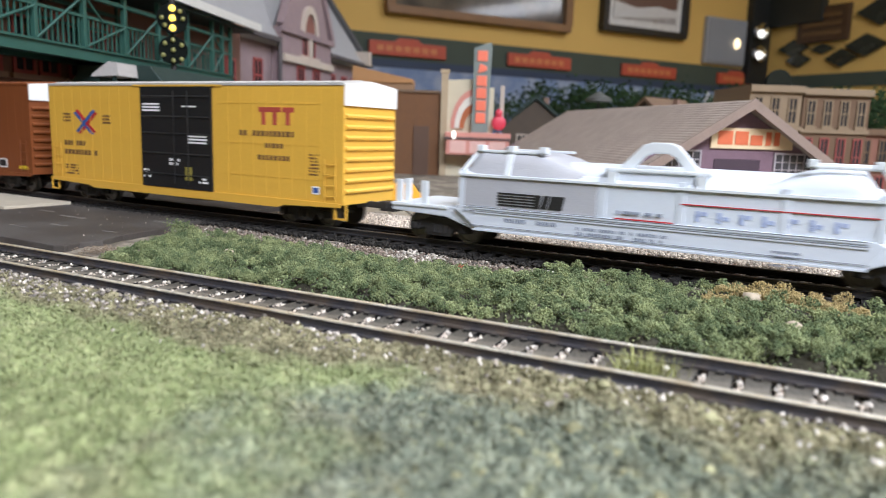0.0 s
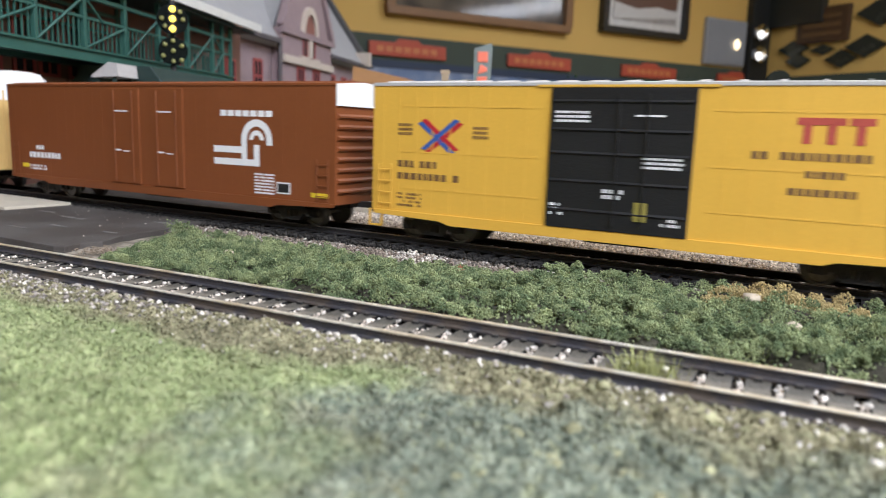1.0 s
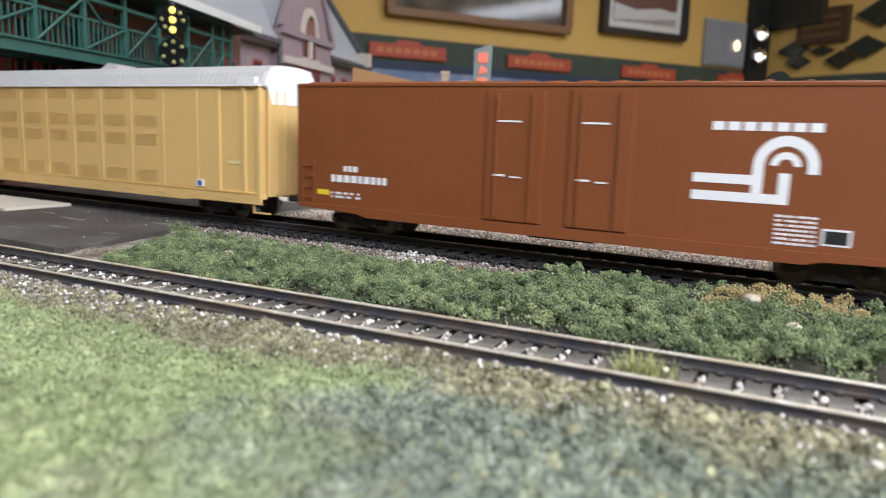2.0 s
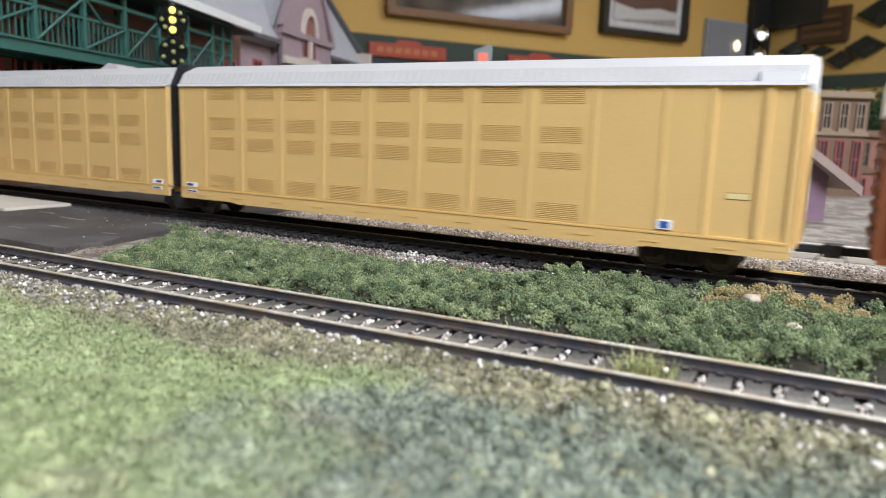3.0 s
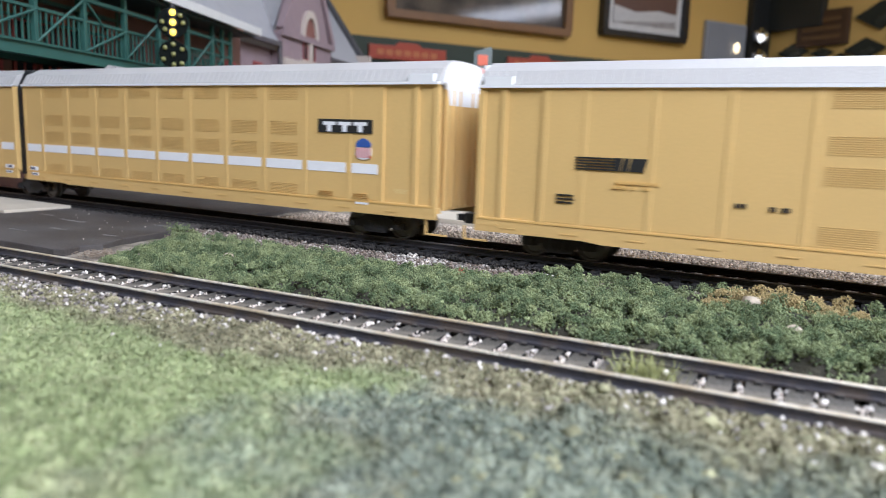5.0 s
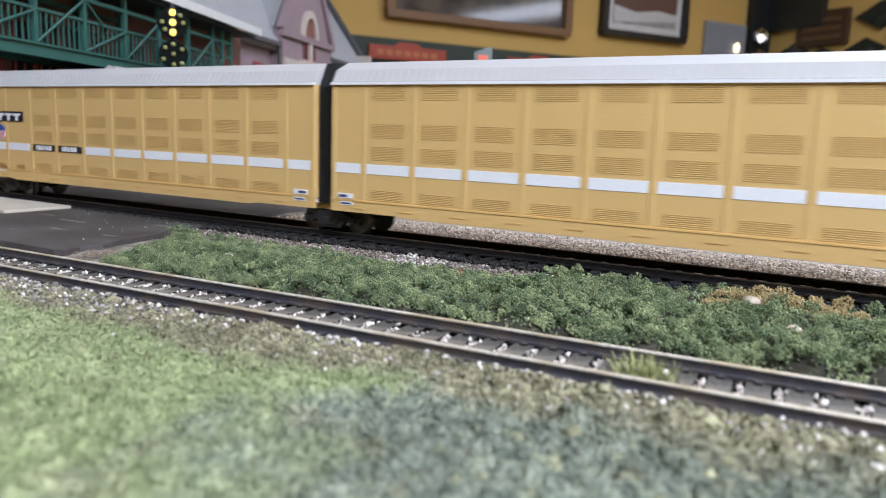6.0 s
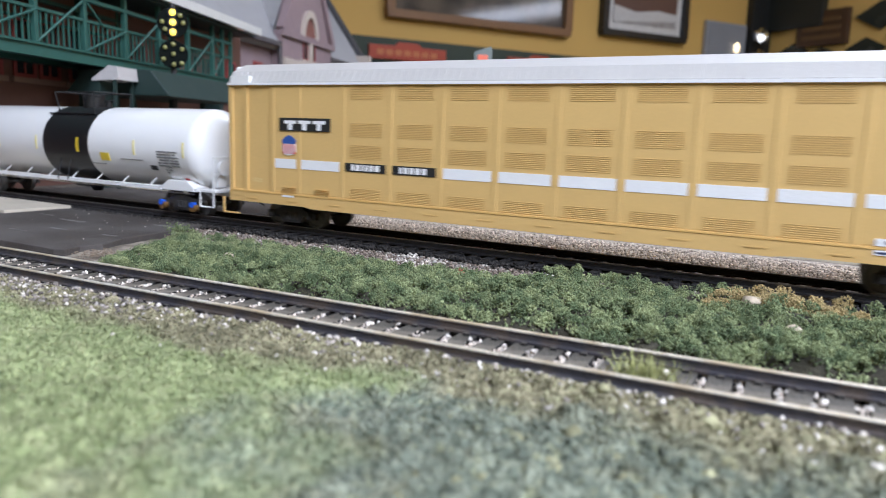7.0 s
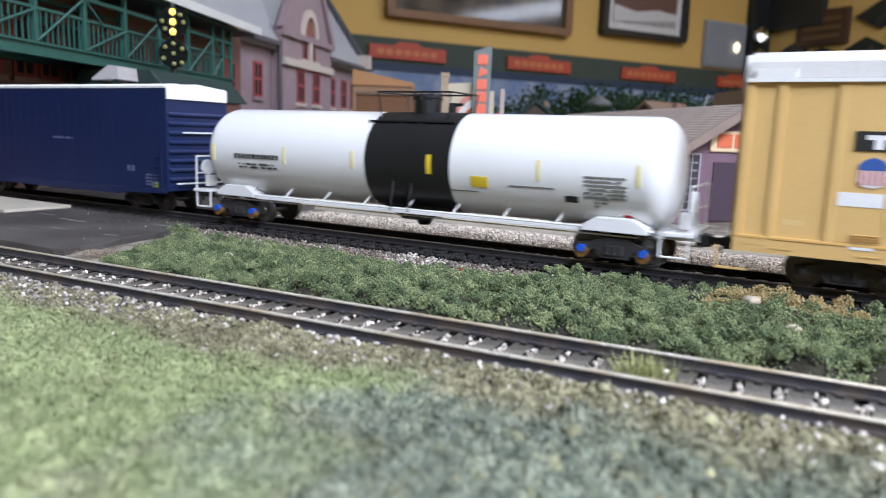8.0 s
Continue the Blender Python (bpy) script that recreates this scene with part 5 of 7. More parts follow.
on_tank("marking", stencil(C(-1.7010), C(-1.6870), 0.0292, 0.0007, 6, rng, fill=0.95) + stencil(C(-1.6975), C(-1.6930), 0.0222, 0.0007, 3, rng) + stencil(C(-1.7275), C(-1.7110), 0.0245, 0.0004, 1, rng, fill=1) + stencil(C(-1.7510), C(-1.7400), 0.0215, 0.0004, 1, rng, fill=1), mat("grey_decal", (0.2, 0.2, 0.2), 0.5), "grey stencilled data lines")
on_tank("marking", [(C(-1.6885), C(-1.6860), 0.0155, 0.0170)], DECAL_R, "small red mark")

# ---- white coil car at the head ----
COILW = mat("coil_car_white", (0.66, 0.70, 0.74), 0.42, size=0.02, vary=0.03, bump=0.03)
M = -0.0588
car = thing("coil_car", pose(M, 0, 0), "pale grey white model coil car with rounded hoods", "freight car", "cars of the train")
CARS.append((car, M))
x0, x1 = C(-0.1475), C(0.0400)
b0, b1 = C(-0.1200), C(0.0130)
w = 0.0180
base = part("underframe", Geo().prism([(x0, 0.0110), (x0, 0.0134), (b0, 0.0140), (b1, 0.0140), (x1, 0.0134), (x1, 0.0110), (b1 + 0.004, 0.0100), (b1 - 0.006, 0.0062), (b0 + 0.008, 0.0062), (b0 - 0.004, 0.0100)], "y", -w + 0.001, w - 0.001), PALE, car, "pale grey fish-belly frame", bevel=0.0004)
for s in (-1, 1):
    y0, y1 = sorted((s * (w - 0.001), s * (w + 0.0005)))
    part("side_girder", Geo().prism([(b0, 0.0138), (b0 + 0.002, 0.0150), (b1 - 0.002, 0.0150), (b1, 0.0138), (b1 - 0.004, 0.0066), (b0 + 0.010, 0.0066)], "y", y0, y1), PALE, car, bevel=0.0003)
    for z in (0.0142, 0.0128, 0.0066):
        part("girder_flange", Geo().box(b0 + 0.008, b1 - 0.004, y0 - 0.0004 if s < 0 else y0, y1 + (0.0004 if s > 0 else 0), z, z + 0.0006), PALE, car)
body = Geo().prism([(-w, 0.0145), (-w, 0.0262), (-w + 0.0018, 0.0278), (w - 0.0018, 0.0278), (w, 0.0262), (w, 0.0145)], "x", b0 + 0.002, b1 - 0.001)
hood = part("hood", body, PALE, car, "pale grey coil hood", bevel=0.0003)
# the two raised round-topped hood ends, and the long low ridge between
for s, xa, xb in ((-1, b0 + 0.0015, C(-0.0790)), (1, C(-0.0155), b1 - 0.0005)):
    n = 14
    flat = lambda v, e: math.copysign(abs(v) ** e, v)
    steep = [(w * 0.985, 0.0), (0.0166, 0.55), (0.0152, 0.90), (0.0140, 1.0), (0.007, 1.03), (0.0, 1.04), (-0.007, 1.03), (-0.0140, 1.0), (-0.0152, 0.90), (-0.0166, 0.55), (-w * 0.985, 0.0)]
    shape = steep if s < 0 else [(w * 0.985 * flat(math.cos(math.pi * k / n), 0.35 if s < 0 else 0.6), math.sin(math.pi * k / n) ** 0.75) for k in range(n + 1)]
    outer, inner = (xa, xb) if s < 0 else (xb, xa)
    vs = []
    for x, hh in ((outer - s * 0.0012, 0.10), (outer - s * 0.0062, 0.96), (outer - s * 0.0085, 1.0), (inner + s * 0.0120, 0.98), (inner + s * 0.0060, 0.80), (inner, 0.52), (inner - s * 0.0060, 0.30)):
        vs += [(x, y, 0.0260 + 0.0082 * hh * z) for y, z in shape]
    m_ = len(shape)
    fs = [(i * m_ + k, i * m_ + k + 1, (i + 1) * m_ + k + 1, (i + 1) * m_ + k) for i in range(6) for k in range(m_ - 1)]
    g = Geo().add(vs, fs + [tuple(range(m_)), tuple(range(6 * m_, 7 * m_))])
    part("hood_crown", g, PALE if s > 0 else GREYP, hood, "rounded raised hood end", smooth=True)
n = 12
part("hood_ridge", Geo().prism([(0.0150 * math.cos(math.pi * k / n), 0.0272 + 0.0046 * math.sin(math.pi * k / n)) for k in range(n + 1)], "x", C(-0.090), C(-0.010)), PALE, hood, "low pale rounded hood ridge", smooth=True)
part("side_panel", Geo().box(C(-0.1165), C(-0.0680), -w - 0.0002, -w + 0.0002, 0.0152, 0.0258), GREYP, hood, "grey emblem panel")
for x in (C(-0.1172), C(-0.0660), C(-0.0415), C(-0.0125), C(0.0115)):
    part("hood_rib", Geo().box(x - 0.0012, x + 0.0012, -w - 0.0003, -w + 0.0004, 0.0148, 0.0280), PALE, hood, bevel=0.0002)
part("hood_rail", Geo().box(b0 + 0.002, b1 - 0.001, -w - 0.0009, -w + 0.0002, 0.0256, 0.0264), COILW, hood)
# end frames with flat lifting pads
for xc, span in ((C(-0.1000), 0.013), (C(0.0012), 0.0095)):
    for y in (-0.0140, 0.0140):
        part("lifting_frame", Geo().box(xc - span, xc + span, y - 0.0010, y + 0.0010, 0.0340, 0.0350), COILW, car, "white lifting frame bar", bevel=0.0003)
    for px_ in ((-span + 0.0013, 0.0, span - 0.0013) if xc < 0 else (-span + 0.0013, span - 0.0013)):
        part("lifting_pad", Geo().box(xc + px_ - 0.0013, xc + px_ + 0.0013, -0.0157, -0.0123, 0.0344, 0.0366), COILW, car, "white lifting pad", bevel=0.0003)
    if xc < 0:
        part("frame_post", Geo().prism([(-w - 0.0006, 0.0264), (-w + 0.0010, 0.0264), (-0.0130, 0.0345), (-0.0150, 0.0345)], "x", xc - 0.0012, xc + 0.0012), COILW, car, bevel=0.0002)
    for sx in ((-1,) if xc < 0 else (1,)):
        part("frame_strut", Geo().tube((xc + sx * span, -0.0140, 0.0342), (xc + sx * (span + 0.005), -w - 0.0002, 0.0262), 0.0008, n=8), COILW, car)
ax0, ax1 = C(-0.0650), C(-0.0345)
g = Geo()
outer = [(ax0 + 0.002, 0.0305), (ax0 + 0.010, 0.0388), (ax0 + 0.0125, 0.0396), (ax1 - 0.0125, 0.0396), (ax1 - 0.010, 0.0388), (ax1 - 0.002, 0.0305), (ax1 - 0.0068, 0.0305), (ax1 - 0.0105, 0.0352), (ax1 - 0.0128, 0.0362), (ax0 + 0.0128, 0.0362), (ax0 + 0.0105, 0.0352), (ax0 + 0.0068, 0.0305)]
g.prism(outer, "y", -0.0150, -0.0112)
g.box(ax0 - 0.001, ax1 + 0.001, -0.0175, -0.0125, 0.0300, 0.0312)
part("arch_skirt", Geo().box(ax0, ax1, -0.0168, -0.0120, 0.0268, 0.0301), PALE, car)
part("lifting_arch", g, COILW, car, "white lifting arch", bevel=0.0004)
for px_ in (ax0, ax1 - 0.003):
    part("pad_post", Geo().box(px_, px_ + 0.003, -w - 0.0004, -w + 0.001, 0.0262, 0.0300), COILW, car)
# dark lines along the girder: shadow at the flanges, painted on
bars("girder_line", car, [(b0 + 0.004, b1 - 0.004, z, z + 0.00016) for z in (0.0148, 0.0134, 0.0084)], mat("girder_shadow_line", (0.12, 0.13, 0.16), 0.6), -w - 0.0009, "thin dark line of painted shade", 0.0001)
bars("striped_emblem", car, [(C(-0.1030), C(-0.0895), 0.0160 + k * 0.0010, 0.0160 + k * 0.0010 + 0.0006) for k in range(5)], DECAL_K, -w - 0.0002, "black striped emblem", 0.0002)
slanted("block_emblem", car, [[(C(-0.0895), 0.0160), (C(-0.0875), 0.0160), (C(-0.0868), 0.0206), (C(-0.0895), 0.0206)], [(C(-0.0872), 0.0160), (C(-0.0850), 0.0160), (C(-0.0840), 0.0206), (C(-0.0860), 0.0206)], [(C(-0.0845), 0.0160), (C(-0.0795), 0.0160), (C(-0.0785), 0.0206), (C(-0.0835), 0.0206)]], DECAL_K, -w - 0.0002, 0.0002, "black slanted emblem")
bars("red_line", car, [(C(-0.0619), C(-0.0434), 0.0150, 0.0154), (C(-0.0415), b1 - 0.002, 0.0212, 0.0215)], DECAL_R, -w - 0.0002, "thin red line", 0.0002)
bars("slogan", car, [(C(-0.0370 + k * 0.0062), C(-0.0370 + k * 0.0062 + 0.0012), 0.0164, 0.0196) for k in range(7)] + [(C(-0.0354 + k * 0.0062), C(-0.0354 + k * 0.0062 + 0.0016), 0.0182 - 0.0010 * (k % 2), 0.0194 - 0.0010 * (k % 2)) for k in range(7)], mat("pale_blue_decal", (0.34, 0.41, 0.62), 0.5), -w, "pale blue unreadable slogan", 0.0002)
bars("marking", car, stencil(C(-0.0610), C(-0.0445), 0.0178, 0.0010, 1, rng) + stencil(C(-0.1000), C(-0.0810), 0.0118, 0.0014, 1, rng, fill=0.9) + stencil(C(-0.0740), C(-0.0450), 0.0112, 0.0010, 2, rng, fill=0.6) + stencil(C(-0.0150), C(-0.0070), 0.0100, 0.0007, 4, rng, fill=0.9), mat("slate_decal", (0.22, 0.25, 0.32), 0.5), -w - 0.0004, "slate grey stencilled marks", 0.0002)
for s, e in ((-1, x0), (1, x1)):
    coupler(car, e, s)
    truck(car, C(-0.1285) if s < 0 else C(0.0190))
    for k, y in ((0.001, -0.0160), (0.001, -0.0100), (0.012, -0.0160), (0.016, 0.0100)):
        part("end_stake", Geo().box(min(e - s * k, e - s * (k + 0.0026)), max(e - s * k, e - s * (k + 0.0026)), y, y + 0.0014, 0.0130, 0.0225), COILW, car, "white upright stake", bevel=0.0002)
    part("end_deck", Geo().box(min(e, e - s * 0.024), max(e, e - s * 0.024), -w + 0.0005, w - 0.0005, 0.0128, 0.0140), COILW, car, "white end deck", bevel=0.0003)


# ---- the model town behind the train ----
def facing(x, y, heading):
    """A frame whose local x runs along a wall (heading: degrees left of the y axis), local -y is the wall's front."""
    return pose(x, y, 0, 0, 0, 90 + heading)


GLASSD = mat("dark_window_glass", (0.03, 0.03, 0.035), 0.12, vary=0.2)


def wall_window(parent, x, z, w, h, y=0.0, frame=REDW, sill=None, arch=False, mid=True):
    """A sash window set in a reveal: pane, frame, bars, sill."""
    t = min(w, h) * 0.13
    win = part("window", Geo().box(x - w / 2, x + w / 2, y - 0.0006, y + 0.002, z, z + h), GLASSD, parent, "dark glazed sash window")
    g = Geo().box(x - w / 2, x - w / 2 + t, y - 0.0014, y, z, z + h).box(x + w / 2 - t, x + w / 2, y - 0.0014, y, z, z + h).box(x - w / 2 + t, x + w / 2 - t, y - 0.0014, y, z + h - t, z + h).box(x - w / 2 + t, x + w / 2 - t, y - 0.0014, y, z, z + t)
    if mid:
        g.box(x - w / 2 + t, x + w / 2 - t, y - 0.0012, y, z + h * 0.48, z + h * 0.48 + t)
        g.box(x - t / 3, x + t / 3, y - 0.0011, y, z + t, z + h - t)
    part("frame", g, frame, win)
    if sill:
        part("sill", Geo().box(x - w * 0.62, x + w * 0.62, y - 0.0030, y, z - h * 0.09, z), sill, win)
        if arch:
            n = 10
            ring = [(x - w * 0.62 * math.cos(math.pi * k / n), z + h + w * 0.42 * math.sin(math.pi * k / n)) for k in range(n + 1)]
            ring += [(x + w * 0.46 * math.cos(math.pi * k / n), z + h + w * 0.26 * math.sin(math.pi * k / n)) for k in range(n + 1)]
            part("hood_mould", Geo().prism(ring, "y", y - 0.0022, y + 0.0004), sill, win)
    return win


# the mauve station: long wing, cross gable, slate roofs
ST = thing("station_building", Matrix.Translation((-0.6495, 0.4820, -0.0047)) @ pose(0, 0, 0, 0, 0, 107) @ Matrix.Diagonal((1.114, 1.114, 1.114, 1)), "mauve brick model station with slate roofs and red windows", "building")
EAVE = 0.138
part("wall", Geo().box(-0.62, 0.268, 0.0, 0.006, -0.006, EAVE), LAV, ST)
part("end_wall", Geo().prism([(0.0, -0.006), (0.0, EAVE), (0.10, EAVE + 0.15), (0.20, EAVE), (0.20, -0.006)], "x", 0.262, 0.268), LAV, ST)
part("back_wall", Geo().box(-0.62, 0.268, 0.194, 0.20, -0.006, EAVE), LAV, ST)
part("roof", Geo().prism([(-0.012, EAVE - 0.004), (0.10, EAVE + 0.160), (0.212, EAVE - 0.004), (0.206, EAVE - 0.010), (0.10, EAVE + 0.146), (-0.006, EAVE - 0.010)], "x", -0.62, 0.276), SLATE, ST, "grey slate roof")
part("verge_board", Geo().prism([(-0.014, EAVE - 0.006), (0.10, EAVE + 0.163), (0.100, EAVE + 0.172), (-0.020, EAVE - 0.004)], "x", 0.268, 0.284), mat("dark_verge", (0.06, 0.06, 0.065), 0.6), ST, "dark verge board")
part("gutter", Geo().box(-0.62, -0.03, -0.014, -0.006, EAVE - 0.006, EAVE - 0.001).box(0.122, 0.272, -0.014, -0.006, EAVE - 0.006, EAVE - 0.001), mat("dark_gutter", (0.09, 0.08, 0.085), 0.6), ST, "dark gutter")
# cross gable
g0, g1, gm = -0.028, 0.124, 0.048
part("gable_wall", Geo().prism([(g0, -0.006), (g0, 0.150), (g0 + 0.010, 0.152), (gm - 0.026, 0.235), (gm, 0.262), (gm + 0.026, 0.235), (g1 - 0.010, 0.152), (g1, 0.150), (g1, -0.006)], "y", -0.012, 0.0), LAV, ST, "mauve brick cross gable")
part("gable_roof", Geo().prism([(g0 - 0.004, 0.142), (gm, 0.262), (g1 + 0.004, 0.142), (g1 - 0.004, 0.140), (gm, 0.252), (g0 + 0.004, 0.140)], "y", 0.0, 0.12), SLATE, ST, "grey slate gable roof")
cop = Geo()
for s in (-1, 1):
    cop.prism([(gm, 0.262), (gm, 0.273), (gm + s * 0.080, 0.154), (gm + s * 0.072, 0.150)], "y", -0.016, -0.008)
part("coping", cop, LAV, ST)
part("belt_course", Geo().box(g0, g1, -0.0165, -0.012, 0.113, 0.121), CREAM, ST, "cream stone belt course")
part("belt_course", Geo().box(g0 - 0.004, g1 + 0.004, -0.016, -0.012, 0.145, 0.152), LAV, ST)
part("belt_course", Geo().box(g0, g1, -0.0165, -0.012, 0.040, 0.048), CREAM, ST, "cream stone belt course")
part("oculus_surround", Geo().prism([(gm + 0.024 * math.cos(math.pi * k / 12), 0.151 + 0.033 * math.sin(math.pi * k / 12)) for k in range(13)] + [(gm - 0.017 * math.cos(math.pi * k / 12), 0.151 + 0.024 * math.sin(math.pi * k / 12)) for k in range(13)], "y", -0.0160, -0.012), CREAM, ST, "cream arch surround")
part("fanlight", Geo().prism([(gm + 0.017 * math.cos(math.pi * k / 12), 0.152 + 0.024 * math.sin(math.pi * k / 12)) for k in range(13)], "y", -0.0135, -0.012), mat("red_brown_panel", (0.22, 0.09, 0.07), 0.7), ST, "red brown arched panel")
for x in (gm - 0.011, gm + 0.013):
    wall_window(ST, x, 0.124, 0.013, 0.026, -0.012, mid=False)
part("mullion", Geo().box(gm - 0.0035, gm + 0.0055, -0.0158, -0.012, 0.121, 0.146).box(gm - 0.026, gm + 0.030, -0.0158, -0.012, 0.1195, 0.124), CREAM, ST, "cream stone mullion")
for x in (0.024, 0.072):
    wall_window(ST, x, 0.072, 0.022, 0.040, -0.012, REDW, CREAM)
    wall_window(ST, x, 0.012, 0.022, 0.026, -0.012, REDW, CREAM)
for x in (0.158, 0.205, 0.244):
    wall_window(ST, x, 0.072, 0.022, 0.041, 0.0, REDW, CREAM)
for k in range(11):
    x = -0.0635 - 0.040 * k - (0.012 if k % 2 else 0)
    wall_window(ST, x, 0.074, 0.021, 0.038, 0.0, REDW, LAV)
    wall_window(ST, x, 0.010, 0.021, 0.040, 0.0, REDW, LAV)
part("downpipe", Geo().tube((g0 - 0.004, -0.012, 0.0), (g0 - 0.004, -0.012, EAVE), 0.0025, n=10), mat("dark_downpipe", (0.08, 0.07, 0.075), 0.5), ST, "dark downpipe")
part("finial", Geo().box(0.258, 0.272, -0.020, 0.004, EAVE - 0.004, EAVE + 0.016), CREAM, ST, "stone kneeler")

BR = thing("brick_row", Matrix.Translation((-0.6495, 0.4820, 0)) @ pose(0, 0, 0, 0, 0, 107), "red brown brick model row beside the station", "building")
REDBR = mat("red_brown_brick_row", (0.15, 0.075, 0.055), 0.8, size=0.008, vary=0.15)
part("wall", Geo().box(-0.66, -0.150, -0.020, -0.004, -0.006, 0.150), REDBR, BR)
for k in range(9):
    x = -0.172 - 0.052 * k
    wall_window(BR, x, 0.070, 0.020, 0.040, -0.020, REDW, LAVD)
    wall_window(BR, x - 0.023, 0.070, 0.020, 0.040, -0.020, REDW, LAVD)
    wall_window(BR, x - 0.010, 0.012, 0.026, 0.036, -0.020, REDW, LAVD)
part("cornice", Geo().box(-0.66, -0.149, -0.024, -0.020, 0.144, 0.150), LAVD, BR)

# the green footbridge
FB = thing("footbridge", facing(-0.469, 0.1009, 22), "dark green model footbridge with lattice railings and a roof", "footbridge")
B0, B1 = -0.33, 0.2055
for y in (0.0, 0.036):
    part("girder", Geo().box(B0, B1, y - 0.0015, y + 0.0015, 0.0800, 0.0886).box(B0, B1, y - 0.0032, y + 0.0032, 0.0872, 0.0886).box(B0, B1, y - 0.0032, y + 0.0032, 0.0800, 0.0812), GREENM, FB)
    part("handrail", Geo().box(B0, B1, y - 0.0012, y + 0.0012, 0.1080, 0.1098), GREENM, FB)
    part("top_chord", Geo().box(B0, B1, y - 0.0016, y + 0.0016, 0.1215, 0.1240), GREENM, FB)
part("deck", Geo().box(B0, B1, -0.001, 0.037, 0.0862, 0.0880), GREEND, FB, "dark walkway deck")
posts = [0.2035, 0.1840] + [0.1626 - 0.0487 * k for k in range(11)]
for x in posts:
    for y in (0.0, 0.036):
        part("post", Geo().box(x - 0.0017, x + 0.0017, y - 0.0017, y + 0.0017, 0.0880, 0.1370), GREENM, FB, bevel=0.0003)
for i in range(1, len(posts) - 1):
    a, b = posts[i + 1], posts[i]
    part("brace", Geo().tube((a, -0.0014, 0.0890), (b, -0.0014, 0.1080 if i % 2 else 0.1225), 0.0009, n=6), GREENM, FB)
    if i % 2 == 0:
        part("brace", Geo().tube((b, -0.0014, 0.1225), (b + 0.02, -0.0014, 0.1080), 0.0009, n=6), GREENM, FB)
    n = max(2, int((b - a) / 0.0052))
    for k in range(1, n):
        part("baluster", Geo().box(a + (b - a) * k / n - 0.0005, a + (b - a) * k / n + 0.0005, -0.0005, 0.0005, 0.0886, 0.1080), GREENM, FB)
part("roof", Geo().prism([(-0.012, 0.1375), (0.018, 0.1470), (0.048, 0.1375), (0.048, 0.1400), (0.018, 0.1500), (-0.012, 0.1400)], "x", B0, 0.2500), mat("pale_bridge_roof", (0.52, 0.52, 0.50), 0.6, vary=0.08), FB, "pale grey pitched roof")
part("fascia", Geo().box(B0, 0.2500, -0.0145, -0.0122, 0.1372, 0.1445), mat("white_fascia", (0.60, 0.60, 0.57), 0.6, vary=0.06), FB, "white roof fascia")
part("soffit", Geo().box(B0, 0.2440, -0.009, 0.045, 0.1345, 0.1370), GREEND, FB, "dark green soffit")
for x in (0.190, 0.010, -0.25):
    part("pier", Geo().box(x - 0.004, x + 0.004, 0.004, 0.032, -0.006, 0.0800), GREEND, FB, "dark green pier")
for k in range(6):
    x = 0.12 - 0.065 * k
    part("flower_box", Geo().box(x - 0.006, x + 0.006, 0.0335, 0.0365, 0.1090, 0.1125).ball((x - 0.003, 0.034, 0.1135), (0.003, 0.002, 0.0022), 4).ball((x + 0.003, 0.034, 0.1135), (0.003, 0.002, 0.002), 4), mat("rust_flowers", (0.25, 0.07, 0.05), 0.8), FB, "rust red flower box")
# stair tower and platform canopy under the bridge's end
PC = thing("platform_canopy", facing(-0.47, 0.15, 22), "dark green platform canopy under the footbridge", "canopy")
part("roof", Geo().prism([(-0.035, 0.0610), (-0.020, 0.0790), (0.030, 0.0790), (0.045, 0.0610)], "x", -0.062, 0.075), GREEND, PC, "dark hipped canopy roof", bevel=0.001)
for x in (-0.05, 0.005, 0.06):
    part("column", Geo().tube((x, 0.0, -0.006), (x, 0.0, 0.0615), 0.0022, n=10), GREEND, PC)
SH = thing("platform_shelter", facing(-0.440, 0.088, 22), "grey roofed platform shelter beside the footbridge", "shelter")
part("roof", Geo().prism([(-0.007, 0.0700), (-0.006, 0.0785), (0.000, 0.0792), (0.0125, 0.0702), (0.0125, 0.0690)], "x", -0.018, 0.006), mat("grey_shelter_roof", (0.45, 0.43, 0.42), 0.7), SH, "weathered grey shelter roof")
part("wall", Geo().box(-0.016, 0.004, 0.008, 0.010, -0.006, 0.0700), GREEND, SH)
for x in (-0.016, 0.004):
    part("post", Geo().box(x - 0.001, x + 0.001, -0.004, -0.002, -0.006, 0.0768), GREEND, SH)

# the position-light signal
SG = thing("railway_signal", facing(-0.4541, 0.1425, -40), "black position-light signal with three lit yellow lamps", "signal")
LIT = glow("lit_yellow_lamp", (1.0, 0.70, 0.07), 2.6)
UNLIT = mat("unlit_yellow_lens", (0.26, 0.26, 0.09), 0.3, vary=0.1)
part("mast", Geo().tube((0, 0.004, -0.006), (0, 0.004, 0.132), 0.0022, n=10), RUBBER, SG)
for z, r in ((0.1178, 0.0112), (0.0945, 0.0105)):
    part("target_disc", Geo().tube((0, -0.001, z), (0, 0.001, z), r, n=32), mat("signal_black", (0.006, 0.008, 0.007), 0.9, spec=0.1), SG)
for k in (-1, 0, 1):
    part("lit_lamp", Geo().ball((0, -0.0028, 0.1178 + k * 0.0072), (0.0023, 0.0015, 0.0023), 6), LIT, SG, "lit yellow lamp", smooth=True)
    part("lamp_hood", Geo().tube((0, -0.001, 0.1178 + k * 0.0072), (0, -0.0026, 0.1178 + k * 0.0072), 0.0034, n=16), RUBBER, SG)
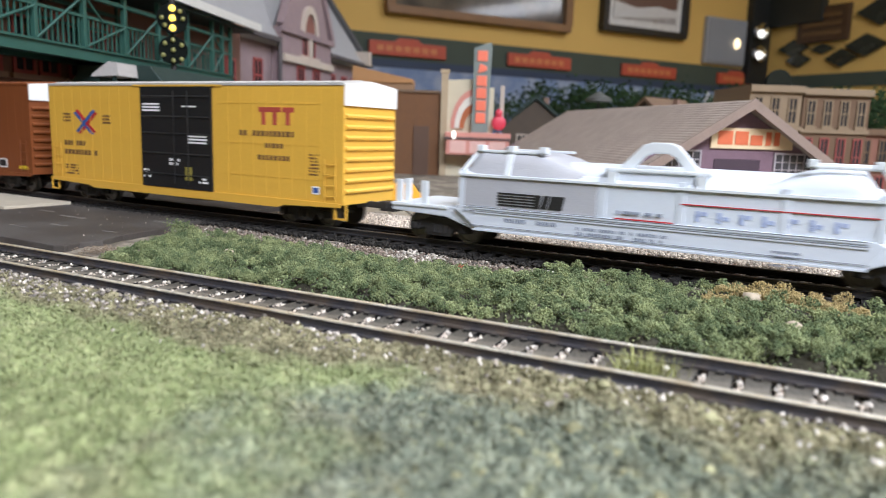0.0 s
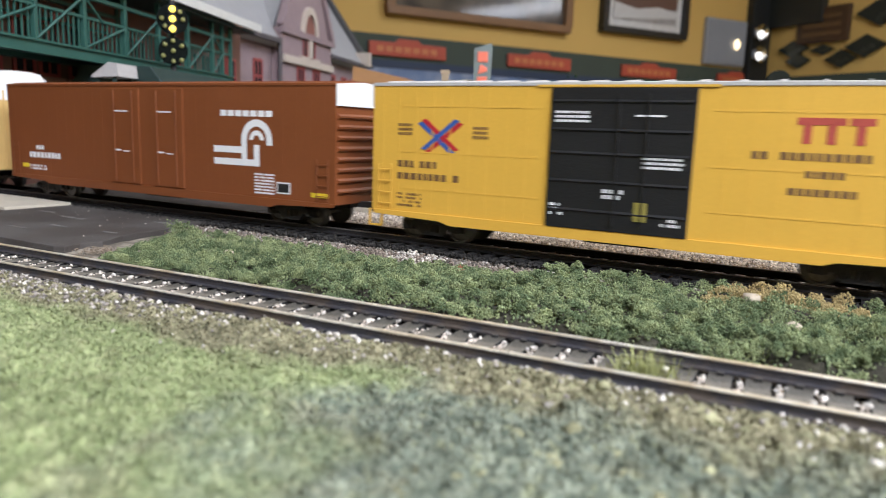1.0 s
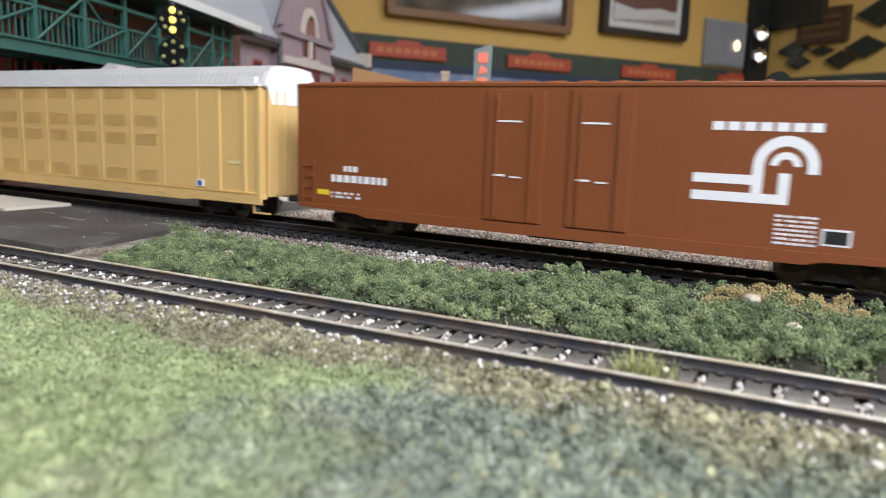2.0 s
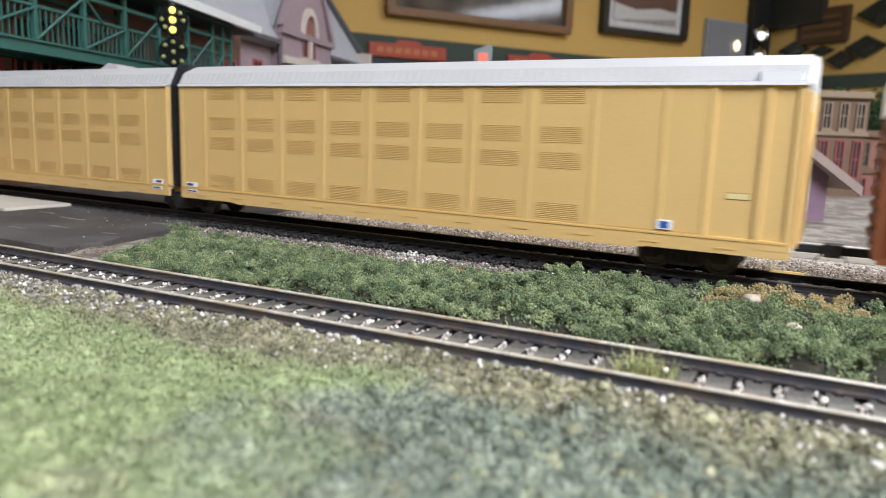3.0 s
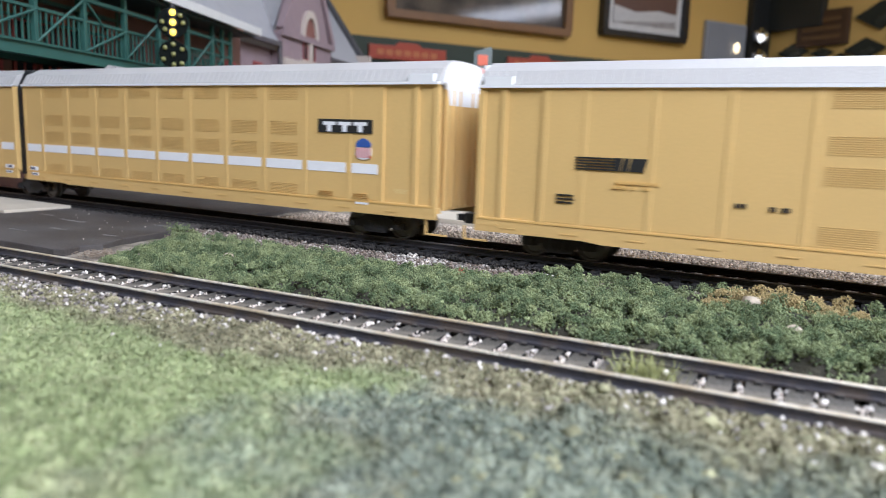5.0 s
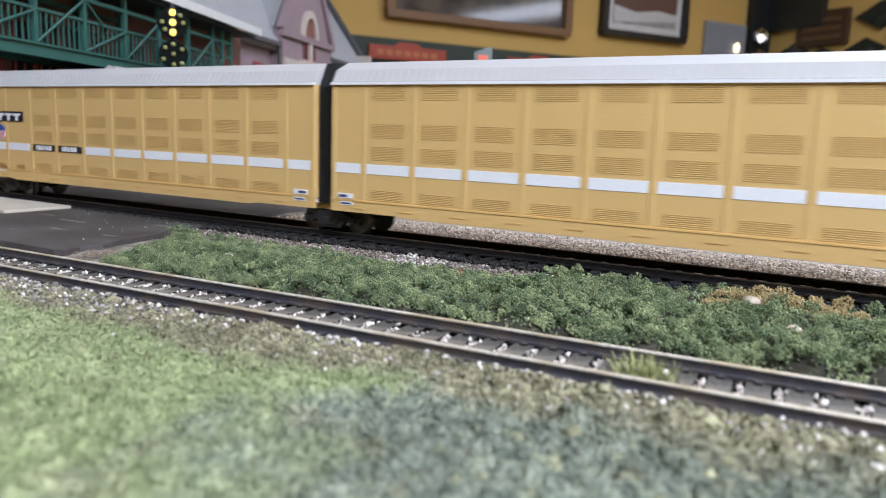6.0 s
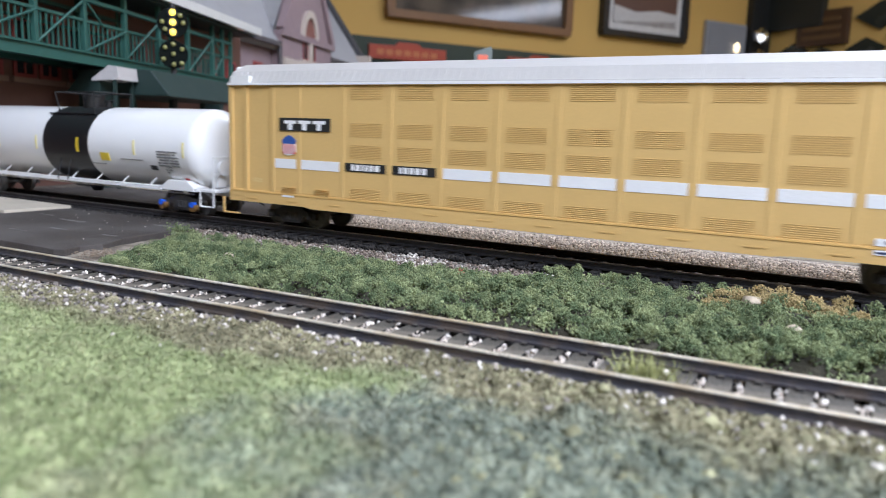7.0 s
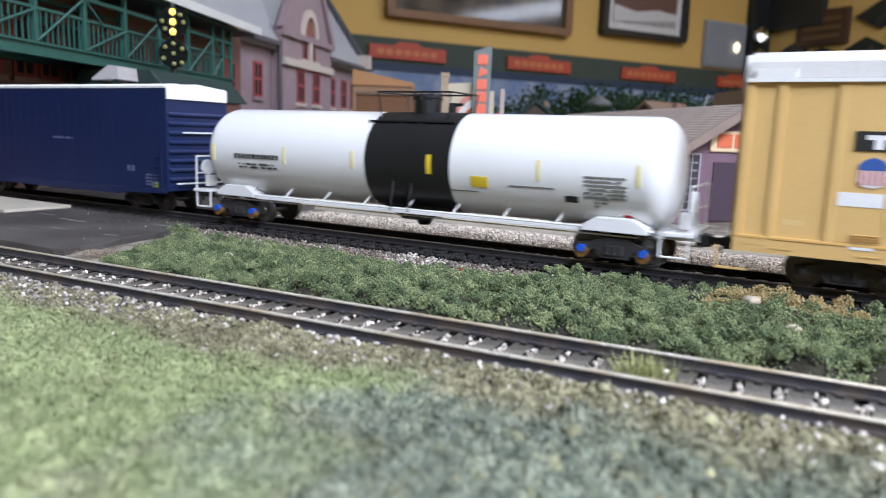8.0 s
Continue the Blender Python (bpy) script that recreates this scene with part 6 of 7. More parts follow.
for x, z in ((-0.0075, 0.1178), (0.0075, 0.1178), (0.0055, 0.1232), (-0.0055, 0.1124), (-0.0058, 0.0990), (0.0, 0.1018), (0.0062, 0.0985), (0.0, 0.0945), (-0.0072, 0.0905), (0.0, 0.0868), (0.0058, 0.0880)):
    part("unlit_lamp", Geo().ball((x, -0.0026, z), (0.0017, 0.0012, 0.0017), 6), UNLIT, SG, "unlit yellow lens", smooth=True)

# the brown brick hall and the picture theatre
TH = thing("picture_theatre", facing(-0.331, 0.424, -61), "cream model picture theatre with a pink marquee", "building")
CREAMW = mat("cream_theatre_front", (0.60, 0.54, 0.40), 0.7, size=0.01, vary=0.06)
PINK = mat("pink_marquee", (0.62, 0.27, 0.22), 0.5, size=0.01, vary=0.1)
part("wall", Geo().prism([(-0.036, -0.006), (-0.036, 0.092), (-0.010, 0.094), (0.006, 0.086), (0.014, 0.086), (0.014, -0.006)], "y", 0.0, 0.09), CREAMW, TH, bevel=0.0006)
part("pilaster", Geo().box(-0.0405, -0.0335, -0.003, 0.004, -0.006, 0.1015).box(-0.0415, -0.0325, -0.004, 0.005, 0.0985, 0.1025), mat("tan_pilaster", (0.42, 0.33, 0.22), 0.7), TH, "tan stone pilaster", bevel=0.0003)
n = 14
for r0, r1, mt, dep in ((0.020, 0.024, PINK, 0.0016), (0.015, 0.020, mat("pale_arch_band", (0.70, 0.68, 0.62), 0.7), 0.0024), (0.010, 0.015, mat("rust_arch_band", (0.42, 0.13, 0.05), 0.6), 0.0032)):
    ring = [(-0.006 + r1 * math.cos(math.pi * (0.5 + 0.5 * k / n)), 0.044 + 1.65 * r1 * math.sin(math.pi * (0.5 + 0.5 * k / n))) for k in range(n + 1)]
    ring += [(-0.006 + r0 * math.cos(math.pi * (1 - 0.5 * k / n)), 0.044 + 1.65 * r0 * math.sin(math.pi * (1 - 0.5 * k / n))) for k in range(n + 1)]
    part("arch_band", Geo().prism(ring, "y", -dep, 0.0), mt, TH)
part("marquee", Geo().box(-0.034, 0.030, -0.020, 0.0, 0.0175, 0.0335).box(-0.035, 0.031, -0.021, 0.0, 0.0345, 0.0400), PINK, TH, "pink marquee canopy", bevel=0.0008)
part("marquee_edge", Geo().box(-0.0355, 0.0315, -0.0216, -0.0005, 0.0330, 0.0350), mat("dark_marquee_edge", (0.10, 0.07, 0.07), 0.6), TH, "dark marquee edge")
for k in range(3):
    part("marquee_panel", Geo().box(-0.030 + k * 0.020, -0.014 + k * 0.020, -0.0206, -0.020, 0.0195, 0.0315), mat("pale_pink_panel", (0.72, 0.45, 0.40), 0.5), TH, "pale pink letter panel")
sg = part("blade_sign", Geo().prism([(-0.0085, 0.0400), (-0.0085, 0.1240), (-0.0065, 0.1245), (0.0085, 0.1300), (0.0095, 0.1250), (0.0080, 0.0400)], "y", -0.010, -0.006), mat("teal_grey_sign", (0.19, 0.23, 0.22), 0.6), TH, "tall grey green blade sign", bevel=0.0004)
NEON = mat("coral_sign_letter", (0.85, 0.20, 0.12), 0.4, vary=0.05)
for k in range(6):
    z = 0.1150 - k * 0.0122
    part("letter_block", Geo().box(-0.0050, 0.0052, -0.0112, -0.0100, z - 0.0042, z + 0.0062) if k != 1 else Geo().prism([(-0.0045, z - 0.004), (0.005, z - 0.001), (0.005, z + 0.003), (-0.002, z + 0.006)], "y", -0.0112, -0.0100), NEON, sg, "coral red letter block", bevel=0.0006)
part("red_emblem", Geo().ball((0.0190, -0.010, 0.0505), (0.0075, 0.002, 0.0075), 6).ball((0.0190, -0.010, 0.0600), (0.0035, 0.002, 0.0045), 6), mat("crimson_emblem", (0.65, 0.05, 0.09), 0.4), TH, "crimson round emblem", smooth=True)
part("lamp_globe", Geo().ball((-0.0265, -0.0225, 0.0370), (0.0022, 0.0022, 0.0042), 6), glow("white_globe", (1.0, 0.95, 0.9), 1.6), TH, "small lit white globe", smooth=True)
part("post", Geo().box(0.0200, 0.0240, -0.006, -0.002, 0.055, 0.0880), CREAM, TH, "cream corner post")
BH = thing("brick_hall", facing(-0.331, 0.424, -61), "plain dark brown brick model hall", "building")
part("wall", Geo().box(-0.128, -0.0412, 0.002, 0.09, -0.006, 0.0800), mat("brown_brick", (0.16, 0.076, 0.034), 0.8, size=0.006, vary=0.12), BH)
part("parapet", Geo().box(-0.129, -0.0412, 0.000, 0.004, 0.0785, 0.0812), mat("brown_parapet", (0.17, 0.11, 0.07), 0.8), BH)
part("door", Geo().box(-0.068, -0.052, 0.0005, 0.002, -0.006, 0.045), mat("brown_door", (0.10, 0.055, 0.035), 0.6), BH, "dark brown door", bevel=0.0003)
TR = thing("shed_roof", facing(-0.331, 0.424, -61) @ pose(0, 0.10, 0), "tan sloping model roof behind the hall", "building")
part("roof", Geo().prism([(-0.145, 0.1120), (-0.075, 0.0985), (-0.075, 0.094), (-0.145, 0.094)], "y", 0.0, 0.06), mat("tan_roof", (0.42, 0.22, 0.09), 0.7, vary=0.08), TR)
part("wall", Geo().box(-0.145, -0.075, 0.002, 0.058, -0.006, 0.094), mat("tan_wall", (0.30, 0.18, 0.10), 0.8), TR)

# the purple depot with its long shingled roof
DP = thing("fuel_depot", facing(-0.0540, 0.2124, 129.7 - 180), "purple plank model depot with a shingled gable roof", "building")
PURPLE = mat("purple_planks", (0.185, 0.115, 0.150), 0.75, size=0.01, vary=0.15)
SHING = mat("weathered_shingles", (0.36, 0.295, 0.255), 0.85, size=0.012, vary=0.18, bump=0.4)
pk, ev, hw, lg = 0.0595, 0.0250, 0.062, 0.29
part("gable_wall", Geo().prism([(-hw, -0.006), (-hw, ev + 0.002), (0, pk), (hw, ev + 0.002), (hw, -0.006)], "y", 0.0, 0.004), PURPLE, DP)
part("side_wall", Geo().box(-hw, -hw + 0.004, 0.004, lg - 0.006, -0.006, ev + 0.001), PURPLE, DP)
part("side_wall", Geo().box(hw - 0.004, hw, 0.004, lg - 0.006, -0.006, ev + 0.001), PURPLE, DP)
part("back_wall", Geo().prism([(-hw, -0.006), (-hw, ev + 0.002), (0, pk), (hw, ev + 0.002), (hw, -0.006)], "y", lg - 0.006, lg - 0.002), PURPLE, DP)
slope = (pk + 0.004 - ev) / hw
for s in (-1, 1):
    ex = hw + 0.014
    part("roof", Geo().prism([(0, pk + 0.0045), (s * ex, pk + 0.0045 - slope * ex), (s * ex, pk + 0.0020 - slope * ex), (0, pk + 0.0020)], "y", -0.010, lg + 0.004), SHING, DP, "weathered brown shingle roof", bevel=0.0003)
    g = Geo()
    rows = 30
    for k in range(rows):
        d0, d1 = ex * k / rows, ex * (k + 1) / rows
        z0, z1 = pk + 0.0047 - slope * d0, pk + 0.0047 - slope * d1
        g.prism([(s * d0, z0), (s * d1, z1 + 0.0004), (s * d1, z1), (s * d0, z0 - 0.0004)], "y", -0.0095, lg + 0.0035)
    part("shingle_course", g, SHING, DP)
    part("barge_board", Geo().prism([(0, pk + 0.0055), (s * (ex + 0.001), pk + 0.0055 - slope * (ex + 0.001)), (s * (ex + 0.001), pk - 0.0005 - slope * (ex + 0.001)), (0, pk - 0.0005)], "y", -0.0115, -0.0098), mat("brown_barge_board", (0.24, 0.18, 0.15), 0.8), DP, "brown barge board")
for k in range(36):
    z = -0.004 + k * 0.0018
    wdt = hw if z < ev else hw * max(0.0, (pk - z) / (pk - ev))
    if wdt > 0.004:
        part("clapboard", Geo().box(-wdt + 0.001, wdt - 0.001, -0.0003, 0.0, z, z + 0.0014), PURPLE, DP)
sgn = part("sign_board", Geo().box(-0.0195, 0.0340, -0.0018, -0.0003, 0.0362, 0.0482), mat("cream_sign", (0.66, 0.52, 0.33), 0.6), DP, "cream sign board", bevel=0.0003)
ORANGE = mat("orange_lettering", (0.60, 0.14, 0.06), 0.5)
# five plain orange blocks in the place of the trade name
for x, wd, hh in ((-0.0155, 0.0095, 0.0080), (-0.0045, 0.0085, 0.0080), (0.0055, 0.0080, 0.0060), (0.0155, 0.0036, 0.0080), (0.0210, 0.0036, 0.0080)):
    part("sign_block", Geo().box(x, x + wd, -0.0022, -0.0018, 0.0385, 0.0385 + hh), ORANGE, sgn, "orange sign block", bevel=0.0002)
MUNT = mat("grey_muntins", (0.36, 0.33, 0.36), 0.6)
for x0, x1, z0, z1 in ((-0.0470, -0.0255, 0.0020, 0.0340), (0.0240, 0.0480, 0.0020, 0.0335)):
    win = part("window", Geo().box(x0, x1, -0.0006, 0.001, z0, z1), mat("shiny_pane", (0.05, 0.05, 0.06), 0.08, vary=0.15), DP, "many-paned dark window")
    g = Geo().box(x0 - 0.001, x0, -0.0014, 0, z0, z1).box(x1, x1 + 0.001, -0.0014, 0, z0, z1).box(x0 - 0.001, x1 + 0.001, -0.0014, 0, z1, z1 + 0.001).box(x0 - 0.001, x1 + 0.001, -0.0014, 0, z0 - 0.001, z0)
    for k in range(1, 5):
        x = x0 + (x1 - x0) * k / 5
        g.box(x - 0.00025, x + 0.00025, -0.0011, -0.0005, z0, z1)
    for k in range(1, 7):
        z = z0 + (z1 - z0) * k / 7
        g.box(x0, x1, -0.0011, -0.0005, z - 0.00025, z + 0.00025)
    part("muntins", g, MUNT, win)
part("door", Geo().box(-0.016, 0.014, -0.0010, 0.0, -0.005, 0.0300), mat("dark_purple_door", (0.05, 0.03, 0.045), 0.7), DP, "dark sliding freight door", bevel=0.0003)
part("window_lamp", Geo().ball((0.0335, -0.004, 0.0160), (0.0030, 0.0020, 0.0036), 6), glow("depot_lamp", (1.0, 0.97, 0.9), 2.0), DP, "small lit lamp at the window", smooth=True)
part("cream_door", Geo().box(-hw - 0.0010, -hw, 0.030, 0.065, -0.005, 0.0220), CREAM, DP, "cream side door", bevel=0.0003)
for k, c in enumerate((0.10, 0.125)):
    p = thing("fuel_pump", facing(-0.0476, 0.2047, 129.7 - 180) @ pose(-hw - 0.016, c, 0), "red and white model fuel pump", "fuel pump", "fuel pumps")
    part("base", Geo().box(-0.003, 0.003, -0.003, 0.003, -0.006, 0.016), mat("pump_red", (0.5, 0.05, 0.04), 0.4), p, "red pump case", bevel=0.0004)
    part("globe", Geo().ball((0, 0, 0.0195), (0.0030, 0.0022, 0.0036), 6), mat("pump_white", (0.8, 0.78, 0.72), 0.4), p, "white pump globe", smooth=True)

DV = thing("delivery_van", pose(-0.2145, 0.100, 0, 0, 0, 40), "small yellow orange model van", "van")
part("body", Geo().prism([(-0.011, -0.0015), (-0.011, 0.0105), (0.003, 0.0110), (0.0065, 0.006), (0.0105, 0.005), (0.0105, -0.0015)], "y", -0.0055, 0.0055), mat("van_orange", (0.72, 0.36, 0.03), 0.35), DV, bevel=0.0007)
for x in (-0.007, 0.0065):
    for y in (-0.0055, 0.0055):
        part("wheel", Geo().tube((x, y - 0.0008, -0.0008), (x, y + 0.0008, -0.0008), 0.0022, n=14), RUBBER, DV)
part("windscreen", Geo().prism([(0.0034, 0.0105), (0.0063, 0.0064), (0.0068, 0.0064), (0.0039, 0.0105)], "y", -0.0050, 0.0050), GLASSD, DV, "dark windscreen")

# town houses at the far right
def townhouse(x0, x1, top, m, material, label, n, trimm):
    t = thing("town_building", m, label, "building", "town buildings")
    part("wall", Geo().box(x0, x1, 0.0, 0.09, -0.006, top), material, t)
    part("cornice", Geo().box(x0 - 0.001, x1 + 0.001, -0.004, 0.0, top - 0.006, top), trimm, t, bevel=0.0004)
    part("string_course", Geo().box(x0 - 0.001, x1 + 0.001, -0.0025, 0.0, top - 0.040, top - 0.036), trimm, t, bevel=0.0004)
    for k in range(n):
        x = x0 + (x1 - x0) * (k + 0.5) / n
        w = (x1 - x0) / n * 0.55
        wall_window(t, x, top - 0.034, w, 0.024, 0.0, trimm, trimm, arch=False)
        wall_window(t, x, top - 0.078, w, 0.034, 0.0, REDW, None)
    return t


TW = facing(-0.0097, 0.5073, -61)
TAN = mat("tan_brick_front", (0.14, 0.085, 0.05), 0.8, size=0.008, vary=0.12)
TANL = mat("pale_tan_trim", (0.24, 0.175, 0.11), 0.7, vary=0.06)
townhouse(-0.031, 0.030, 0.0900, TW, TAN, "tan brick model shop front with tall windows", 4, TANL)
townhouse(-0.080, -0.0325, 0.0915, TW, TANL, "cream model shop front with a flat cornice", 3, TANL)
townhouse(0.034, 0.100, 0.0560, TW @ pose(0, 0.02, 0), mat("red_brown_front", (0.22, 0.10, 0.07), 0.8), "low red brown model shop", 4, TAN)
townhouse(-0.150, -0.085, 0.060, TW @ pose(0, 0.05, 0), mat("grey_front", (0.30, 0.27, 0.25), 0.8), "low grey model shop", 4, TANL)
RS = thing("roof_sign", TW, "round dark sign on a model roof", "sign")
part("disc", Geo().tube((-0.0545, 0.001, 0.0945), (-0.0545, 0.004, 0.0945), 0.0115, n=28), mat("dark_disc", (0.016, 0.018, 0.014), 0.9, spec=0.1), RS)
part("leg", Geo().tube((-0.0590, 0.005, 0.0900), (-0.0575, 0.004, 0.0990), 0.0008, n=6).tube((-0.0500, 0.005, 0.0900), (-0.0515, 0.004, 0.0990), 0.0008, n=6), RUBBER, RS)


def cottage(x, y, turn, w, d, h, roofm, wallm, label):
    t = thing("cottage", pose(x, y, 0, 0, 0, turn), label, "house", "cottages")
    part("wall", Geo().prism([(-w, -0.006), (-w, h), (0, h + w * 0.8), (w, h), (w, -0.006)], "y", -d, d), wallm, t)
    part("roof", Geo().prism([(-w * 1.2, h - w * 0.12), (0, h + w * 0.86), (w * 1.2, h - w * 0.12), (w * 1.2, h - w * 0.02), (0, h + w * 0.98), (-w * 1.2, h - w * 0.02)], "y", -d * 1.1, d * 1.1), roofm, t)
    part("chimney", Geo().box(w * 0.3, w * 0.46, -0.004, 0.004, h, h + w * 0.95), LAVD, t)
    for k in (-0.4, 0.4):
        wall_window(t, k * w, h * 0.35, w * 0.34, h * 0.45, -d, CREAM, None)
    return t


COTT = mat("dull_brown_clapboard", (0.085, 0.065, 0.05), 0.8, size=0.01, vary=0.15)
cottage(-0.40, 0.74, 25, 0.045, 0.05, 0.050, GREEND, COTT, "dark model cottage with a green roof")
cottage(-0.24, 0.86, -20, 0.05, 0.05, 0.050, TAN, COTT, "brown model cottage with a tan roof")
cottage(-0.13, 1.05, 15, 0.045, 0.05, 0.060, TAN, COTT, "brown model cottage among trees")
SPIRE = thing("church_tower", pose(-0.22, 1.10, 0), "pale grey model church spire among trees", "church")
part("tower", Geo().box(-0.016, 0.016, -0.016, 0.016, -0.006, 0.075), CREAM, SPIRE)
part("spire", Geo().tube((0, 0, 0.075), (0, 0, 0.125), 0.020, 0.0008, n=4), SLATE, SPIRE)
YL = thing("yard_lamp", pose(-0.28, 0.66, 0, 0, 0, 0), "model yard lamp with a broad shade", "lamp post")
part("pole", Geo().tube((0, 0, -0.006), (0, 0, 0.090), 0.0018, n=8), RUBBER, YL)
part("shade", Geo().lathe([(0.084, 0.017), (0.088, 0.016), (0.095, 0.004), (0.097, 0.001)], "z", 18), mat("weathered_shade", (0.07, 0.072, 0.068), 0.6), YL, "dark metal shade", smooth=True)

# ---- on the room's walls ----
WOOD = mat("brown_frame_wood", (0.22, 0.115, 0.05), 0.5, size=0.05, vary=0.15)
GLOSS = mat("picture_glass_dark", (0.070, 0.060, 0.055), 0.0, size=0.12, vary=0.4, second=(0.12, 0.10, 0.08), bump=0.0)


def picture(a0, a1, z0, z1, border, framem, inner, label, matm=None):
    t = thing("framed_picture", RM(0, 0, 0), label, "picture", "framed pictures")
    g = Geo().box(a0, a1, -0.03, 0, z0, z0 + border).box(a0, a1, -0.03, 0, z1 - border, z1).box(a0, a0 + border, -0.03, 0, z0 + border, z1 - border).box(a1 - border, a1, -0.03, 0, z0 + border, z1 - border)
    part("frame", g, framem, t, bevel=0.003)
    if matm:
        part("mount", Geo().box(a0 + border, a1 - border, -0.014, -0.002, z0 + border, z1 - border), matm, t, "pale picture mount")
        q = border * 2.2
        part("print", Geo().box(a0 + q, a1 - q, -0.017, -0.014, z0 + q, z1 - q), inner, t, "brown and white landscape print")
        P = lambda u, v: (a0 + q + (a1 - a0 - 2 * q) * u, z0 + q + (z1 - z0 - 2 * q) * v)
        part("print_hill", Geo().prism([P(0, 0.22), P(0, 0.42), P(0.22, 0.40), P(0.40, 0.52), P(0.55, 0.62), P(0.75, 0.60), P(1, 0.66), P(1, 0.26), P(0.6, 0.2)], "y", -0.0178, -0.0168), mat("umber_print", (0.13, 0.07, 0.055), 0.3), t, "umber hills in the print")
        part("print_snow", Geo().prism([P(0, 0.0), P(0, 0.28), P(0.35, 0.20), P(0.7, 0.27), P(1, 0.22), P(1, 0.12), P(0.5, 0.06)], "y", -0.0186, -0.0176), mat("pale_print", (0.55, 0.54, 0.54), 0.3), t, "pale foreground in the print")
    else:
        part("print", Geo().box(a0 + border, a1 - border, -0.014, -0.002, z0 + border, z1 - border), inner, t, "dark glazed print")
    return t


picture(-1.488, -0.888, 0.345, 0.86, 0.022, WOOD, GLOSS, "wide brown framed picture behind glossy glass")
picture(-0.765, -0.412, 0.365, 0.640, 0.020, mat("black_frame", (0.015, 0.014, 0.014), 0.35), mat("grey_print", (0.40, 0.38, 0.38), 0.12, size=0.05, vary=0.3, second=(0.20, 0.17, 0.16)), "black framed landscape picture on the wall", mat("white_mount", (0.62, 0.61, 0.60), 0.25))
REDS = mat("red_board", (0.42, 0.07, 0.035), 0.55, size=0.05, vary=0.12)
GOLD = mat("gold_board_lettering", (0.52, 0.17, 0.06), 0.5)
for a0, a1 in ((-1.535, -1.305), (-1.100, -0.872), (-0.668, -0.434), (-0.236, -0.060)):
    t = thing("wall_board", RM(0, 0, 0), "small red wall board with faded gold lettering", "sign", "wall boards")
    am = (a0 + a1) / 2
    part("board", Geo().prism([(a0, 0.236), (a0, 0.272), (am - 0.040, 0.273), (am - 0.028, 0.283), (am + 0.028, 0.283), (am + 0.040, 0.273), (a1, 0.272), (a1, 0.236)], "y", -0.016, -0.006), REDS, t, bevel=0.002)
    for k in range(7):
        x = a0 + 0.022 + k * (a1 - a0 - 0.044) / 7
        part("letter_bar", Geo().box(x, x + (a1 - a0 - 0.044) / 7 * 0.72, -0.0175, -0.016, 0.247, 0.262), GOLD, t)
EM = thing("wall_cabinet", RM(0, 0, 0), "grey metal wall cabinet with a glossy door", "cabinet")
part("body", Geo().box(-0.312, -0.118, -0.018, 0.0, 0.300, 0.455), mat("grey_cabinet", (0.30, 0.31, 0.34), 0.35, size=0.1, vary=0.06), EM, bevel=0.004)
part("door", Geo().box(-0.305, -0.125, -0.023, -0.0185, 0.307, 0.448), mat("grey_cabinet_door", (0.26, 0.27, 0.30), 0.2, size=0.1, vary=0.06), EM, bevel=0.002)
# no lamp here: a glowing ball added for the reflection in the glossy door
part("bulb", Geo().ball((-0.175, -0.030, 0.372), (0.013, 0.008, 0.018), 8), glow("warm_door_glint", (1.0, 0.80, 0.50), 1.6), EM, "small glowing ball in place of a reflection on the door", smooth=True)
LP = thing("wall_lamp", RM(0, 0, 0), "black wall panel with two chrome spotlights", "wall lamp")
part("panel", Geo().box(-0.108, -0.008, -0.03, 0.0, 0.240, 0.95), mat("black_panel", (0.012, 0.013, 0.013), 0.5), LP, bevel=0.004)
CHROME = mat("chrome_reflector", (0.75, 0.75, 0.75), 0.12, metal=1.0, vary=0.05, bump=0.0)
for z in (0.345, 0.418):
    part("spotlight", Geo().lathe([(-0.028, 0.010), (-0.040, 0.026), (-0.058, 0.028), (-0.056, 0.024), (-0.045, 0.006)], "y", 24, (-0.085, 0, z)), CHROME, LP, "chrome spotlight cup", smooth=True)
    part("bulb", Geo().ball((-0.085, -0.053, z - 0.006), (0.018, 0.006, 0.013), 8), glow("white_bulb", (1.0, 0.98, 0.93), 1.2), LP, "lit white bulb", smooth=True)
CB = thing("black_shelf", RM(0, 0, 0), "black hanging shelf in the room corner", "shelf")
part("body", Geo().box(-0.030, -0.0005, -0.235, -0.002, 0.440, 0.95), mat("black_shelf_paint", (0.016, 0.018, 0.016), 0.5), CB, bevel=0.004)
TILEK = mat("dark_green_tile", (0.020, 0.024, 0.018), 0.25, size=0.05, vary=0.2)
for b, z, w, h in ((0.128, 0.362, 0.062, 0.030), (0.150, 0.321, 0.050, 0.026), (0.236, 0.352, 0.046, 0.018), (0.306, 0.318, 0.058, 0.030), (0.385, 0.352, 0.072, 0.036), (0.425, 0.452, 0.085, 0.045), (0.52, 0.39, 0.075, 0.038), (0.54, 0.31, 0.07, 0.036)):
    t = thing("wall_tile", RM(0, 0, 0) @ pose(-0.001, -b, z), "dark green diamond-shaped wall tile", "wall tile", "diamond tiles")
    part("tile", Geo().prism([(-w, 0), (0, h), (w, 0), (0, -h)], "x", -0.014, 0.0), TILEK, t, bevel=0.003)
t = thing("wall_plaque", RM(0, 0, 0), "red brown carved wall plaque", "plaque")
part("plate", Geo().box(-0.02, -0.001, -0.325, -0.140, 0.374, 0.490), mat("red_brown_plaque", (0.062, 0.030, 0.013), 0.5, size=0.03, vary=0.3), t, bevel=0.006)
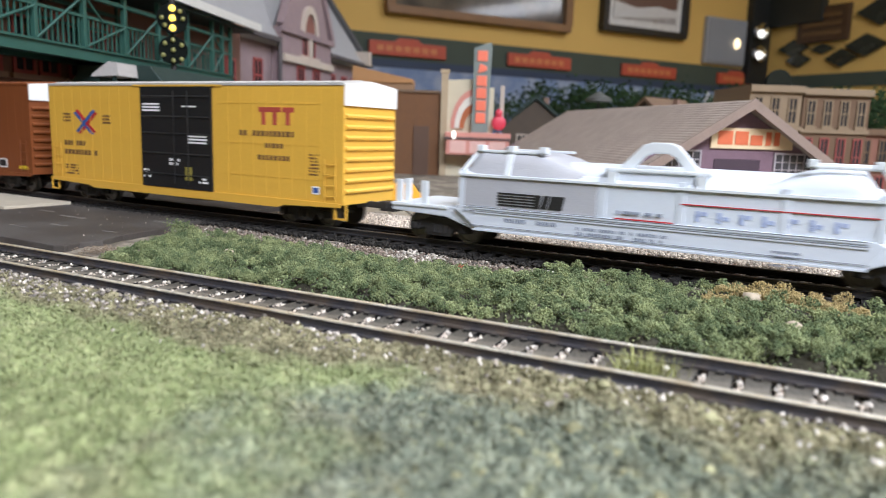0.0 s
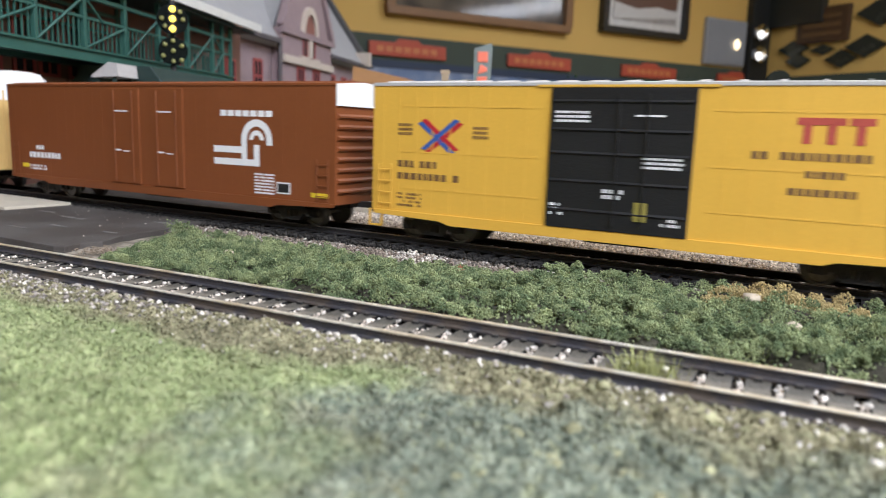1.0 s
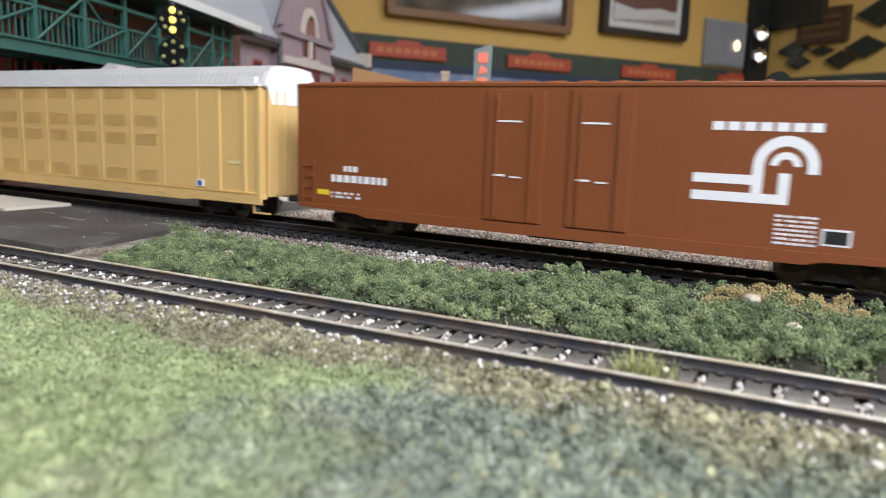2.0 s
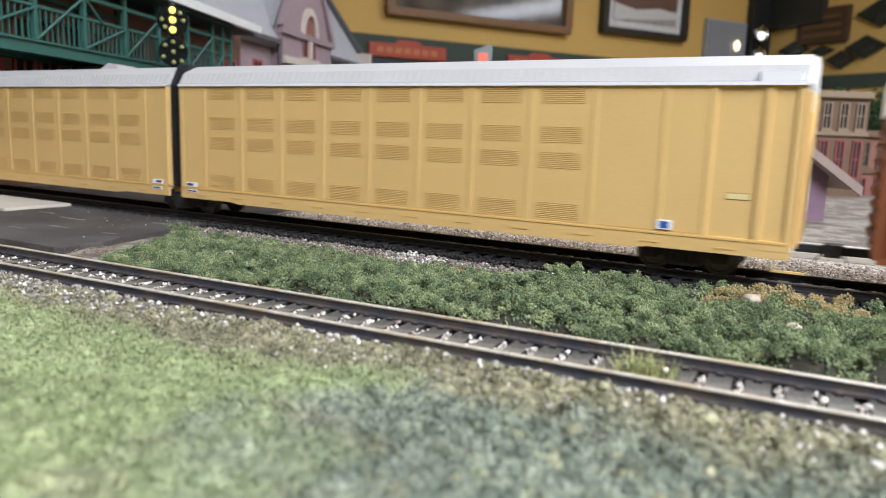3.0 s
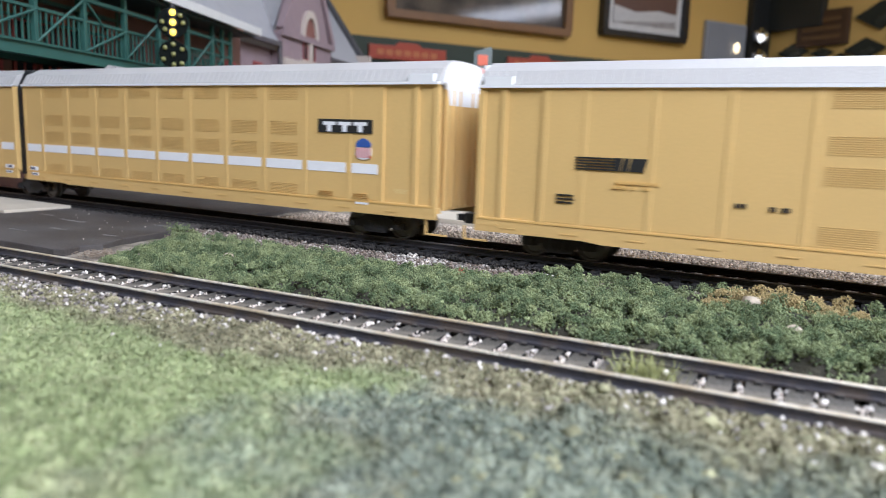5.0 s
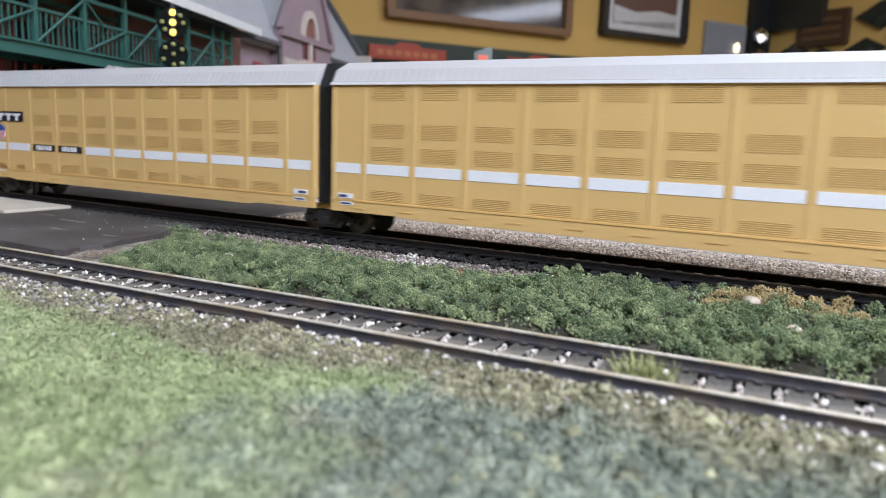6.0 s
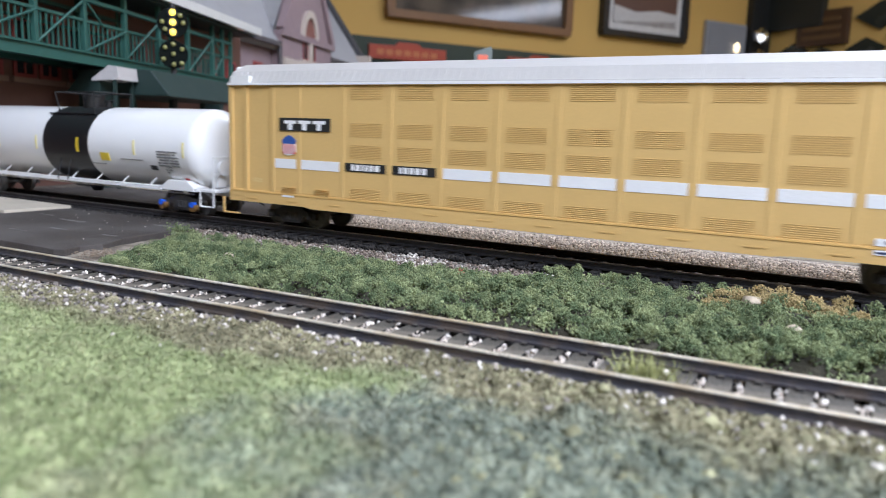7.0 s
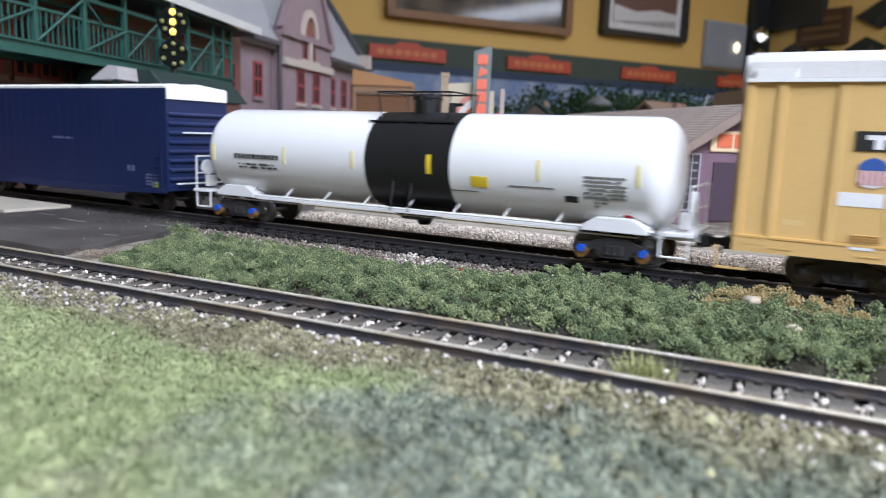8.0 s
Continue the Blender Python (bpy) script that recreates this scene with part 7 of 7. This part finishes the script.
for k in range(3):
    part("letter_bar", Geo().box(-0.0235, -0.020, -0.300, -0.165, 0.395 + k * 0.028, 0.408 + k * 0.028), mat("ochre_letter", (0.12, 0.065, 0.025), 0.5), t)

# ---- planting ----
R = np.random.RandomState(77)
CRUMBS = [ball_shape(1, 1.5, 100 + k, 0.9) for k in range(10)]


def bush_top(x, y):
    """Height of the low hedge mat between the tracks."""
    near = (y - near_line(x) - 0.0168 - 0.0026 * np.clip((x + 0.11) / 0.06, 0, 1) - 0.0024 * bumps(x, y, 0.007, 38)) / 0.0025
    far = (-0.0265 - 0.0100 * np.clip((-0.070 - x) / 0.02, 0, 1) + 0.0050 * np.clip((-0.150 - x) / 0.02, 0, 1) - 0.004 * bumps(x, y, 0.012, 37) - y) / 0.005
    left = (x + 0.212 + 0.5 * (y + 0.089)) / 0.007
    e = np.clip(np.minimum(np.minimum(near, far), left), -1, 1)
    return e, TOP + 0.0006 + np.clip(e + 0.25, 0, 1) ** 0.5 * (0.0022 + 0.0034 * bumps(x, y, 0.012, 31) + 0.0044 * bumps(x, y, 0.0056, 32)) * np.clip(0.66 + (x + 0.23) / 0.16 * 0.34, 0.6, 1.0) * (1 - 0.45 * np.clip((y + 0.066) / 0.022, 0, 1) * np.clip((-0.072 - x) / 0.02, 0, 1))


# clumps on a jittered grid, each a handful of feathery lobes with gaps between the clumps
gx, gy = np.meshgrid(np.arange(-0.25, 0.12, 0.0041), np.arange(-0.108, -0.024, 0.0036))
x = (gx + 0.00205 * (np.arange(len(gx)) % 2)[:, None]).ravel() + R.uniform(-0.0014, 0.0014, gx.size)
y = gy.ravel() + R.uniform(-0.0014, 0.0014, gx.size)
e, z = bush_top(x, y)
ok = (e > 0.0) & (R.rand(len(x)) < 0.93)
x, y, z, e = x[ok], y[ok], z[ok], e[ok]
tan = 0.35 * bumps(x, y, 0.006, 33) + 0.30 * R.rand(len(x)) + 0.95 * np.exp(-((x + 0.008) ** 2 / 0.00045 + (y + 0.040) ** 2 / 0.00012)) + 0.7 * np.exp(-((x + 0.024) ** 2 / 0.00002 + (y + 0.046) ** 2 / 0.00002)) + 0.35 * np.exp(-((x + 0.165) ** 2 / 0.0008 + (y + 0.036) ** 2 / 0.00006)) > 0.76
for which, m, name, label in ((~tan, BUSH, "hedge", "low dark green foam hedge between the tracks"), (tan, BUSH_TAN, "dry_hedge", "tan dry patch of the foam hedge")):
    c = np.stack([x[which], y[which], z[which]], -1)
    r = R.uniform(0.0017, 0.0030, len(c))
    c[:, 2] += R.normal(0, 0.0007, len(c)) - r * 0.70
    lobes, k = 12, 20
    d = R.normal(0, 1, (len(c), lobes, 3))
    d /= np.linalg.norm(d, axis=2)[:, :, None]
    d[:, :, 2] = np.abs(d[:, :, 2]) * 1.05 - 0.15
    L = c[:, None, :] + d * r[:, None, None] * 0.72
    lr = r[:, None] * R.uniform(0.28, 0.48, (len(c), lobes))
    d = R.normal(0, 1, (len(c), lobes, k, 3))
    d /= np.linalg.norm(d, axis=3)[..., None]
    P = (L[:, :, None, :] + d * (lr[:, :, None, None] * R.uniform(0.8, 1.12, (len(c), lobes, k, 1)))).reshape(-1, 3)
    stuff(name, flakes(name, P, R.uniform(0.00014, 0.00033, len(P)), m, R, True), label, "hedge")


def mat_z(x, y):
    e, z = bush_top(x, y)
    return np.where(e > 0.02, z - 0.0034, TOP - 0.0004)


# sheet below the clumps, coloured dark for the shade in their crevices
sheet("hedge_base", -0.255, 0.12, -0.112, -0.022, 0.0012, mat_z, mat("hedge_gap_shade", (0.040, 0.036, 0.022), 0.95, size=0.004, vary=0.4, bump=0.6), "dark sheet painted as the shade between the hedge's clumps", "hedge", "stuff")
# sparse low growth that covers the dark sheet
n = 32000
x, y = R.uniform(-0.25, 0.12, n), R.uniform(-0.108, -0.026, n)
e, z = bush_top(x, y)
ok = e > 0.02
P = np.stack([x[ok], y[ok], mat_z(x[ok], y[ok]) + R.uniform(0.0, 0.0010, int(ok.sum()))], -1)
stuff("hedge_undergrowth", flakes("hedge_undergrowth", P, R.uniform(0.0003, 0.0006, len(P)), BUSH, R), "sparse green undergrowth of the hedge", "hedge")
for bx, by, s in ((-0.2455, -0.062, 0.0016), (-0.172, -0.077, 0.0022), (-0.0060, -0.0615, 0.0022), (-0.0165, -0.0490, 0.0024)):
    t = new("stone", raw_mesh("rock", ball_shape(2, 0.42, int(bx * -1e4), 0.55)[0] * s, ball_shape(2, 0.42, 1)[1], mat("tan_rock", (0.42, 0.35, 0.26), 0.85, size=0.003, vary=0.2)))
    e, zz = bush_top(np.array([bx]), np.array([by]))
    t.location = (bx, by, float(max(zz[0], -0.005)) - 0.0004)
    tagged(t, "pale tan stone lying in the hedge", "stone", "stones in the hedge")

# a taller sprig at the hedge's far corner, and a few red blossoms
s = R.normal(0, 1, (260, 3)) * np.array([0.0024, 0.0020, 0.0010])
stuff("hedge_sprig", flakes("hedge_sprig", s + np.array([-0.236, -0.0415, -0.0012]), R.uniform(0.0003, 0.0006, 260), BUSH, R), "bright green sprig standing above the hedge", "shrub")
s = np.concatenate([R.normal(0, 0.0006, (14, 3)) + np.array([px_, py_, 0.0]) for px_, py_ in ((-0.0955, -0.0585), (-0.0930, -0.0630))])
e, zz = bush_top(s[:, 0], s[:, 1])
s[:, 2] = zz + 0.0006
stuff("blossoms", flakes("blossoms", s, R.uniform(0.00016, 0.00034, len(s)), mat("red_blossom", (0.5, 0.07, 0.05), 0.8, vary=0.2, island=0.4), R), "few tiny red blossoms in the hedge", "flowers")

# foam crumbs on the lawn, stones and straw at its edge
n = 60000
x = R.uniform(-0.26, 0.05, n)
y = R.uniform(-0.2, -0.122, n)
ok = y < near_line(x) - 0.012 - 0.007 * np.clip((-0.08 - x) / 0.05, 0, 1) * R.rand(n) ** 0.3
x, y = x[ok], y[ok]
P = np.stack([x, y, turf_z(x, y) + 0.0001], -1)
stuff("turf_crumbs", flakes("turf_crumbs", P, R.uniform(0.0003, 0.0008, len(P)), TURF, R), "loose foam crumbs on the lawn", "grass")
n = 650
x = R.uniform(-0.24, 0.04, n)
y = near_line(x) - 0.012 - np.abs(R.normal(0, 0.011, n))
P = np.stack([x, y, turf_z(x, y)], -1)
stuff("lawn_stones", scatter("lawn_stones", PEBBLES, P, R.uniform(0.0002, 0.00055, n), STONE_W, R), "small pale stones strewn on the lawn", "gravel")
n = 50
x = R.uniform(-0.045, 0.03, n)
y = R.uniform(-0.185, -0.13, n)
P = np.stack([x, y, turf_z(x, y)], -1)
stuff("straw_clumps", scatter("straw_clumps", [ball_shape(2, 0.9, 60 + k, 0.6) for k in range(4)], P, R.uniform(0.0006, 0.0014, n), STRAW, R), "straw yellow foam clumps on the lawn", "grass")


def blades(name, cx, cy, z, n, spread, length, material, label):
    """A tuft of thin tapering grass blades."""
    vs, fs = [], []
    for k in range(n):
        a, l = R.uniform(0, 6.283), length * R.uniform(0.5, 1.0)
        bx, by = cx + R.normal(0, spread), cy + R.normal(0, spread * 0.6)
        lean = R.uniform(0.1, 0.8)
        w = 0.00011
        sx, sy = -math.sin(a) * w, math.cos(a) * w
        i = len(vs)
        for q, ww in ((0.0, 1.0), (0.5, 0.7), (1.0, 0.12)):
            px, py, pz = bx + math.cos(a) * lean * l * q * q, by + math.sin(a) * lean * l * q * q, z + l * q * (1 - 0.25 * lean * q)
            vs += [(px - sx * ww, py - sy * ww, pz), (px + sx * ww, py + sy * ww, pz)]
        fs += [(i, i + 1, i + 3, i + 2), (i + 2, i + 3, i + 5, i + 4)]
    ob = new(name, raw_mesh(name, np.array(vs), np.array(fs), material))
    return tagged(ob, label, "grass", "", "stuff")


blades("grass_tuft", -0.0285, -0.1125, -0.0050, 380, 0.0030, 0.0082, GRASS, "tuft of green straw grass between the rails")
blades("grass_tuft", -0.120, -0.097, -0.0050, 60, 0.0020, 0.0045, GRASS, "small grass tuft beside the siding")


def leaf_shapes():
    return [ball_shape(1, 1.0, 300 + k, 0.6) for k in range(6)]


LEAVES = leaf_shapes()
LEAF = mat("model_tree_foliage", (0.022, 0.045, 0.016), 0.9, size=0.02, grain=0.003, vary=0.35, island=0.5, spec=0.2)
BARK = mat("model_tree_bark", (0.06, 0.04, 0.03), 0.9, size=0.004, vary=0.3)


def tree(x, y, h, seed):
    r = np.random.RandomState(seed)
    t = thing("model_tree", pose(x, y, TOP, 0, 0, seed * 37), "dark green model tree with a ragged crown", "tree", "model trees")
    g = Geo().tube((0, 0, -0.001), (0.002, 0, h * 0.55), h * 0.035, h * 0.016, n=8)
    tips = []
    for k in range(7):
        a = k * 2.4 + r.rand()
        p = (0.001, 0, h * (0.25 + 0.05 * k))
        q = (math.cos(a) * h * 0.24, math.sin(a) * h * 0.24, h * (0.48 + 0.06 * k))
        g.tube(p, q, h * 0.013, h * 0.005, n=5)
        tips.append(q)
    tips.append((0, 0, h * 0.85))
    part("trunk", g, BARK, t)
    P, S = [], []
    for q in tips:
        d = r.normal(0, 1, (70, 3)) * np.array([0.11, 0.11, 0.085]) * h
        P.append(np.array(q) + d)
        S.append(r.uniform(0.012, 0.030, 70) * h)
    part("crown", scatter("crown", LEAVES, np.concatenate(P), np.concatenate(S), LEAF, r), None, t, "ragged dark green crown")


for k, (x, y, h) in enumerate(((-0.36, 0.95, 0.12), (-0.31, 1.02, 0.13), (-0.20, 0.98, 0.12), (-0.10, 0.92, 0.11), (-0.30, 1.22, 0.15), (-0.06, 1.10, 0.125), (0.02, 1.00, 0.11), (-0.45, 1.05, 0.14), (-0.27, 0.60, 0.055), (-0.235, 0.57, 0.045), (-0.12, 1.25, 0.14), (-0.50, 0.86, 0.11), (-0.17, 0.70, 0.06), (-0.40, 1.15, 0.15), (-0.35, 1.25, 0.15), (-0.22, 1.30, 0.15), (-0.17, 1.12, 0.14), (-0.02, 1.20, 0.14), (0.05, 1.15, 0.13), (-0.26, 0.90, 0.10), (-0.15, 0.86, 0.10), (-0.05, 0.80, 0.09), (-0.42, 0.80, 0.10), (-0.55, 1.15, 0.15), (-0.48, 1.25, 0.16), (-0.08, 1.35, 0.15), (0.04, 1.35, 0.15))):
    tree(x, y, h, 40 + k)


# ---- what moves ----
def ahead(t):
    """How far the train has come after t seconds."""
    return 0.2045 * t - 0.0075 * min(1.0, max(0.0, t - 0.15) / 2.45)


def motions():
    times = [k / 30 for k in range(0, 241)]
    for car, x in CARS:
        walk(car, [(t, pose(x + ahead(t), 0, 0)) for t in times])
    for axle, x, z, r in AXLES:
        walk(axle, [(k / 30, pose(x, 0, z, 0, math.degrees(ahead(k / 30) / r) % 360, 0)) for k in range(0, 241)])


motions()
